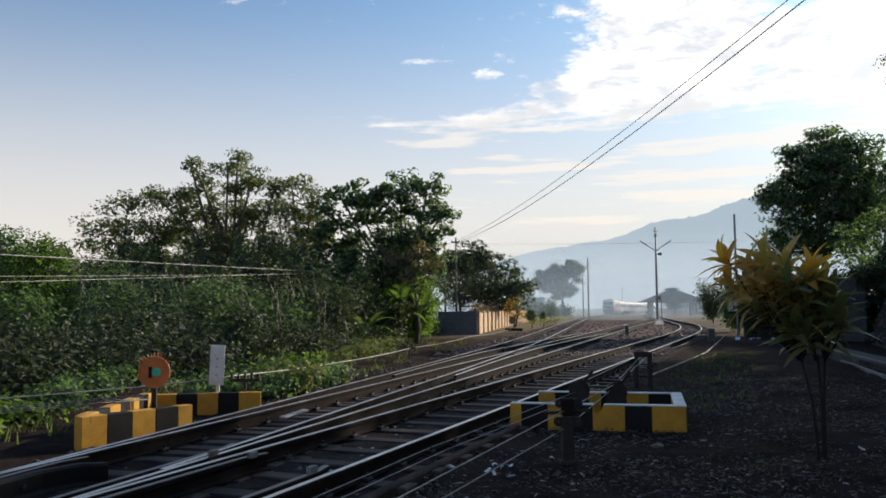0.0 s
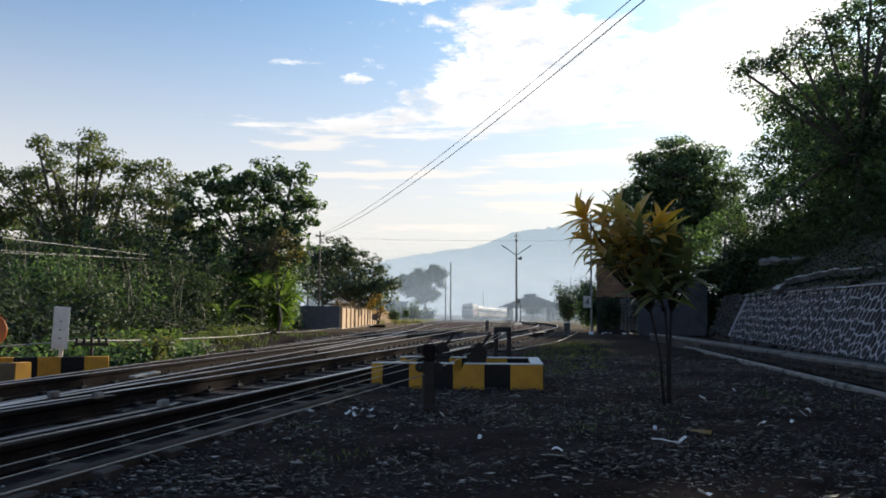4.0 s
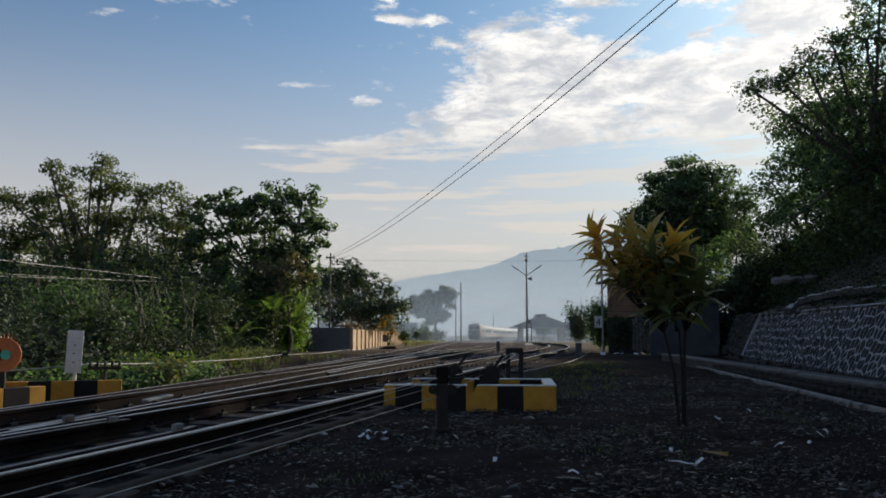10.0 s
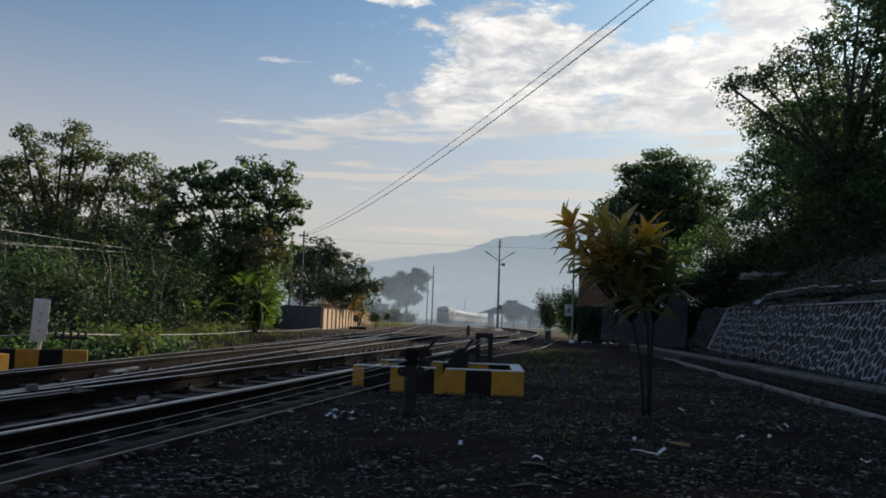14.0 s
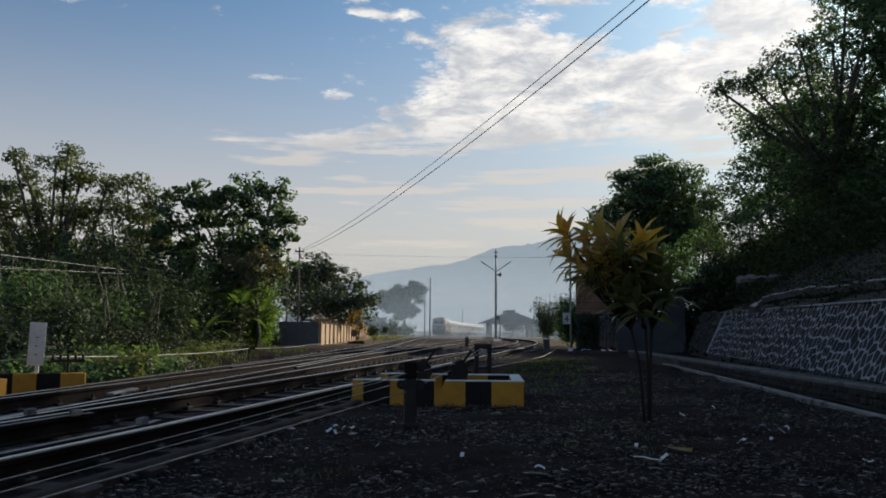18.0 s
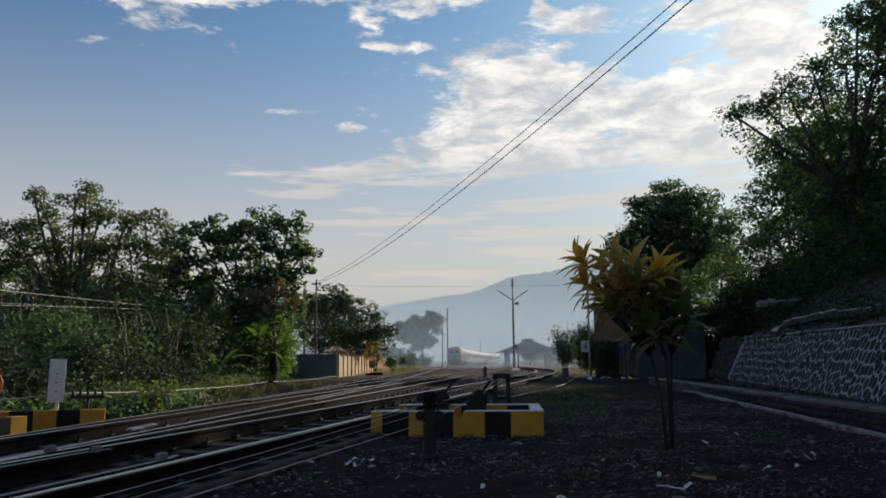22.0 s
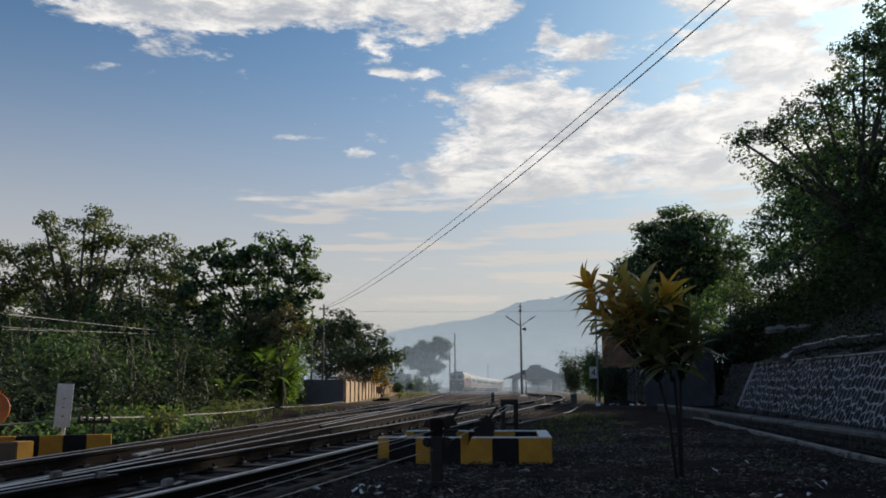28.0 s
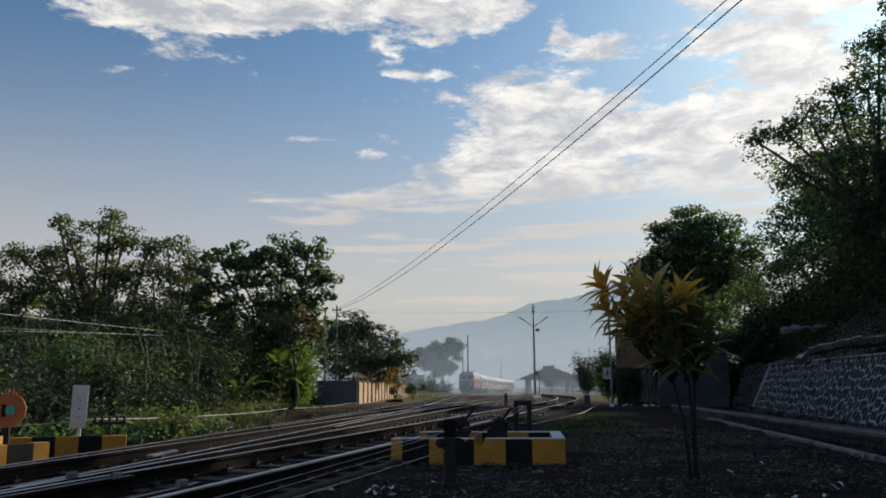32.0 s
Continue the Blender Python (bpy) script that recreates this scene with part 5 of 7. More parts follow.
tree("tree", "dense dark-green tree with large leaves and drooping outer branches", -7.3, 34, -0.2, [
    (-1.7, 0.2, 5.7, 0.9, 0.7), (-0.3, 0.1, 5.8, 1.0, 0.7), (1.1, 0.1, 5.6, 0.9, 0.8), (-2.0, 0, 4.1, 0.9, 0.7), (-0.2, 0.3, 3.9, 1.0, 0.7), (1.3, 0, 4.3, 0.8, 0.7), (-2.4, 0, 6.2, 0.9, 0.85), (-1.1, 0.2, 6.55, 1.0, 0.8), (0.2, 0, 6.6, 1.0, 0.75), (1.25, 0, 6.55, 0.75, 0.7), (1.85, 0.1, 5.4, 0.7, 0.75),
    (-2.5, 0.2, 4.85, 0.9, 0.8), (-0.9, 0.4, 4.9, 1.2, 0.8), (0.7, 0, 4.6, 1.1, 0.8), (-1.4, 0, 3.3, 1.1, 0.7), (0.5, 0.1, 3.0, 1.0, 0.7), (1.5, 0, 3.5, 0.8, 0.7), (-1.9, -0.3, 2.3, 0.9, 0.7), (-2.9, 0, 5.6, 0.7, 0.6), (-0.6, -0.3, 2.2, 0.9, 0.7)],
    2.2, 0.16, 0.21, "leaf_bright", 13, per=9, leaves=44, clump=0.22, group=LEFT)
# added crown, its bronze colour standing for the dense tree's sunlit leaves
tree("tree", "added bronze crown for the sunlit side of the dense tree", -6.25, 32.6, -0.2, [
    (-0.7, 0, 3.5, 0.55, 0.5), (0.0, 0, 3.9, 0.5, 0.45), (0.5, 0.1, 3.2, 0.55, 0.5), (-0.2, -0.1, 2.9, 0.5, 0.4)],
    1.6, 0.08, 0.17, "leaf_bronze", 21, per=15, leaves=24, clump=0.2, group=LEFT)
for _i, (_x, _y, _h) in enumerate(((-22.5, 38.5, 5.2), (-19.6, 39.0, 5.6), (-17.0, 38.0, 5.4), (-14.6, 39.0, 5.2), (-12.4, 38.2, 5.6), (-10.3, 39.2, 5.0), (-8.4, 40.0, 4.6))):
    tree("tree", "dark leafy tree standing behind the front row", _x, _y, -0.3, [(dx * 1.15, 0.3 * dx, dz * _h, 1.15, 0.75) for dx, dz in ((-0.9, 0.42), (0.8, 0.40), (0.0, 0.62), (-0.8, 0.72), (0.9, 0.70), (0.1, 0.90), (-0.2, 0.25))],
         1.6, 0.12, 0.19, ("leaf_dark", "leaf")[_i % 2], 860 + _i, per=9, leaves=34, clump=0.27, group=LEFT)
for _i, (_x, _y, _h) in enumerate(((-20.6, 31.0, 4.2), (-18.0, 31.5, 4.6), (-16.6, 30.4, 3.8), (-15.2, 31.2, 4.5), (-13.9, 30.2, 3.7), (-12.9, 31.4, 4.4), (-11.9, 30.4, 3.3), (-9.2, 31.6, 3.6), (-8.3, 30.9, 2.8))):
    tree("tree", "slim understorey tree crowded in below the tall ones", _x, _y, -0.2, [(0.25 * math.sin(5 * q + _i), 0.2 * math.cos(4 * q + _i), _h * (0.22 + 0.76 * q / 5), 0.75 - 0.07 * q, 0.5) for q in range(6)],
         1.0, 0.06, 0.14, ("leaf_olive", "leaf_dark", "leaf")[_i % 3], 820 + _i, per=12, leaves=30, clump=0.2, group=LEFT)
tree("tree", "small conical dark tree between the taller ones", -10.3, 33, -0.2, [(0, 0, 4.4, 0.6, 0.7), (0, 0, 3.4, 1.0, 0.8), (0.1, 0, 2.2, 1.3, 0.9), (-0.3, 0, 1.2, 1.3, 0.7)],
     1.5, 0.1, 0.18, "leaf_dark", 14, per=11, leaves=46, clump=0.24, group=LEFT)
tree("tree", "olive tree with dry brownish leaves at the edge of the thicket", -18.9, 33, -0.3, [(0, 0, 5.9, 1.2, 0.8), (-1.2, 0, 5.0, 1.3, 0.9), (1.2, 0, 5.2, 1.1, 0.8), (0, 0, 3.9, 1.6, 0.9), (-1.4, 0, 3.2, 1.3, 0.9), (1.2, 0, 3.0, 1.3, 0.9)],
     2.0, 0.13, 0.17, "leaf_olive", 15, per=9, leaves=34, clump=0.3, group=LEFT)
tree("tree", "low bright green feathery tree at the end of the thicket", -18.4, 26.0, -0.3, [(0, 0, 3.7, 1.0, 0.6), (-1.1, 0, 3.2, 1.1, 0.7), (1.0, 0, 3.0, 1.0, 0.7), (0, 0, 2.2, 1.6, 0.9), (-1.6, 0, 1.6, 1.2, 0.8), (1.5, 0, 1.6, 1.1, 0.8)],
     1.4, 0.1, 0.13, "leaf_lime", 16, per=16, leaves=46, clump=0.24, group=LEFT)
tree("tree", "broad green tree behind the thicket", -25.5, 34, -0.3, [(0, 0, 4.4, 1.6, 1.0), (-2, 0, 3.8, 1.6, 1.0), (2, 0, 3.8, 1.6, 1.0), (0, 0, 2.4, 2.2, 1.0), (-3, 0, 2.0, 1.6, 1.2)],
     1.6, 0.16, 0.19, "leaf", 17, per=8, leaves=40, clump=0.32, group=LEFT)
tree("tree", "rounded dark-green tree beyond the concrete wall", -5.9, 56, -0.2, [
    (-0.9, 0, 5.2, 1.3, 0.9), (0.4, 0, 4.6, 1.3, 0.9), (1.5, 0, 3.6, 1.1, 0.9), (2.3, 0, 2.9, 0.9, 0.8), (-1.6, 0, 3.7, 1.2, 1.0), (0, 0, 2.8, 1.6, 0.9), (1.4, 0.4, 2.2, 1.3, 0.8), (-2.4, 0, 4.9, 1.2, 0.8)],
    1.8, 0.15, 0.24, "leaf_far", 18, per=8.5, leaves=36, clump=0.3, group=LEFT)
tree("tree", "dark tree at the far end of the concrete wall", -8.9, 64, -0.2, [(0, 0, 5.0, 1.6, 1.0), (1.6, 0, 4.2, 1.4, 1.0), (3.0, 0, 3.2, 1.4, 1.0), (-1.5, 0, 4.0, 1.5, 1.0), (0.6, 0, 2.8, 2.0, 1.0), (4.6, 0, 2.6, 1.3, 1.0)],
     1.8, 0.16, 0.26, "leaf_far", 19, per=8, leaves=34, clump=0.34, group=LEFT)
tree("flowering_tree", "small tree with yellow-orange leaves by the wall", -3.95, 53, -0.1, [(0, 0, 2.0, 0.3, 0.4), (0.3, 0, 1.4, 0.3, 0.35), (-0.3, 0, 1.55, 0.3, 0.35), (0.1, 0, 1.0, 0.4, 0.3)],
     0.9, 0.04, 0.15, "leaf_orange", 20, per=30, leaves=20, clump=0.17)



def undergrowth(name, label, n, place, leaf, material, seed):
    """A mass of leaves that nobody could count. place(rng, n) gives their middles."""
    rng = np.random.default_rng(seed)
    ob = new(name, leaf_mesh(name, place(rng, n), leaf, leaf * 0.42, M[material], rng, 0.25))
    return tagged(ob, label, "undergrowth", kind="stuff")


def thicket(x0, x1, y0, y1, top):
    def place(rng, n):
        m = n // 120 + 1
        clumps = np.stack([rng.uniform(x0, x1, m), rng.uniform(y0, y1, m), rng.uniform(0, 1, m)], 1)
        wave = np.array([0.62 + 0.5 * noise.noise((x * 0.55, y * 0.3, 1.5)) for x, y, _ in clumps])
        clumps[:, 2] *= top * np.clip(wave, 0.25, 1.2)
        p = clumps[rng.integers(0, len(clumps), n)] + rng.normal(0, 0.26, (n, 3))
        p[:, 2] = np.abs(p[:, 2])
        return p
    return place


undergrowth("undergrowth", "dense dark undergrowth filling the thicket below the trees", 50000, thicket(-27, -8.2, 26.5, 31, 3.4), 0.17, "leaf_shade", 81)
undergrowth("undergrowth_olive", "olive-green leafy undergrowth below the trees", 22000, thicket(-24, -7.6, 28, 35.5, 5.2), 0.16, "leaf_dark", 82)
undergrowth("wall_undergrowth", "dark leafy undergrowth beside the concrete wall", 12000, thicket(-10, -7.8, 33, 43, 2.8), 0.15, "leaf_dark", 83)
undergrowth("far_undergrowth", "green leafy undergrowth behind the banana plants", 22000, thicket(-11, -7.8, 36, 43, 4.2), 0.16, "leaf_dark", 88)
undergrowth("corner_undergrowth", "dark leafy growth in the corner behind the concrete wall", 12000, thicket(-8.8, -7.4, 38.5, 43, 3.6), 0.19, "leaf_dark", 92)


def hedge(line, depth, low, high, bulge=0.3):
    """Growth along a line of the plan, its face steep, its top uneven."""
    def place(rng, n):
        m = n // 110 + 1
        s = rng.uniform(0, len(line) - 1.001, m)
        i = s.astype(int)
        w = (s - i)[:, None]
        q = np.asarray(line, float)
        p = q[i] * (1 - w) + q[i + 1] * w
        d = depth * rng.uniform(0, 1, m) ** 1.4
        x, y = p[:, 0] - d, p[:, 1] + d * 0.25
        top = np.array([low + (high - low) * min(1.0, max(0.0, 0.5 + 0.9 * noise.noise((a * 0.5, b * 0.45, 9.5)))) for a, b in zip(x, y)])
        z = top * rng.uniform(0, 1, m) ** 0.8 * np.minimum(1.0, 0.45 + d / depth)
        c = np.stack([x, y, z], 1)
        p = c[rng.integers(0, m, n)] + rng.normal(0, bulge, (n, 3)) * (1, 1, 0.8)
        p[:, 2] = np.abs(p[:, 2])
        return p
    return place


FRONT = [(-9.6, 8.5), (-8.4, 11.5), (-8.1, 14.0), (-7.5, 17.0), (-7.2, 21.0), (-7.1, 26.0), (-6.3, 31.0)]
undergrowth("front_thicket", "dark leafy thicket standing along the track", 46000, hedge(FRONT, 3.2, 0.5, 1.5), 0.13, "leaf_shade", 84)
undergrowth("front_thicket_olive", "olive twiggy growth in the thicket along the track", 9000, hedge(FRONT[2:], 3.6, 0.7, 2.3), 0.12, "leaf_dark", 89)


_rng = random.Random(8)
for _i, (_x, _y, _h) in enumerate(((-8.3, 19.0, 1.5), (-9.6, 20.5, 2.1), (-11.3, 19.5, 2.0), (-8.6, 23.0, 2.0), (-10.4, 24.0, 2.7), (-12.8, 22.5, 2.6), (-8.0, 26.5, 2.2), (-9.3, 28.0, 3.0), (-13.8, 19.0, 2.0), (-14.8, 24.5, 3.0))):
    shrub("bush", "mid-green leafy bush rising from the thicket", _x, _y, -0.1, _rng.uniform(0.8, 1.2), _h, 0.14, _rng.choice(["leaf", "leaf_dark", "leaf"]), 700 + _i, n=2200, group="undergrowth")
_rng = random.Random(5)
for _i in range(17):
    _x = -23.5 + _i * 1.02 + _rng.uniform(-0.4, 0.4)
    shrub("bush", "tall dark undergrowth bush below the trees", _x, 28.6 + _rng.uniform(-1.5, 2.2), -0.15, _rng.uniform(1.1, 1.6), _rng.uniform(1.5, 2.9), 0.17,
          _rng.choice(["leaf_shade", "leaf", "leaf_dark", "leaf_shade"]), 100 + _i, n=2600, group="undergrowth")
for _i in range(9):
    shrub("bush", "dark undergrowth bush beside the concrete wall", -10.9 + _i * 0.33, 36 + _i * 0.75, -0.2, 0.9, _rng.uniform(1.1, 2.0), 0.17, _rng.choice(["leaf", "leaf_dark", "leaf_olive"]), 130 + _i, n=1500, group="undergrowth")
for _i in range(14):
    _y = (12.6 + _i * 0.55 if _i < 9 else 21.5 + (_i - 9) * 1.9) + _rng.uniform(-0.3, 0.3)
    shrub("bush", "low sunlit lime-green bush beside the track", (-5.0 if _i < 9 else -6.0) - 0.01 * _y + _rng.uniform(-0.6, 0.5), _y, -0.05, _rng.uniform(0.45, 0.8), _rng.uniform(0.22, 0.5), 0.11,
          _rng.choice(["leaf_lime", "leaf_lime", "leaf_olive", "leaf"]), 150 + _i, n=1100, group="trackside bushes")
for _i in range(5):
    shrub("bush", "low weedy bush in front of the thicket", -6.5 - 0.35 * _i, 8.2 + 1.3 * _i, -0.05, 0.55, 0.25 + 0.05 * _i, 0.11, "leaf_lime" if _i < 2 else "leaf", 180 + _i, n=1000, group="trackside bushes")
for _x, _y, _r in ((-3.05, 58, 0.33), (-2.35, 60, 0.28), (-4.6, 84, 0.6), (-6.3, 92, 0.8)):
    tree("clipped_tree", "small round clipped tree on the grass", _x, _y, fall(_y), [(0, 0, 0.8, _r, _r * 0.85)], 0.5, 0.035, 0.10, "leaf_dark", int(200 + _y), per=90, leaves=34, clump=0.12, group="clipped trees")


for _i, (_x, _y, _h) in enumerate(((-6.7, 36.0, 3.0), (-7.1, 37.6, 3.4), (-6.5, 34.4, 2.4), (-7.6, 38.5, 3.6))):
    shrub("bush", "tall light-green bush between the thicket and the wall", _x, _y, -0.1, 0.55, _h, 0.17, "leaf_bright" if _i % 2 else "leaf_lime", 720 + _i, n=2400, group="undergrowth")


def bamboo(x, y, seed, h, label):
    rng = np.random.default_rng(seed)
    e = thing("bamboo_clump", pose(x, y, -0.2), label, "bamboo", "bamboo")
    pts = []
    for i in range(16):
        bx, by = rng.normal(0, 0.9, 2)
        hh = h * rng.uniform(0.6, 1.0)
        dx, dy = rng.normal(0, 0.35, 2)
        g = Geo().tube([(bx, by, 0), (bx + dx * 0.2, by + dy * 0.2, hh * 0.5), (bx + dx, by + dy, hh)], [0.032, 0.026, 0.008], 5, caps=False)
        part("culm", g, M["bamboo"], e, smooth=True)
        k = 60
        t = rng.uniform(0.35, 1, (k, 1))
        pts.append(np.array([bx, by, 0]) + np.array([dx, dy, 0]) * t ** 2 + np.array([0, 0, hh]) * t + rng.normal(0, 0.25, (k, 3)))
    part("leaves", leaf_mesh("leaves", np.concatenate(pts), 0.2, 0.035, M["leaf_dark"], rng, 0.5), None, e)


for _i, (_x, _y, _h) in enumerate(((-9.0, 21.5, 2.7), (-10.6, 22.5, 3.2), (-8.4, 24.5, 2.9), (-12.4, 23.0, 3.4))):
    bamboo(_x, _y, 300 + _i, _h, "clump of thin pale stems with narrow leaves in the thicket")
bamboo(-13.4, 32.4, 31, 4.6, "clump of thin pale stems with narrow leaves")
bamboo(-15.9, 31.8, 32, 4.2, "clump of thin pale stems with narrow leaves")
bamboo(-11.4, 32.0, 33, 3.6, "clump of thin pale stems with narrow leaves")
bamboo(-18.4, 31.0, 34, 4.0, "clump of thin pale stems with narrow leaves")


def banana_leaf_mesh(length, width, bend):
    g, n = Geo(), 9
    for i in range(n):
        t = i / (n - 1)
        r = length * t
        z = r * 0.95 - bend * r * r
        w = width * (0.25 + 2.6 * t * (1 - t)) * (1 if t < 1 else 0.1)
        g.v += [(r * 0.75, -w, z + w * 0.25), (r * 0.75, 0, z), (r * 0.75, w, z + w * 0.25)]
    for i in range(n - 1):
        a, b = i * 3, i * 3 + 3
        g.f += [(a, a + 1, b + 1, b), (a + 1, a + 2, b + 2, b + 1)]
    g.m = [0] * len(g.f)
    return build("banana_leaf", g, M["banana"], True)


BANANA = [banana_leaf_mesh(1.9, 0.17, 0.42), banana_leaf_mesh(1.6, 0.16, 0.62), banana_leaf_mesh(1.6, 0.15, 0.30)]


def banana(x, y, h, seed):
    rng = random.Random(seed)
    e = thing("banana_plant", pose(x, y, -0.15), "banana plant with broad bright green arching leaves", "banana plant", "banana plants")
    part("stem", Geo().tube([(0, 0, -0.05), (0.03, 0, h * 0.5), (0.05, 0, h)], [0.11, 0.09, 0.05], 8), M["leaf_lime"], e, smooth=True)
    for k in range(9):
        ob = part("leaf", BANANA[k % 3], None, e)
        ob.matrix_local = pose(0.05, 0, h * rng.uniform(0.7, 1.0), 0, rng.uniform(-38, 6), 40 * k + rng.uniform(-14, 14))


for _i, (_x, _y, _h) in enumerate(((-8.0, 31.4, 0.9), (-7.2, 30.6, 0.8), (-6.6, 31.0, 1.2), (-6.25, 33.0, 1.5), (-6.7, 34.6, 1.3), (-7.5, 33.2, 2.0), (-7.0, 32.0, 1.7), (-7.4, 28.6, 0.5))):
    banana(_x, _y, _h, 40 + _i)


# ---- concrete wall on the left ----
def concrete_wall():
    e = thing("concrete_wall", pose(0, 0, 0), "precast concrete boundary wall, its long side coloured warm as sunlit", "wall", kind="structure")
    z0, z1 = -0.3, 1.22
    # end panel in a darker grey material, its shade put into the colour
    part("end_panel", Geo().box((-6.17, 43.54, (z0 + z1) / 2), (2.05, 0.12, z1 - z0), radians(20), 0.01), M["roof"], e, "bare end panel, its shade painted blue-grey")
    pm = build("wall_panel", Geo().box((0, 0, 0), (0.07, 2.28, 1.38), bevel=0.012), M["panel"])
    qm = build("wall_post", Geo().box((0, 0, 0), (0.2, 0.2, 1.56), bevel=0.015), M["panel"])
    y, x = 44.1, -5.16
    for k in range(23):
        b = part("wall_post", qm, None, e)
        b.location = (x, y, (z0 + z1) / 2 + fall(y))
        a = part("wall_panel", pm, None, e)
        a.location = (x - 0.02, y + 1.2, (z0 + z1) / 2 - 0.02 + fall(y))
        y += 2.4
        x -= 0.012


concrete_wall()


def wall_growth(rng, n):
    k = rng.uniform(0, 1, n) ** 1.3
    return np.stack([-5.45 + rng.normal(0, 0.16, n) - 0.06 * k, 44.0 + 22 * k, 1.15 + np.abs(rng.normal(0, 0.22, n))], 1)


undergrowth("wall_growth", "dry reddish-brown weeds along the top of the concrete wall", 1500, wall_growth, 0.13, "leaf_dry", 91)


# ---- poles and cables ----
def utility_pole(x, y, h, label, arm=True, r=0.11):
    e = thing("utility_pole", pose(x, y, fall(y)), label, "utility pole", "poles")
    part("shaft", Geo().tube([(0, 0, -0.2), (0, 0, h)], [r, r * 0.7], 10), M["wood_pole"], e, smooth=True)
    if arm:
        part("crossarm", Geo().box((0, 0, h - 0.25), (0.5, 0.07, 0.07), bevel=0.01), M["wood_pole"], e)
        for dx in (-0.2, 0.2):
            part("insulator", Geo().tube([(dx, 0, h - 0.3), (dx, 0, h - 0.18), (dx, 0, h - 0.12)], [0.03, 0.05, 0.02], 8), M["white"], e)


utility_pole(-6.38, 44.6, 5.2, "wooden utility pole carrying the overhead cables", r=0.06)
utility_pole(-7.09, 45.3, 5.03, "second wooden utility pole beside the first", False, 0.055)
utility_pole(2.0, 150, 10.6, "tall dark pole beside the far tracks", False, 0.16)
utility_pole(1.15, 160, 8.6, "shorter thin pole beside the far tracks", False, 0.13)
utility_pole(12.5, 240, 7.6, "distant pole near the station", True, 0.14)
utility_pole(36.0, 230, 12.0, "distant thin pole behind the station", False, 0.12)
utility_pole(9.2, -10, 7.85, "wooden utility pole beside the path", r=0.13)


def overhead(p, q, sag, r, label, material="cable"):
    pts = []
    for k in range(41):
        t = k / 40
        v = Vector(p).lerp(Vector(q), t)
        pts.append(v - Vector((0, 0, 4 * sag * t * (1 - t))))
    tagged(part("overhead_cable", Geo().tube(pts, r, 5), M[material], smooth=True), label, "cable", "overhead cables")


overhead((-6.36, 44.6, 5.037), (9.284, -10, 7.748), 1.086, 0.0075, "black overhead cable hanging across the sky")
overhead((-6.28, 44.6, 4.971), (9.107, -10, 7.625), 1.232, 0.0095, "black overhead cable hanging across the sky")
overhead((-7.08, 45.3, 4.92), (6.9, 38, 4.2), 0.06, 0.0042, "thin black cable crossing the tracks to the sign pole")
overhead((-11.26, 0.7, 2.19), (-9.13, 40.6, 3.06), 0.03, 0.009, "pale cable in front of the thicket", "pale_cable")
overhead((-11.24, 0.7, 1.30), (-9.13, 40.6, 3.29), 0.03, 0.0065, "pale cable in front of the thicket", "pale_cable")
overhead((-11.24, 0.7, 1.53), (-9.15, 40.6, 3.15), 0.03, 0.005, "pale cable in front of the thicket", "pale_cable")


def yard_lamp():
    e = thing("yard_lamp", pose(9.0, 98, fall(98)), "tall thin yard lamp post with two raised arms", "lamp post")
    part("shaft", Geo().tube([(0, 0, -0.2), (0, 0, 6), (0, 0, 10.65)], [0.15, 0.12, 0.07], 10), M["pole"], e, smooth=True)
    for s in (-1, 1):
        a = part("lamp_arm", Geo().tube([(0.05 * s, 0, 7.9), (0.55 * s, 0, 8.3), (1.75 * s, 0, 9.1)], 0.045, 6), M["pole"], e)
        part("lamp_head", Geo().box((0, 0, 0), (0.95, 0.22, 0.11), bevel=0.03, m=pose(1.35 * s, 0, 8.84, 0, -34 * s, 0)), M["pole"], a)
    part("loudspeaker", Geo().tube([(0.2, 0, 7.55), (0.35, -0.1, 7.55), (0.5, -0.25, 7.55)], [0.08, 0.12, 0.22], 10), M["iron"], e)
    part("bracket", Geo().box((0, 0, 10.2), (0.5, 0.1, 0.1), bevel=0.01), M["pole"], e)
    part("collar", Geo().tube([(0, 0, 9.55), (0, 0, 9.85)], 0.16, 8), M["pole"], e)
    part("switch_box", Geo().box((0.22, 0, 2.55), (0.42, 0.3, 0.5), bevel=0.03), M["iron"], e)
    b = thing("signal_post", pose(9.55, 98.5, fall(98)), "short thin post beside the lamp post", "post")
    part("shaft", Geo().tube([(0, 0, -0.1), (0, 0, 2.4)], 0.06, 8), M["iron"], b)


yard_lamp()


def marker_post(x, y, h, w, label):
    e = thing("marker_post", pose(x, y, fall(y)), label, "marker post", "marker posts")
    part("post", Geo().box((0, 0, h / 2 - 0.05), (w, w * 0.8, h + 0.1), bevel=0.02), M["coping"], e)
    part("cap", Geo().box((0, 0, h + 0.02), (w * 1.05, w * 0.85, 0.05), bevel=0.01), M["white"], e, "whitewashed top")


marker_post(2.35, 41, 0.5, 0.17, "short concrete marker post between the tracks")
marker_post(5.26, 34.5, 0.5, 0.24, "squat concrete block beside the track")


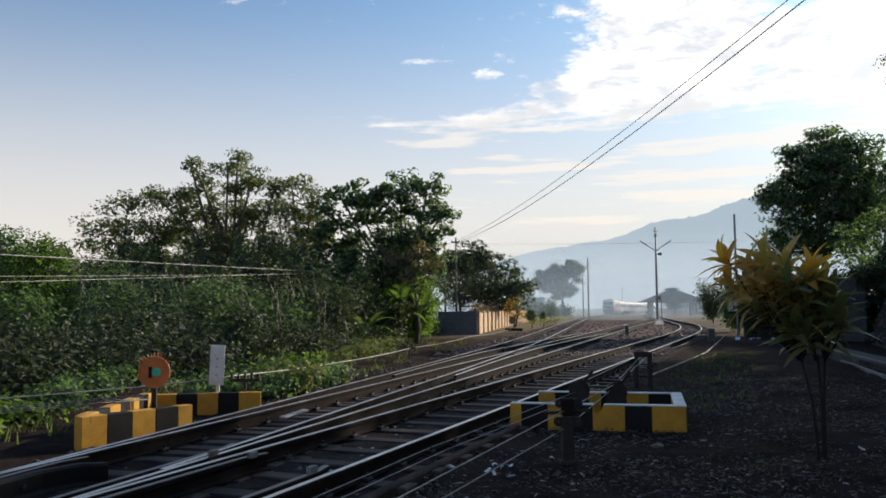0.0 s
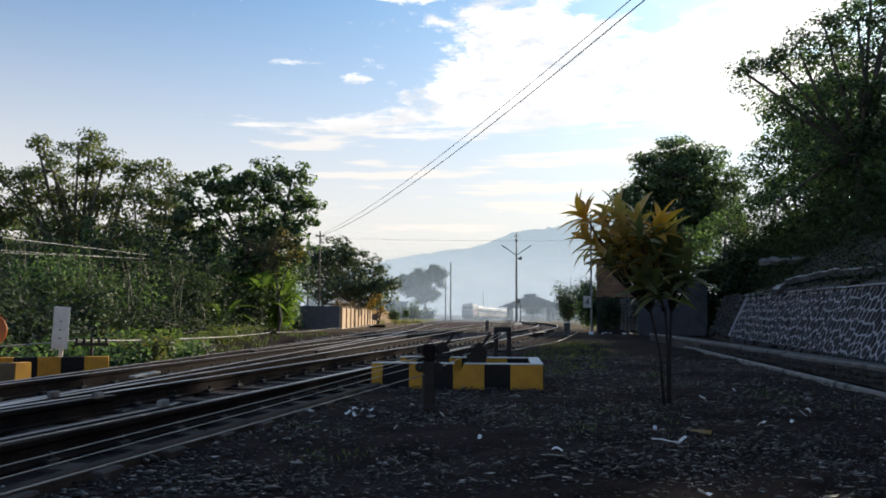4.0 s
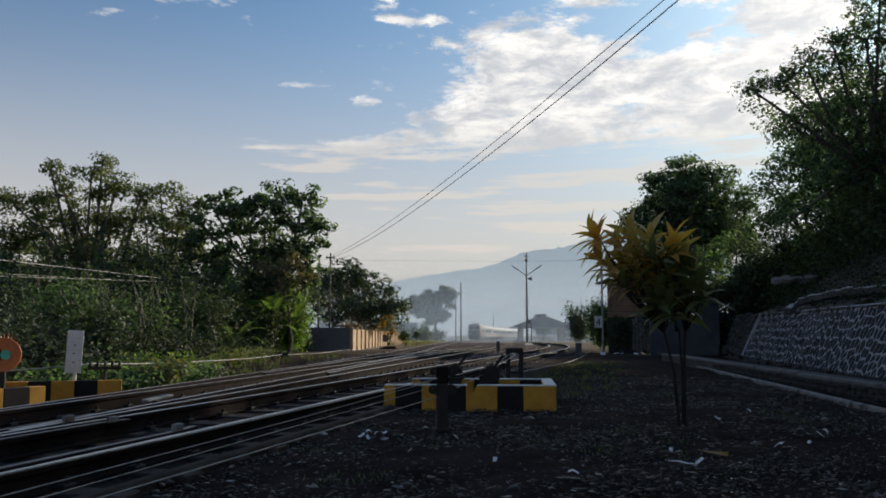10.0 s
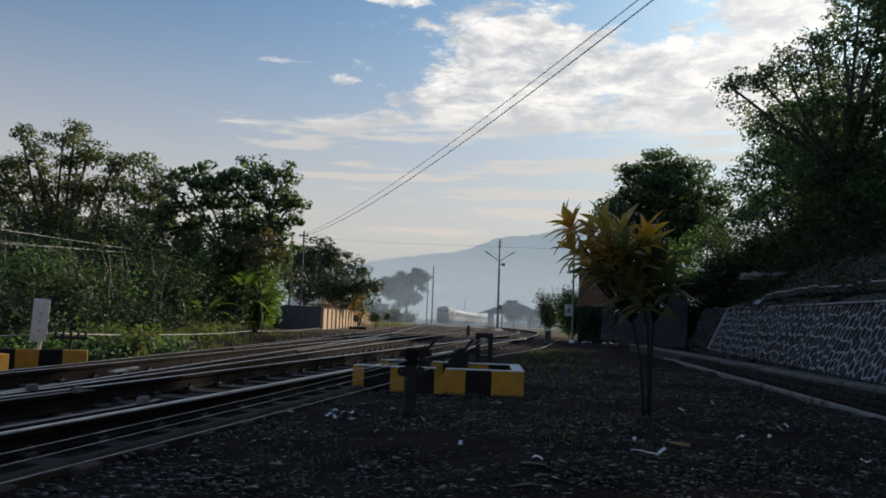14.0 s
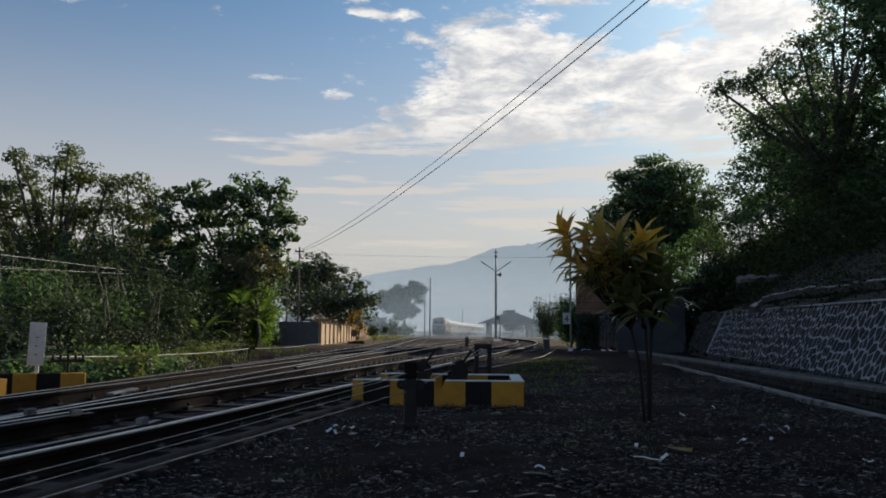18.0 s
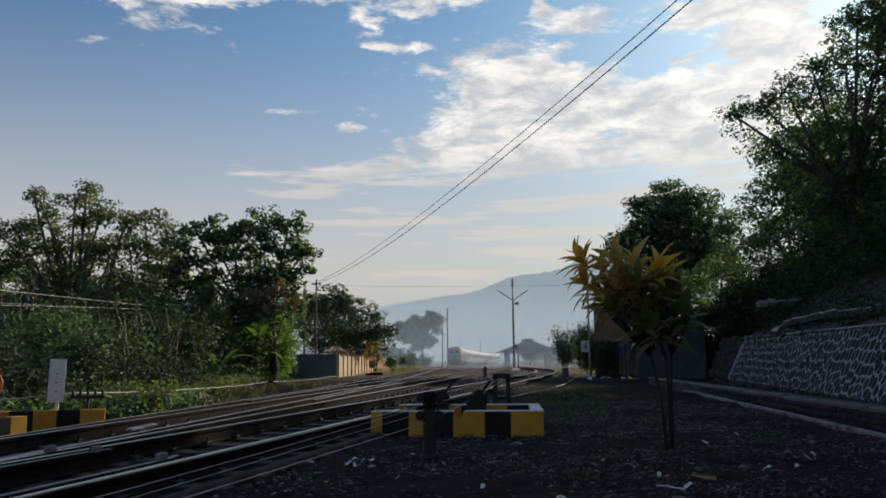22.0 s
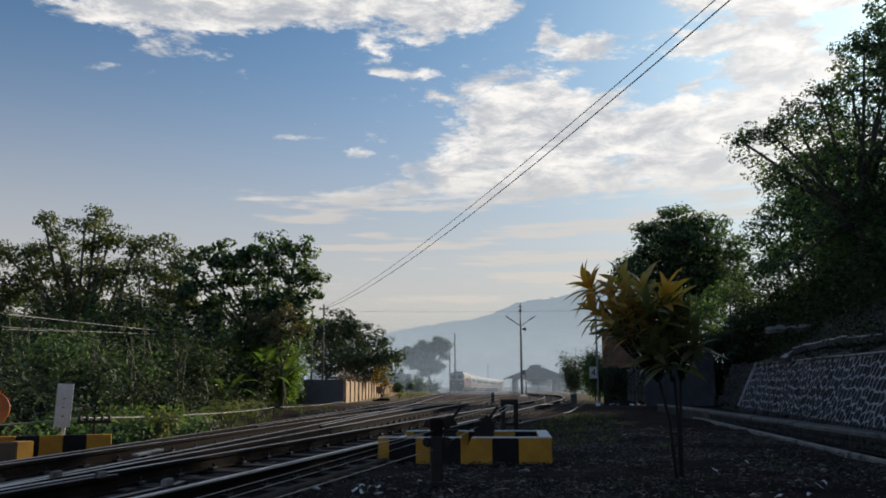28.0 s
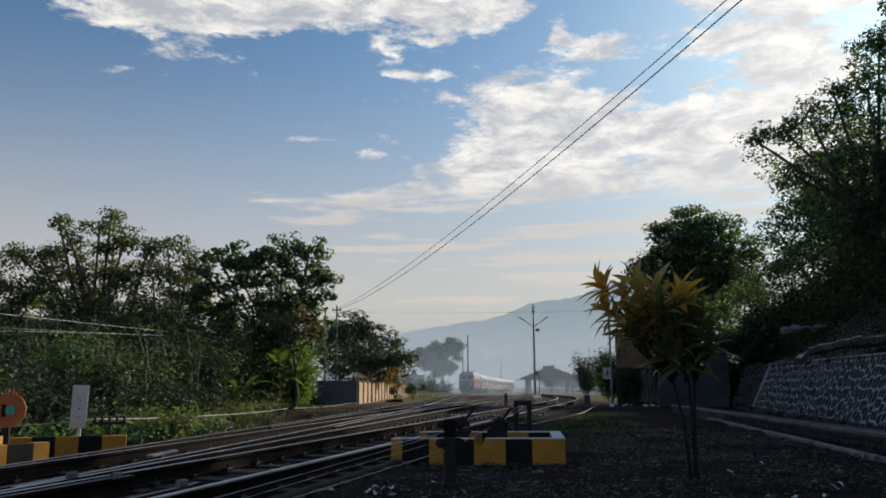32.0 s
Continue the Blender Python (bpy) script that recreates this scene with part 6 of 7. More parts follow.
def switch_stand(x, y):
    e = thing("switch_stand", pose(x, y, 0, 0, 0, 10), "rusty hand-worked switch stand beside the wall", "switch stand")
    part("bed", Geo().box((0, 0, 0.08), (1.0, 0.5, 0.16), bevel=0.03), M["rail"], e)
    part("lever", Geo().tube([(0.1, 0, 0.2), (0.25, 0, 0.95)], 0.035, 7), M["iron"], e)
    part("weight", Geo().disc((-0.1, 0, 0.62), 0.2, 0.14, "Y", 18, 0, 0.03), M["wood_pole"], e, "rusty brown counterweight")
    part("arm", Geo().tube([(0.1, 0, 0.25), (-0.1, 0, 0.62)], 0.035, 7), M["iron"], e)


switch_stand(-3.75, 50.5)


# ---- hut, number sign and fence on the right ----
def number_sign():
    e = thing("number_sign", pose(6.9, 38, 0), "white number plate on a thin pole beside the fence", "sign")
    part("pole", Geo().tube([(0, 0, -0.1), (0, 0, 5.4)], 0.045, 8), M["tin"], e)
    p = part("plate", Geo().box((-0.2, -0.06, 1.42), (0.36, 0.02, 0.52), bevel=0.006), M["white"], e)
    cu = bpy.data.curves.new("figure", "FONT")
    cu.body, cu.size, cu.extrude, cu.align_x = "4", 0.42, 0.003, "CENTER"
    cu.materials.append(M["black"])
    t = new("figure", cu)
    t.parent = p
    t.matrix_local = pose(-0.2, -0.074, 1.275, 90, 0, 0)


def hut():
    e = thing("hut", pose(7.25, 38.4, 0), "small brown plank hut behind a tin fence", "hut")
    for k in range(3, 9):
        part("plank", Geo().box((0.9, 0, 0.95 + 0.27 * k), (1.85, 0.05, 0.255), bevel=0.01), M["brick"], e)
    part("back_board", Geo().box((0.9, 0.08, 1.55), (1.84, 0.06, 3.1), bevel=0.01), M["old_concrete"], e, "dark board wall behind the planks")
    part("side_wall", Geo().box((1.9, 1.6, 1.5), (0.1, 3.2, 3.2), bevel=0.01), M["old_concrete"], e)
    part("roof", Geo().box((0.98, 1.7, 3.38), (2.0, 3.5, 0.08), bevel=0.01), M["tin"], e, "rusty tin roof")
    f = thing("tin_fence", pose(8.1, 37.2, 0), "fence of pale corrugated sheets and upright boards", "fence")
    for k in range(8):
        part("sheet", Geo().box((0.16 * k, 0.03 * (k % 2), 0.86), (0.135, 0.03, 1.35 + 0.12 * (k % 3)), bevel=0.008), M["tin"], f)
    part("rail", Geo().box((0.56, 0.06, 1.3), (1.3, 0.04, 0.07), bevel=0.006), M["wood_pole"], f)


number_sign(), hut()
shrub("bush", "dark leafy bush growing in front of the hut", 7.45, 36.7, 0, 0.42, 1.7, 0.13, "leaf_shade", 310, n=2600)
shrub("bush", "dark leafy bush beside the track and the hut", 7.5, 41.0, 0, 0.6, 2.3, 0.16, "leaf", 301, n=3200)
# bushes added to fill the gap, shade put into their leaf colour
for _i, (_x, _y) in enumerate(((9.0, 36.0), (9.9, 35.6), (10.9, 35.2))):
    shrub("bush", "dark filler bush beside the wall end", _x, _y, 0, 0.7, 2.5, 0.15, "leaf_shade", 305 + _i, n=3600)
shrub("bush", "dark leafy bush beside the track", 8.6, 47, 0, 0.9, 2.0, 0.17, "leaf", 302, n=3000)
shrub("bush", "dark leafy bush between the track and the hut", 8.2, 46, 0, 0.6, 2.6, 0.15, "leaf_shade", 311, n=4200)
shrub("bush", "tall hazy bush beside the far tracks", 11.1, 72, fall(72), 1.25, 3.3, 0.24, "leaf_far", 312, n=3600)
shrub("bush", "green bush beside the far platform", 13.6, 66, 0, 1.4, 2.6, 0.2, "leaf", 303, n=2600)
shrub("bush", "green bush beside the far platform", 18.5, 92, -0.1, 2.0, 3.2, 0.24, "leaf_far", 304, n=2600)

# ---- trees on the bank ----
BANK = "trees on the bank"
tree("tree", "round-crowned green tree behind the hut", 12.5, 45, 1.2, [
    (-2.1, 0, 5.8, 1.3, 1.0), (-0.9, 0, 7.5, 1.4, 1.0), (0.3, 0, 8.5, 1.3, 0.9), (1.8, 0, 7.9, 1.4, 1.0), (3.0, 0, 6.7, 1.4, 1.1),
    (-1.5, 0, 4.3, 1.5, 1.0), (0.6, 0, 5.5, 1.9, 1.2), (2.4, 0, 4.6, 1.7, 1.1), (0.6, 0, 3.4, 2.0, 0.9), (-2.3, 0, 3.0, 1.2, 0.9), (-0.6, 1.2, 6.3, 1.6, 1.1), (1.2, 1.4, 6.6, 1.7, 1.2), (0.2, -1.2, 6.9, 1.4, 1.0), (2.6, 1.0, 5.4, 1.5, 1.0)],
    2.4, 0.2, 0.21, "leaf_bright", 51, per=12.0, leaves=46, clump=0.30, group=BANK)
tree("tree", "tall feathery tree leaning over the bank", 12.15, 24, 3.2, [
    (-3.2, 0, 4.7, 0.7, 0.5), (-2.4, 0, 5.0, 0.8, 0.55), (-1.6, 0, 5.3, 0.95, 0.6), (-0.8, 0, 5.9, 1.0, 0.7), (0.1, 0, 6.3, 1.1, 0.8), (1.1, 0, 6.0, 1.3, 1.0), (-2.2, 0, 3.7, 0.55, 0.4), (-1.3, 0, 3.6, 0.9, 0.65),
    (0.1, 0, 4.3, 1.3, 1.0), (-1.4, 0, 2.2, 0.7, 0.5), (-0.3, 0, 2.3, 1.2, 0.85), (1.2, 0, 3.2, 1.5, 1.2), (-2.2, 0, 1.0, 0.8, 0.45), (0.6, 0, 7.6, 1.1, 0.8), (1.6, 0, 7.9, 1.2, 0.9), (2.6, 0, 7.0, 1.5, 1.2), (2.8, 0, 4.6, 1.5, 1.3)],
    2.2, 0.16, 0.12, "leaf_bright", 52, per=11.0, leaves=48, clump=0.21, group=BANK)
tree("tree", "leafy dark-green tree between the hut and the bank", 13.2, 35, hill_height(13.2, 35) - 0.3, [
    (-0.9, 0, 2.0, 1.0, 0.8), (0.2, 0, 2.5, 1.1, 0.7), (1.4, 0, 2.7, 1.2, 0.8), (-1.4, 0, 1.2, 1.0, 0.8), (0, 0, 1.6, 1.3, 0.9), (1.2, 0, 2.2, 1.3, 1.0), (2.4, 0, 2.8, 1.3, 1.0), (-1.6, 0, 0.2, 1.0, 0.7)],
     1.4, 0.12, 0.17, "leaf_dark", 53, per=14, leaves=46, clump=0.24, group=BANK)
# out-of-view trees, and the one at 13.7, are added to shade the yard
for _i, (_x, _y, _s, _m) in enumerate(((15.2, 19.5, 1.15, "leaf_bright"), (14.4, 30.3, 1.0, "leaf_bright"), (16.5, 24.0, 1.2, "leaf_bright"), (17.5, 28, 1.2, "leaf"), (18.5, 14, 1.3, "leaf_dark"), (13.0, 12.0, 1.0, "leaf"), (22, 21, 1.4, "leaf"), (18.5, 38, 1.15, "leaf"), (14.0, 32.5, 0.8, "leaf"), (12.9, 37.5, 0.72, "leaf"), (12.5, 5.0, 1.0, "leaf_dark"), (13.7, 27.4, 0.8, "leaf"), (24, 33, 1.4, "leaf_dark"), (15.5, -2, 1.2, "leaf_dark"))):
    tree("tree", "leafy dark-green bank tree, one of a group shading the yard", _x, _y, hill_height(_x, _y) - 0.2, [(dx * _s, dy * _s, dz * _s, r * _s, h * _s) for dx, dy, dz, r, h in (
        (0, 0, 6.6, 1.5, 1.0), (-1.6, 0.3, 5.6, 1.4, 1.0), (1.5, -0.3, 5.5, 1.5, 1.0), (0.2, 1.0, 4.4, 1.8, 1.1), (-1.7, -0.8, 3.6, 1.5, 1.0), (1.4, -0.9, 3.4, 1.5, 1.0), (0, -1.2, 2.3, 1.7, 1.0))],
        2.0 * _s, 0.16, 0.16, _m, 60 + _i, per=8, leaves=40, clump=0.29, group=BANK)
for _i, (_x, _y, _top) in enumerate(((12.9, 36.0, 6.4), (13.6, 34.2, 6.5))):
    shrub("bush", "tall dark bush growing between the bank trees", _x, _y, hill_height(_x, _y) - 0.1, 0.95, _top - hill_height(_x, _y), 0.15, "leaf_dark", 315 + _i, n=3600, group="bank bushes")
_rng = random.Random(9)
for _i in range(40):
    _y = 6 + 38 * (_i + _rng.random()) / 40
    _edge = 5.0 + 4.0 * (_y - 5) / 21 + 0.55
    _k = _rng.uniform(3.0, 7.5)
    shrub("bush", "dark bush hanging over the bank", _edge + _k, _y, hill_height(_edge + _k, _y) - 0.1, _rng.uniform(0.9, 1.5), _rng.uniform(1.0, 2.4), 0.15, _rng.choice(["leaf_dark", "leaf", "leaf", "leaf_olive"]), 320 + _i, n=1900, group="bank bushes")


def bank_cover(y0, y1, k0, k1, thick, bias=0.0):
    def place(rng, n):
        m = n // 40 + 1
        y, k = rng.uniform(y0, y1, m), k0 + (k1 - k0) * rng.uniform(0, 1, m) ** 1.3
        edge = 5.0 + 4.0 * (y - 5) / 21 + 0.55
        c = np.stack([edge + k, y, np.zeros(m)], 1)
        for i in range(m):
            w = 0.55 + 0.6 * noise.noise((c[i, 0] * 0.45, c[i, 1] * 0.45, 7.5))
            c[i, 2] = hill_height(c[i, 0], c[i, 1]) + thick * max(0.12, w) * min(1.0, 0.25 + k[i] / 4) * rng.uniform(0.0, 1.0)
        return c[rng.integers(0, m, n)] + rng.normal(0, 0.25, (n, 3))
    return place


undergrowth("bank_undergrowth", "dark leafy growth covering the bank", 70000, bank_cover(-4, 44, 2.2, 9, 3.4), 0.17, "leaf_dark", 85)
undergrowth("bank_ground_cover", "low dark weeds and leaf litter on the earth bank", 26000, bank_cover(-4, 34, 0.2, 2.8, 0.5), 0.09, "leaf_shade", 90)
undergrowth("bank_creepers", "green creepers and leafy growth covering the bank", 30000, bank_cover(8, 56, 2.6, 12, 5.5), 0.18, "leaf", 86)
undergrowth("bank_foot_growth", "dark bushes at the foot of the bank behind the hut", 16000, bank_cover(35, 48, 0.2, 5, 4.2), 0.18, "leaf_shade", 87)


def bank_ledge(x, y, z, l, rz, seed, label):
    """A broken slab of rock with an uneven edge."""
    rng = random.Random(seed)
    g, n = Geo(), 9
    for k in range(n):
        t = k / (n - 1) - 0.5
        d = 0.28 * (1 - (2 * t) ** 4) + 0.05
        up = rng.uniform(-0.03, 0.05)
        g.v += [(l * t, -d + rng.uniform(-0.06, 0.06), up), (l * t, -d + 0.03, up - rng.uniform(0.06, 0.13)), (l * t, d + 0.3, up - 0.12), (l * t, d + 0.3, up + rng.uniform(0.0, 0.08))]
    for k in range(n - 1):
        for q in range(4):
            g.f.append((k * 4 + q, k * 4 + 4 + q, k * 4 + 4 + (q + 1) % 4, k * 4 + (q + 1) % 4))
    g.f += [(0, 1, 2, 3), (4 * n - 1, 4 * n - 2, 4 * n - 3, 4 * n - 4)]
    g.m = [0] * len(g.f)
    ob = part("broken_slab", g, M["coping"])
    ob.matrix_world = pose(x, y, z, 6, -5, rz)
    tagged(ob, label, "slab", "slabs on the bank")


bank_ledge(10.5, 25.3, 2.55, 1.4, -4, 1, "broken pale slab jutting from the earth bank")
shrub("bush", "dark bush growing over the end of the plastered wall", 9.9, 30.6, 1.9, 0.7, 0.7, 0.13, "leaf_shade", 309, n=2200, group="bank bushes")


scatter_stones("bank_stones", "stones and broken rubble lying on the earth bank", 1500, (5.5, 12, 4, 30), 0.05, M["stone_ledge"], 13,
               lambda x, y: (x > 4.7 + 0.1905 * y) & (x < 7.3 + 0.1905 * y), True, 0.8, hill_height)


# ---- croton shrub ----
def croton_leaf(name, length, width, material):
    g, n = Geo(), 6
    for i in range(n):
        t = i / (n - 1)
        w = width * math.sin(math.pi * min(1.0, 0.08 + 0.92 * t)) ** 0.8 * (1 - 0.35 * t) + 0.001
        z = length * (0.22 * t - 0.32 * t * t)
        g.v += [(length * t, -w, z + w * 0.35), (length * t, 0, z), (length * t, w, z + w * 0.35)]
    for i in range(n - 1):
        a, b = i * 3, i * 3 + 3
        g.f += [(a, a + 1, b + 1, b), (a + 1, a + 2, b + 2, b + 1)]
    g.m = [0] * len(g.f)
    return build(name, g, material, True)


def croton():
    rng = random.Random(77)
    e = thing("croton_shrub", pose(2.2, 8.1, 0), "slender croton shrub with golden upper and olive-green lower leaves", "shrub")
    kinds = {}
    for tone in ("croton_gold", "croton_olive", "croton_green"):
        kinds[tone] = [croton_leaf("leaf", l, w, M[tone]) for l, w in ((0.32, 0.047), (0.27, 0.045), (0.21, 0.038))]
    # heads of leaves: place, tone, number, lean of the whorl to the left
    heads = [(-0.76, 0.0, 1.77, "croton_gold", 19, -30), (-0.70, 0.05, 1.54, "croton_olive", 17, -38), (-0.56, -0.06, 1.70, "croton_olive", 11, -18), (-0.42, 0.06, 1.78, "croton_olive", 13, -8), (-0.40, -0.08, 1.62, "croton_olive", 12, -16),
             (-0.26, 0.0, 1.74, "croton_olive", 11, 0), (-0.09, -0.14, 1.65, "croton_gold", 18, 12), (0.06, 0.08, 1.60, "croton_olive", 12, 16), (-0.22, 0.10, 1.58, "croton_olive", 12, 0), (-0.60, -0.04, 1.42, "croton_olive", 13, -36), (-0.50, 0.06, 1.48, "croton_olive", 12, -22), (-0.50, -0.08, 1.30, "croton_green", 12, -30)]
    for z, x0, x1, n in ((1.50, -0.56, 0.14, 6), (1.40, -0.50, 0.18, 6), (1.30, -0.44, 0.20, 6), (1.20, -0.36, 0.20, 5), (1.10, -0.26, 0.18, 4)):
        for k in range(n):
            x = x0 + (x1 - x0) * (k + 0.5) / n + rng.uniform(-0.05, 0.05)
            tone = "croton_olive" if z > 1.2 and rng.random() < 0.7 else "croton_green"
            heads.append((x, rng.uniform(-0.22, 0.22), z + rng.uniform(-0.05, 0.05), tone, 14, rng.uniform(-14, 14)))
    stems = Geo()
    for bx, tx in ((-0.02, -0.15), (0.02, 0.0), (0.03, 0.06)):
        stems.tube([(bx, 0, -0.05), (bx * 2.0 - 0.015, 0.02, 0.5), (tx, 0, 0.92)], [0.017, 0.015, 0.012], 7)
    for x, y, z, _, _, _ in heads:
        root = Vector((-0.15, 0, 0.88)) if x < -0.1 else Vector((-0.02 if x < 0.03 else 0.06, 0, 0.88))
        if z < 0.95:
            root = Vector((root.x * 0.6, 0, 0.6))
        stems.tube([root, root.lerp(Vector((x, y, z)), 0.6) + Vector((0, 0, -0.05)), (x, y, z + 0.04)], [0.013, 0.010, 0.006], 5)
    part("branchwork", stems, M["dark_bark"], e, smooth=True)
    for x, y, z, tone, n, lean in heads:
        whorl = pose(x, y, z, 0, lean, 0)
        low = max(0.0, min(1.0, (1.6 - z) / 0.7))
        for k in range(n):
            ob = part("leaf", kinds[tone][rng.randrange(3)], None, e)
            lift = -66 + 92 * (k / n) + rng.uniform(-10, 10) + 8 * low
            ob.matrix_local = whorl @ pose(0, 0, 0.05 - 0.12 * k / n, 0, lift, 137.5 * k + rng.uniform(-15, 15)) @ pose(0, 0, 0, rng.uniform(-30, 30), 0, 0)


croton()


# ---- station, distance ----
def station():
    e = thing("station_canopy", pose(20.6, 191, fall(191)), "hazy open station canopy with a pitched roof on columns", "station building")
    w, d, z0, z1 = 6.8, 6, 3.05, 5.25
    for s in (-1, 1):
        pts = [(s * w, -d, z0), (s * w, d, z0), (s * 1.0, d, z1), (s * 1.0, -d, z1)]
        g = Geo().add([(x, y, z + q) for q in (0, 0.18) for x, y, z in pts], [(0, 1, 2, 3), (7, 6, 5, 4), (0, 4, 5, 1), (1, 5, 6, 2), (2, 6, 7, 3), (3, 7, 4, 0)])
        part("roof_slope", g, M["roof"], e)
        for k in range(3):
            part("column", Geo().box((s * 4.6, -d + 0.8 + k * 5.2, 1.6), (0.4, 0.4, 3.3), bevel=0.03), M["concrete"], e)
    gable = Geo().add([(-w, -d, z0), (w, -d, z0), (1, -d, z1), (-1, -d, z1), (-w, -d + 0.2, z0), (w, -d + 0.2, z0), (1, -d + 0.2, z1), (-1, -d + 0.2, z1)], [(0, 1, 2, 3), (7, 6, 5, 4), (0, 4, 5, 1), (1, 5, 6, 2), (2, 6, 7, 3), (3, 7, 4, 0)])
    part("gable", gable, M["roof"], e)
    part("roof_vent", Geo().box((0, 0, z1 + 0.3), (1.5, 2 * d - 2, 0.7), bevel=0.05), M["roof"], e)
    part("vent_cap", Geo().box((0, 0, z1 + 0.73), (2.1, 2 * d - 1.5, 0.14), bevel=0.03), M["roof"], e)
    part("beam", Geo().box((0, -d + 0.5, 3.0), (9.2, 0.4, 0.3), bevel=0.03), M["concrete"], e)
    p = thing("platform", pose(0, 0, 0), "low pale station platform between the tracks", "platform", kind="structure")
    g = Geo()
    ys = (62, 75, 90, 110, 140, 175, 215)
    lo = []
    for y in ys:
        a, b = b_x(y) + 1.0, near_x(y) - 2.3
        c = (a + b) / 2
        h = 0.12 if y > 62 else 0.0
        a, b = c - 0.35, c + 0.35
        lo += [(a, y, fall(y) - 0.1), (b, y, fall(y) - 0.1), (b, y, fall(y) + h), (a, y, fall(y) + h)]
    faces = [(0, 1, 2, 3)]
    for i in range(len(ys) - 1):
        for k in range(4):
            faces.append((i * 4 + k, i * 4 + (k + 1) % 4, i * 4 + 4 + (k + 1) % 4, i * 4 + 4 + k))
    part("platform_body", Geo().add(lo, faces), M["kerb"], p)


station()


def far_house(x, y, w, d, h, label):
    e = thing("house", pose(x, y, fall(y)), label, "house", "far houses")
    part("wall", Geo().box((0, 0, h / 2), (w, d, h), bevel=0.03), M["concrete"], e)
    ov = 0.5
    g = Geo().add([(-w / 2 - ov, -d / 2 - ov, h), (w / 2 + ov, -d / 2 - ov, h), (w / 2 + ov, d / 2 + ov, h), (-w / 2 - ov, d / 2 + ov, h), (-w / 2 - ov, 0, h + d * 0.25), (w / 2 + ov, 0, h + d * 0.25)],
                  [(0, 1, 5, 4), (2, 3, 4, 5), (0, 4, 3), (1, 2, 5), (0, 3, 2, 1)])
    part("roof", g, M["roof"], e)
    for k in range(max(2, int(w / 3))):
        wi = part("window", Geo().box((-w / 2 + (k + 0.5) * w / max(2, int(w / 3)), -d / 2 - 0.03, h * 0.55), (1.1, 0.08, 1.2), bevel=0.02), M["glass"], e)
        part("window_frame", Geo().box((-w / 2 + (k + 0.5) * w / max(2, int(w / 3)), -d / 2 - 0.02, h * 0.55 - 0.68), (1.4, 0.16, 0.1), bevel=0.02), M["white"], wi)


far_house(37, 262, 6, 8, 3.4, "hazy two-storey house behind the station")
far_house(47, 270, 7, 8, 3.2, "hazy house behind the station")
far_house(-16, 250, 12, 8, 3.4, "low hazy house behind the trees")

tree("tree", "large spreading old tree, hazy in the distance", -4.0, 230, -0.85, [
    (-5.2, 0, 11.2, 2.0, 1.4), (-6.0, 0, 9.2, 1.5, 1.2), (-4.6, 0, 7.7, 2.2, 1.4), (-1.4, 0, 12.4, 2.2, 1.5), (2.4, 0, 13.2, 2.4, 1.6), (4.9, 0, 12.2, 1.4, 1.6), (4.6, 0, 9.6, 1.1, 0.9), (-0.6, 0, 9.8, 2.6, 1.6), (1.9, 0, 6.7, 2.2, 1.5), (-1.3, 0, 5.6, 1.8, 1.2), (-3.4, 0, 9.8, 2.0, 1.4), (0.6, 0, 11.3, 2.2, 1.5), (-2.4, 0, 7.6, 1.8, 1.2), (3.7, 0, 11.4, 1.6, 1.2), (0.4, 0, 7.9, 1.9, 1.2), (-3.2, 0, 11.6, 1.6, 1.2)],
    5.0, 0.55, 0.6, "leaf_far", 71, per=4.5, leaves=30, clump=0.6)
_rng = random.Random(21)
for _i in range(40):
    _y = _rng.uniform(130, 240)
    _x = _rng.uniform(-0.11, -0.012) * _y
    shrub("bush", "hazy green bush on the far field", _x, _y, fall(_y), _rng.uniform(0.9, 2.2), _rng.uniform(1.2, 3.6), 0.4, "leaf_far", 400 + _i, n=700, group="far bushes")
for _i in range(16):
    _y = _rng.uniform(190, 420)
    _x = _rng.uniform(0.10, 0.34) * _y
    tree("tree", "hazy tree behind the station", _x, _y, fall(_y), [(0, 0, 6.5, 2.2, 1.6), (-1.8, 0, 5, 1.9, 1.5), (1.9, 0, 5, 2, 1.5), (0, 0, 3.4, 2.5, 1.4)], 2.5, 0.25, 0.6, "leaf_far", 540 + _i, per=4, leaves=24, clump=0.6, group="far trees")
for _i in range(14):
    _y = _rng.uniform(240, 460)
    _x = _rng.uniform(-0.5, -0.06) * _y
    tree("tree", "hazy tree beyond the field", _x, _y, fall(_y), [(0, 0, 6.0, 2.4, 1.6), (-2, 0, 4.6, 2.2, 1.5), (2, 0, 4.6, 2.2, 1.5), (0, 0, 3.0, 2.8, 1.4)], 2.5, 0.25, 0.7, "leaf_far", 580 + _i, per=4, leaves=22, clump=0.7, group="far trees")


# Backdrop colour that glows, with haze painted in, from one height to another.
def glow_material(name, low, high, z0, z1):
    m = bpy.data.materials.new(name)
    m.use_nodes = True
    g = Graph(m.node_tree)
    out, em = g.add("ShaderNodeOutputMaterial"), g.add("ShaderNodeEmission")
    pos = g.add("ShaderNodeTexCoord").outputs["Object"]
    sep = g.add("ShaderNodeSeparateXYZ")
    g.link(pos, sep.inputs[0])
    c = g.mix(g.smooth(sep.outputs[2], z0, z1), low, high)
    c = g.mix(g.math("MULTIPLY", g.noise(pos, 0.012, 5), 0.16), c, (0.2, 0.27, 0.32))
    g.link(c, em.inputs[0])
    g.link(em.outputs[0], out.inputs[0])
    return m


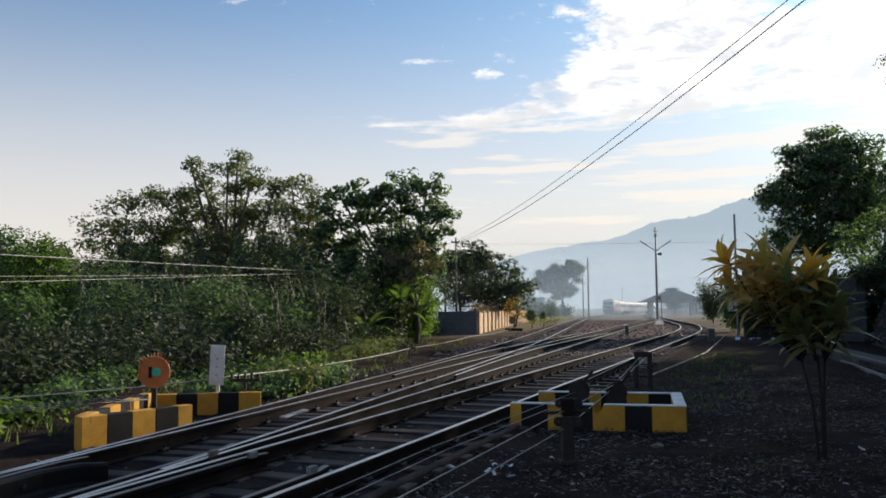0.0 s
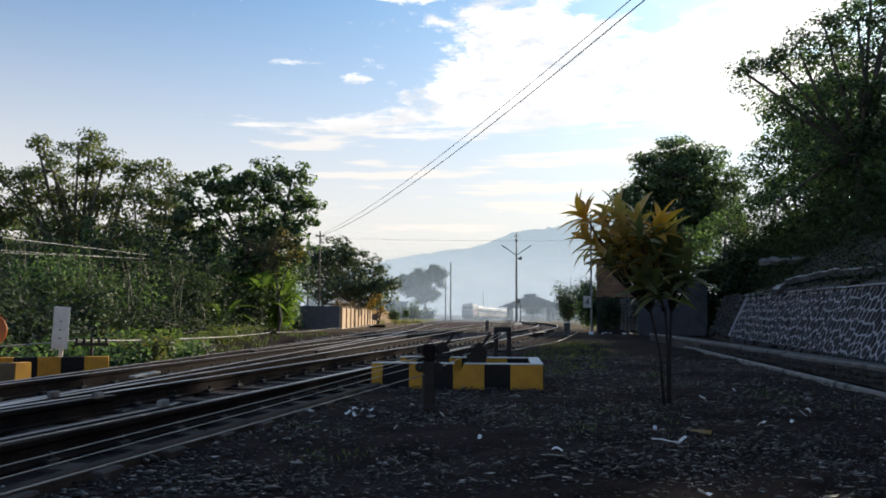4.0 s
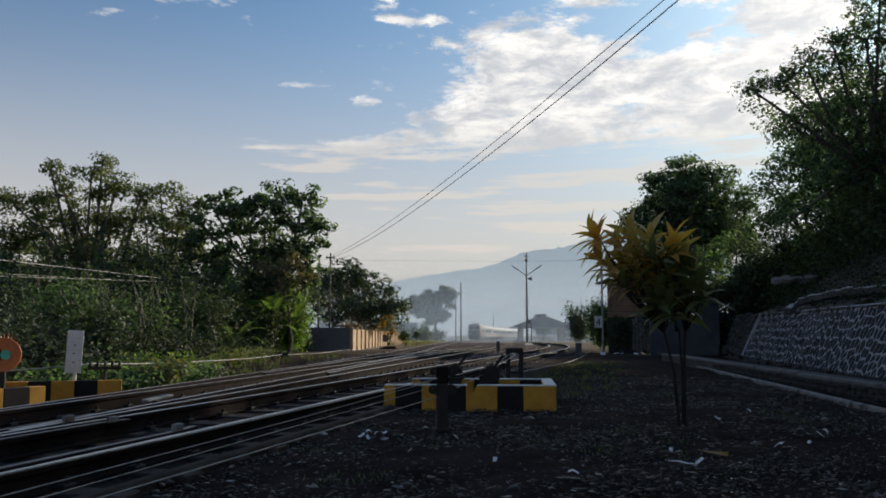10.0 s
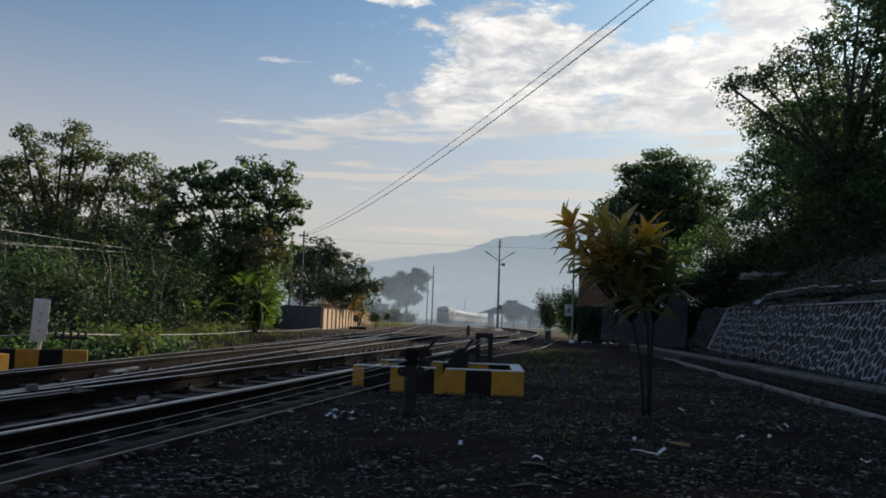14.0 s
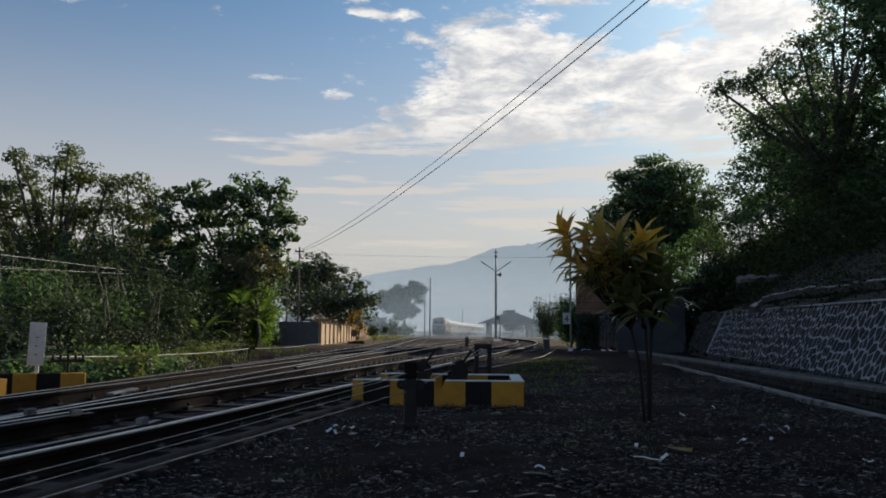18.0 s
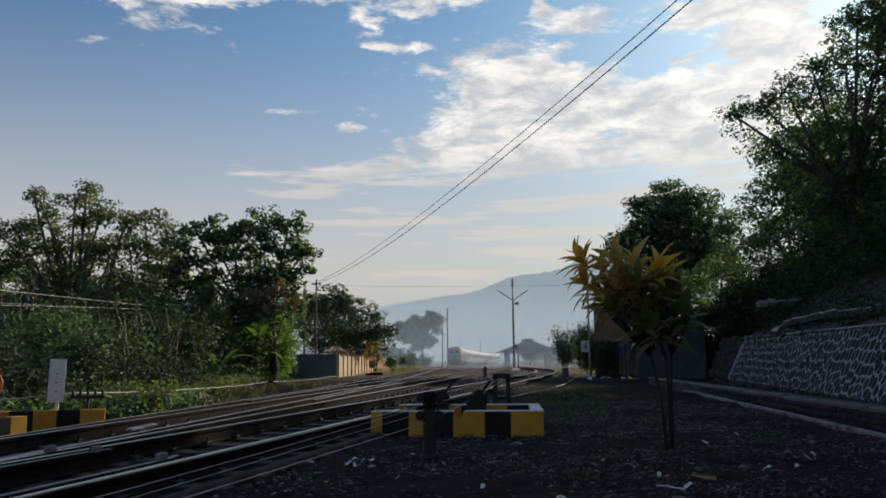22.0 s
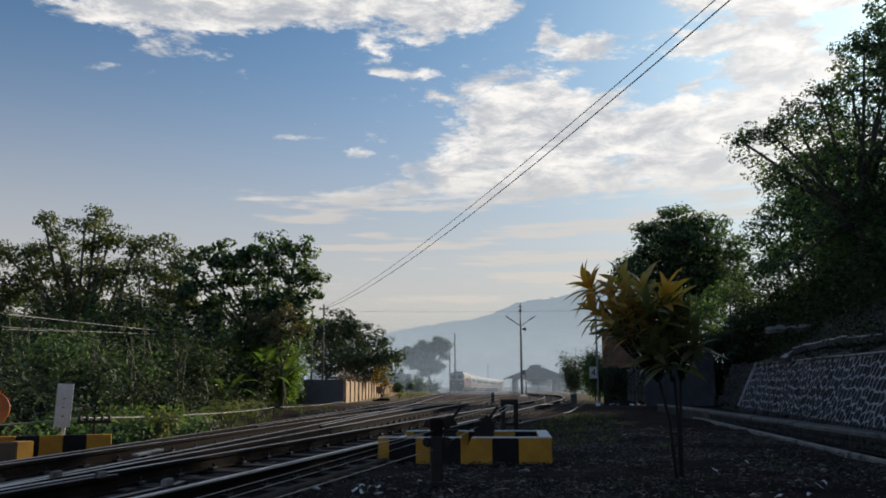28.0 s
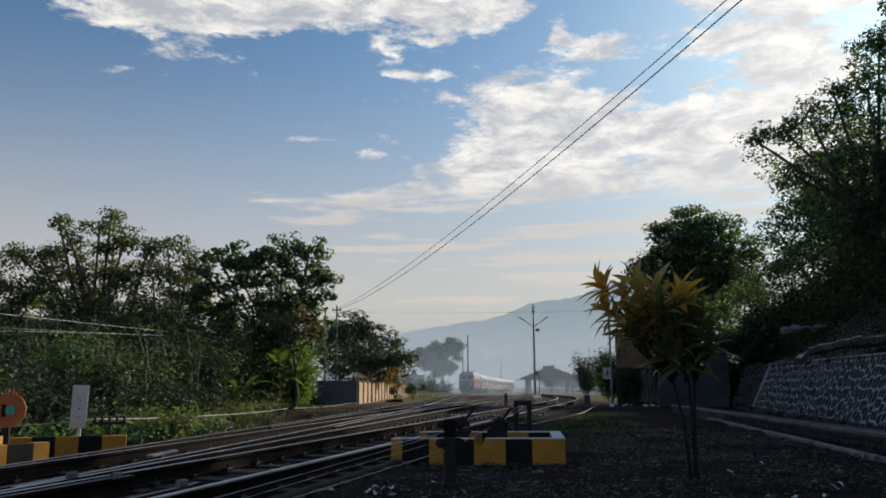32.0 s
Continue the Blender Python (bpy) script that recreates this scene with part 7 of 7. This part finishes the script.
def ridge(name, y, bumps, rough, material, label, x0=-2600, x1=3200):
    """A far crest. bumps: height, place and width of each, as shares of its distance."""
    g = Geo()
    n = 1300
    for i in range(n + 1):
        x = x0 + (x1 - x0) * i / n
        h = y * sum(p * math.exp(-((x / y - c) / w) ** 2) for p, c, w in bumps)
        h += rough * (noise.noise((x * 0.004, y, 0)) + 0.5 * noise.noise((x * 0.013, y, 2)) + 0.7 * noise.noise((x * 0.045, y, 4)) + 1.5 * abs(noise.noise((x * 0.055, y, 7))))
        g.v += [(x, y, -60), (x, y - 150, max(h, 4) * 0.5), (x, y, max(h, 4))]
    for i in range(n):
        a, b = i * 3, i * 3 + 3
        g.f += [(a, b, b + 1, a + 1), (a + 1, b + 1, b + 2, a + 2)]
    g.m = [0] * len(g.f)
    tagged(part(name, g, material), label, "mountain", kind="structure")


ridge("backdrop", 3000, [(0.0693, 0.0, 0.195), (0.0106, 0.0895, 0.034), (0.1165, 0.2515, 0.141)], 7, glow_material("hazy_ridge", (0.50, 0.545, 0.58), (0.315, 0.385, 0.44), 20, 290), "blue-grey mountain ridge, its haze painted in a glow")
ridge("backdrop_hills", 1500, [(0.024, -0.2, 1.0)], 14, glow_material("hazy_hills", (0.50, 0.54, 0.56), (0.44, 0.49, 0.52), 0, 60), "low pale hills, their haze painted in a glow")


def mist(y, x0, x1, h, amount, scale=0.02):
    g = Geo()
    n = 24
    for i in range(n + 1):
        x = x0 + (x1 - x0) * i / n
        yy = y
        g.v += [(x, yy, -2), (x, yy + 2, h)]
    g.f = [(i * 2, i * 2 + 2, i * 2 + 3, i * 2 + 1) for i in range(n)]
    g.m = [0] * n
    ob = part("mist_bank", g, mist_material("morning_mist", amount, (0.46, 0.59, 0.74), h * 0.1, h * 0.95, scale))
    tagged(ob, "thin pale upright sheet imitating morning haze over the yard", "mist", kind="stuff")


# upright sheets across the yard stand in for the haze
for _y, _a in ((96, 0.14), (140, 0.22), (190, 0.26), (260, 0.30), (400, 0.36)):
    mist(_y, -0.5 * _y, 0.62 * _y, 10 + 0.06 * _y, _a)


# ---- train ----
def train_pose(s):
    """Place and heading on the left line, s metres back from the front of the first row."""
    run = s
    for (x0, y0), (x1, y1) in zip(TRAIN_XY[2:], TRAIN_XY[3:]):
        d = math.hypot(x1 - x0, y1 - y0)
        if run <= d:
            t = run / d
            return Vector((x0 + (x1 - x0) * t, y0 + (y1 - y0) * t, 0))
        run -= d
    return Vector((x1, y1, 0)) + Vector((x1 - x0, y1 - y0, 0)).normalized() * run


def bogie(parent, y, wheel):
    b = part("bogie", Geo().box((0, y, 0.55), (2.0, 3.0, 0.35), bevel=0.05), M["iron"], parent)
    for dy in (-0.95, 0.95):
        ob = part("wheelset", wheel, None, b)
        ob.location = (0, y + dy, 0.39)


def make_train():
    wheel = Geo().tube([(-0.9, 0, 0), (0.9, 0, 0)], 0.08, 8)
    for s in (-1, 1):
        wheel.disc((s * 0.566, 0, 0), 0.39, 0.12, "X", 20)
    wheel = build("wheelset", wheel, M["iron"])
    loco = thing("locomotive", pose(0, 0, 0), "cream diesel locomotive with a dark blue nose", "locomotive")
    L = 15.0
    part("underframe", Geo().box((0, 0, 1.0), (2.7, L, 0.35), bevel=0.04), M["iron"], loco)
    prof = [(-1.35, 1.18), (1.35, 1.18), (1.38, 2.4), (1.25, 3.3), (0.85, 3.68), (-0.85, 3.68), (-1.25, 3.3), (-1.38, 2.4)]
    lower = Geo()
    ring = [(-L / 2, 0.0, 0.0), (-L / 2 + 0.35, 0.4, 0.0), (L / 2, 0.4, 0.0)]
    for k, (y, lean, _) in enumerate(ring):
        sx = 0.93 if k == 0 else 1.0
        lower.v += [(x * sx, y + (0.45 * max(0, z - 2.2) / 1.5 if k == 0 else 0), z - (0.08 if k == 0 and z > 3 else 0)) for x, z in prof]
    n = len(prof)
    for i in range(2):
        for k in range(n):
            lower.f.append((i * n + k, i * n + (k + 1) % n, (i + 1) * n + (k + 1) % n, (i + 1) * n + k))
            lower.m.append(1 if k == 0 or k == 7 or k == 1 else 0)
    lower.f += [tuple(range(n))[::-1], tuple(2 * n + k for k in range(n))]
    lower.m += [0, 0]
    part("body", lower, [M["train_white"], M["train_red"]], loco)
    part("nose_panel", Geo().box((0, -L / 2 - 0.03, 1.66), (2.56, 0.08, 1.02), bevel=0.03), M["train_blue"], loco, "dark blue nose panel")
    part("brow_panel", Geo().box((0, 0, 0), (2.1, 0.08, 0.4), bevel=0.03, m=pose(0, -L / 2 + 0.28, 3.36, -17, 0, 0)), M["train_white"], loco, "cream panel over the windscreen")
    part("stripe", Geo().box((0, 0.2, 1.45), (2.80, L - 0.8, 0.3), bevel=0.02), M["train_red"], loco, "red side stripe")
    for s in (-1, 1):
        part("windscreen", Geo().box((s * 0.55, -L / 2 + 0.12, 2.85), (0.85, 0.1, 0.62), bevel=0.03, m=pose(s * 0.55, -L / 2 + 0.13, 2.8, -17, 0, 0)), M["glass"], loco)
        part("headlight", Geo().disc((s * 0.75, -L / 2 - 0.07, 1.65), 0.14, 0.06, "Y", 14), M["white"], loco)
        part("handrail", Geo().tube([(s * 1.25, -L / 2 - 0.1, 1.1), (s * 1.25, -L / 2 - 0.1, 2.1)], 0.025, 6), M["white"], loco)
        for k in range(3):
            part("side_grille", Geo().box((s * 1.37, -2 + 3 * k, 2.3), (0.06, 1.8, 0.8), bevel=0.02), M["iron"], loco)
    part("roof_gear", Geo().box((0, 1.5, 3.75), (1.5, 5, 0.3), bevel=0.06), M["iron"], loco)
    part("coupler", Geo().box((0, -L / 2 - 0.3, 0.95), (0.35, 0.7, 0.3), bevel=0.05), M["iron"], loco)
    part("pilot", Geo().box((0, -L / 2 - 0.05, 0.6), (2.3, 0.12, 0.6), bevel=0.04), M["iron"], loco)
    for y in (-4.6, 4.6):
        bogie(loco, y, wheel)
    C = 20.0
    coach = thing("passenger_coach", pose(0, 0, 0), "cream-white passenger coach with dark windows and an orange-red stripe", "railway coach", "train coaches")
    prof = [(-1.42, 0.95), (1.42, 0.95), (1.48, 2.0), (1.42, 3.05), (1.0, 3.55), (0, 3.72), (-1.0, 3.55), (-1.42, 3.05), (-1.48, 2.0)]
    n = len(prof)
    g = Geo()
    for y in (-C / 2, C / 2):
        g.v += [(x, y, z) for x, z in prof]
    for k in range(n):
        g.f.append((k, (k + 1) % n, n + (k + 1) % n, n + k))
        g.m.append(1 if k in (3, 4, 5, 6) else 0)
    g.f += [tuple(range(n))[::-1], tuple(n + k for k in range(n))]
    g.m += [0, 0]
    part("body", g, [M["train_white"], M["train_roof"]], coach)
    for s in (-1, 1):
        for k in range(10):
            part("window", Geo().box((s * 1.46, -8.1 + 1.8 * k, 2.25), (0.06, 1.25, 0.8), bevel=0.02), M["glass"], coach)
        part("stripe", Geo().box((s * 1.46, 0, 1.45), (0.05, C - 0.4, 0.22), bevel=0.01), M["train_red"], coach)
    part("end_door", Geo().box((0, -C / 2 - 0.02, 2.0), (0.8, 0.08, 1.9), bevel=0.02), M["glass"], coach)
    part("gangway", Geo().box((0, -C / 2 - 0.2, 2.0), (1.3, 0.4, 2.2), bevel=0.05), M["iron"], coach)
    part("underframe_box", Geo().box((0, 0, 0.7), (2.2, 7, 0.5), bevel=0.05), M["iron"], coach)
    for y in (-7, 7):
        bogie(coach, y, wheel)
    cars = [(loco, L)]
    for k in range(5):
        cars.append((coach if k == 0 else copy_thing(coach, pose(0, 0, 0)), C))
    return cars


CARS = make_train()


# ---- loose cover on the ground, last ----
def off_rails(x, y):
    return x > -2.62 + 0.212 * y


def on_path(x, y):
    return off_rails(x, y) & (x < 3.55 + 0.13 * y) & ~((x > 0.1) & (y < 3.25))


def gravelly(x, y):
    """Gravel gathers in drifts and leaves bare trodden patches."""
    drift = np.sin(1.7 * x + 0.9 * y) + np.sin(2.9 * y - 1.3 * x + 1.0) + 0.7 * np.sin(5.3 * x + 3.1 * y) + 0.5 * np.sin(9.7 * y - 6.1 * x)
    pick = np.abs(np.sin(x * 127.1 + y * 311.7) * 43758.5453) % 1.0
    return on_path(x, y) & (pick < np.clip(0.55 + 0.26 * drift, 0.18, 1.0))


scatter_stones("gravel", "loose dark gravel and clinker on the path", 115000, (-4, 7, 1.2, 17), 0.0092, M["clinker"], 1, gravelly, False, 0.9)
scatter_stones("gravel_lumps", "larger clinker lumps scattered on the path", 2600, (-4, 7, 1.4, 18), 0.015, M["clinker"], 2, gravelly, False, 1.3)
scatter_stones("flakes", "flat dull grey flakes and dry leaf scraps on the path", 15000, (-4, 7, 1.6, 18), 0.0115, M["flake"], 15, gravelly, False, 0.4)
# pale chips here and between the rails also paint the glints
scatter_stones("pale_chips", "pale stone chips and scraps, with painted glints, over the dark path", 3200, (-3, 7, 1.8, 15), 0.0078, M["chip"], 8, gravelly, False, 0.45)
scatter_stones("track_chips", "pale chips and scraps, with painted glints, between the rails", 3600, (-6, 8, 4.0, 58), 0.018, M["chip"], 9, lambda x, y: ~off_rails(x, y) & (x > -5.2 + 0.05 * y))
scatter_stones("track_ballast", "dark ballast between the sleepers", 22000, (-6, 6, 1.0, 40), 0.024, M["clinker"], 3, lambda x, y: ~off_rails(x, y) & (x > -5.3 + 0.05 * y))
scatter_stones("far_ballast", "rust-brown ballast between the far rails", 22000, (-6, 10, 24, 105), 0.038, M["rust_ballast"], 14, lambda x, y: (x < -2.8 + 0.212 * np.minimum(y, 46)) & (x > -5.3 + 0.05 * y), False, 1.0, lambda x, y: fall(y) + 0.02)
blades("grass", "short green grass beside the track", 6500, (0.9, 5.4, 11.5, 26), 0.06, M["grass"], 4, lambda x, y: (x > -2.0 + 0.215 * y) & (x < -0.35 + 0.21 * y + 0.4 * np.sin(y * 2.3 + x) + 0.3 * np.sin(y * 5.1 - 2 * x)))
blades("grass_tufts", "sparse weeds on the cinder path", 2600, (-1, 4, 4.5, 12.5), 0.03, M["grass"], 6, lambda x, y: off_rails(x, y) & (np.sin(2.1 * x + 0.6 * y + 0.8) + np.sin(1.3 * y - 0.8 * x) > 0.75))
blades("trackside_grass", "sparse sunlit grass between the track and the thicket", 1800, (-7.0, -4.0, 7.5, 34), 0.14, M["grass"], 5, lambda x, y: (x < -4.75 + 0.02 * y) & ~((x > -5.8) & (y < 11.3)))
blades("field_grass", "pale dry grass field beside the far tracks", 16000, (-18, 0.5, 66, 210), 0.35, M["dry_grass"], 7, lambda x, y: x < -2.4 + 0.012 * (y - 60))


def litter():
    rng = random.Random(3)
    for k, (x, y) in enumerate(((-0.70, 7.34), (-0.63, 7.24), (-0.74, 7.12), (-0.57, 7.38), (-0.67, 7.0), (0.05, 7.0), (0.75, 5.2), (2.5, 6.5), (1.66, 5.7), (1.62, 6.27), (1.28, 4.02), (3.12, 7.2), (3.26, 7.42), (2.78, 6.62), (0.3, 5.7), (-0.3, 6.2), (3.0, 5.6), (2.7, 8.6), (3.3, 9.4), (7.0, 35.5), (7.3, 35.8), (7.8, 35.4), (6.5, 35.9), (8.2, 35.9))):
        w, l = rng.uniform(0.018, 0.035), rng.uniform(0.03, 0.065)
        if y > 20:
            w, l = w * 5, l * 4
        g = Geo()
        for i in range(4):
            t = i / 3
            z = 0.016 * math.sin(3 * t + k)
            g.v += [(-w / 2, (t - 0.5) * l, z), (w / 2, (t - 0.5) * l, z + 0.006), (w / 2, (t - 0.5) * l, z + 0.010), (-w / 2, (t - 0.5) * l, z + 0.004)]
        for i in range(3):
            for q in range(4):
                g.f.append((i * 4 + q, i * 4 + (q + 1) % 4, i * 4 + 4 + (q + 1) % 4, i * 4 + 4 + q))
        g.f += [(3, 2, 1, 0), (12, 13, 14, 15)]
        g.m = [0] * len(g.f)
        ob = part("paper_scrap", g, M["paper"])
        tilt = 8 if y < 20 else 40
        ob.matrix_world = pose(x, y, 0.012 if y < 20 else 0.06, rng.uniform(-tilt, tilt), rng.uniform(-tilt, tilt), rng.uniform(0, 180))
        tagged(ob, "crumpled pale scrap of litter lying on the gravel", "litter", "litter")


litter()


def dry_leaf():
    g = Geo()
    for i in range(7):
        t = i / 6
        w = 0.055 * math.sin(math.pi * min(0.97, t + 0.03)) + 0.003
        g.v += [(-w, (t - 0.5) * 0.2, 0.03 * t), (0, (t - 0.5) * 0.2, 0.012 + 0.02 * t * t), (w, (t - 0.5) * 0.2, 0.028)]
    for i in range(6):
        a, b = i * 3, i * 3 + 3
        g.f += [(a, a + 1, b + 1, b), (a + 1, a + 2, b + 2, b + 1)]
    g.m = [0] * len(g.f)
    ob = part("dry_leaf", g, M["leaf_orange"], smooth=True)
    ob.matrix_world = pose(1.83, 5.95, 0.015, 0, 6, 65)
    tagged(ob, "dry orange-brown fallen leaf on the gravel", "leaf")


dry_leaf()


def stick(x, y, rz, l, material, label):
    pts = [(-0.5 * l, -0.07 * l, 0.012), (-0.18 * l, 0.02 * l, 0.018), (0.18 * l, 0, 0.015), (0.5 * l, 0.07 * l, 0.018)]
    ob = part("stick", Geo().tube(pts, [0.003, 0.0045, 0.0045, 0.003], 6), M[material])
    ob.matrix_world = pose(x, y, 0.004, 0, 0, rz)
    tagged(ob, label, "stick", "sticks")


stick(1.52, 5.60, -61, 0.23, "paper", "thin pale bleached stick lying on the gravel")
stick(1.56, 6.10, -76, 0.21, "wood_pole", "thin dull grey twig lying on the gravel")


def make_bird():
    e = thing("bird", pose(14, -12, 6), "small dark bird in flight", "bird")
    part("body", Geo().tube([(-0.042, 0, 0), (-0.034, 0, 0.002), (-0.011, 0, 0.003), (0.017, 0, 0.001), (0.04, 0, 0)], [0.002, 0.007, 0.009, 0.007, 0.002], 8), M["iron"], e, smooth=True)
    part("tail", Geo().box((0.047, 0, 0.0), (0.028, 0.012, 0.002), bevel=0.001), M["iron"], e)
    wings = []
    for s in (-1, 1):
        pts = [(-0.017, 0, 0), (0.017, 0, 0), (0.025, s * 0.034, 0), (0.017, s * 0.075, 0), (-0.008, s * 0.04, 0)]
        g = Geo().add([(x, y, z + q) for q in (-0.0008, 0.0008) for x, y, z in pts], [(0, 1, 2, 3, 4), (9, 8, 7, 6, 5)] + [(k, (k + 1) % 5, 5 + (k + 1) % 5, 5 + k) for k in range(5)])
        wings.append((part("wing", g, M["iron"], e), s))
    return e, wings


BIRD, WINGS = make_bird()


def motions():
    """The train creeps along the left line towards the yard."""
    first = 72.5
    for t_car, (car, _) in enumerate(CARS):
        back = 0.0
        for k in range(t_car):
            back += CARS[k][1] + 0.8
        rows = []
        for i in range(17):
            t = 2.0 * i
            front = first - 1.78 * t + back
            a, b = train_pose(front + 2.0), train_pose(front + CARS[t_car][1] - 2.0)
            c = (a + b) / 2
            d = b - a
            rows.append((t, pose(c.x, c.y, RAIL_Z + 0.14 + fall(c.y), 0, 0, -math.degrees(math.atan2(d.x, d.y)))))
        walk(car, rows)

    walk(BIRD, [(0.0, pose(14, -12, 6)), (28.4, pose(14, -12, 6)), (29.3, pose(5.2, 8.0, 2.9)), (29.7, pose(1.56, 9.0, 2.6)), (29.8, pose(0.7, 9.0, 2.54)), (29.9, pose(-0.17, 9.0, 2.57)), (30.0, pose(-1.03, 9.0, 2.57)), (30.4, pose(-5.0, 9.6, 2.7)), (31.2, pose(-13, 13, 5)), (32.0, pose(-26, 20, 8))])
    for wing, s in WINGS:
        beat = [(0.0, 20), (29.0, 20)] + [(round(29.1 + 0.1 * k, 1), 52 if k % 4 in (2, 3) else 2) for k in range(16)] + [(31.0, 10), (32.0, 10)]
        walk(wing, [(t, pose(0, 0, 0.01, s * a, 0, 0)) for t, a in beat])


motions()
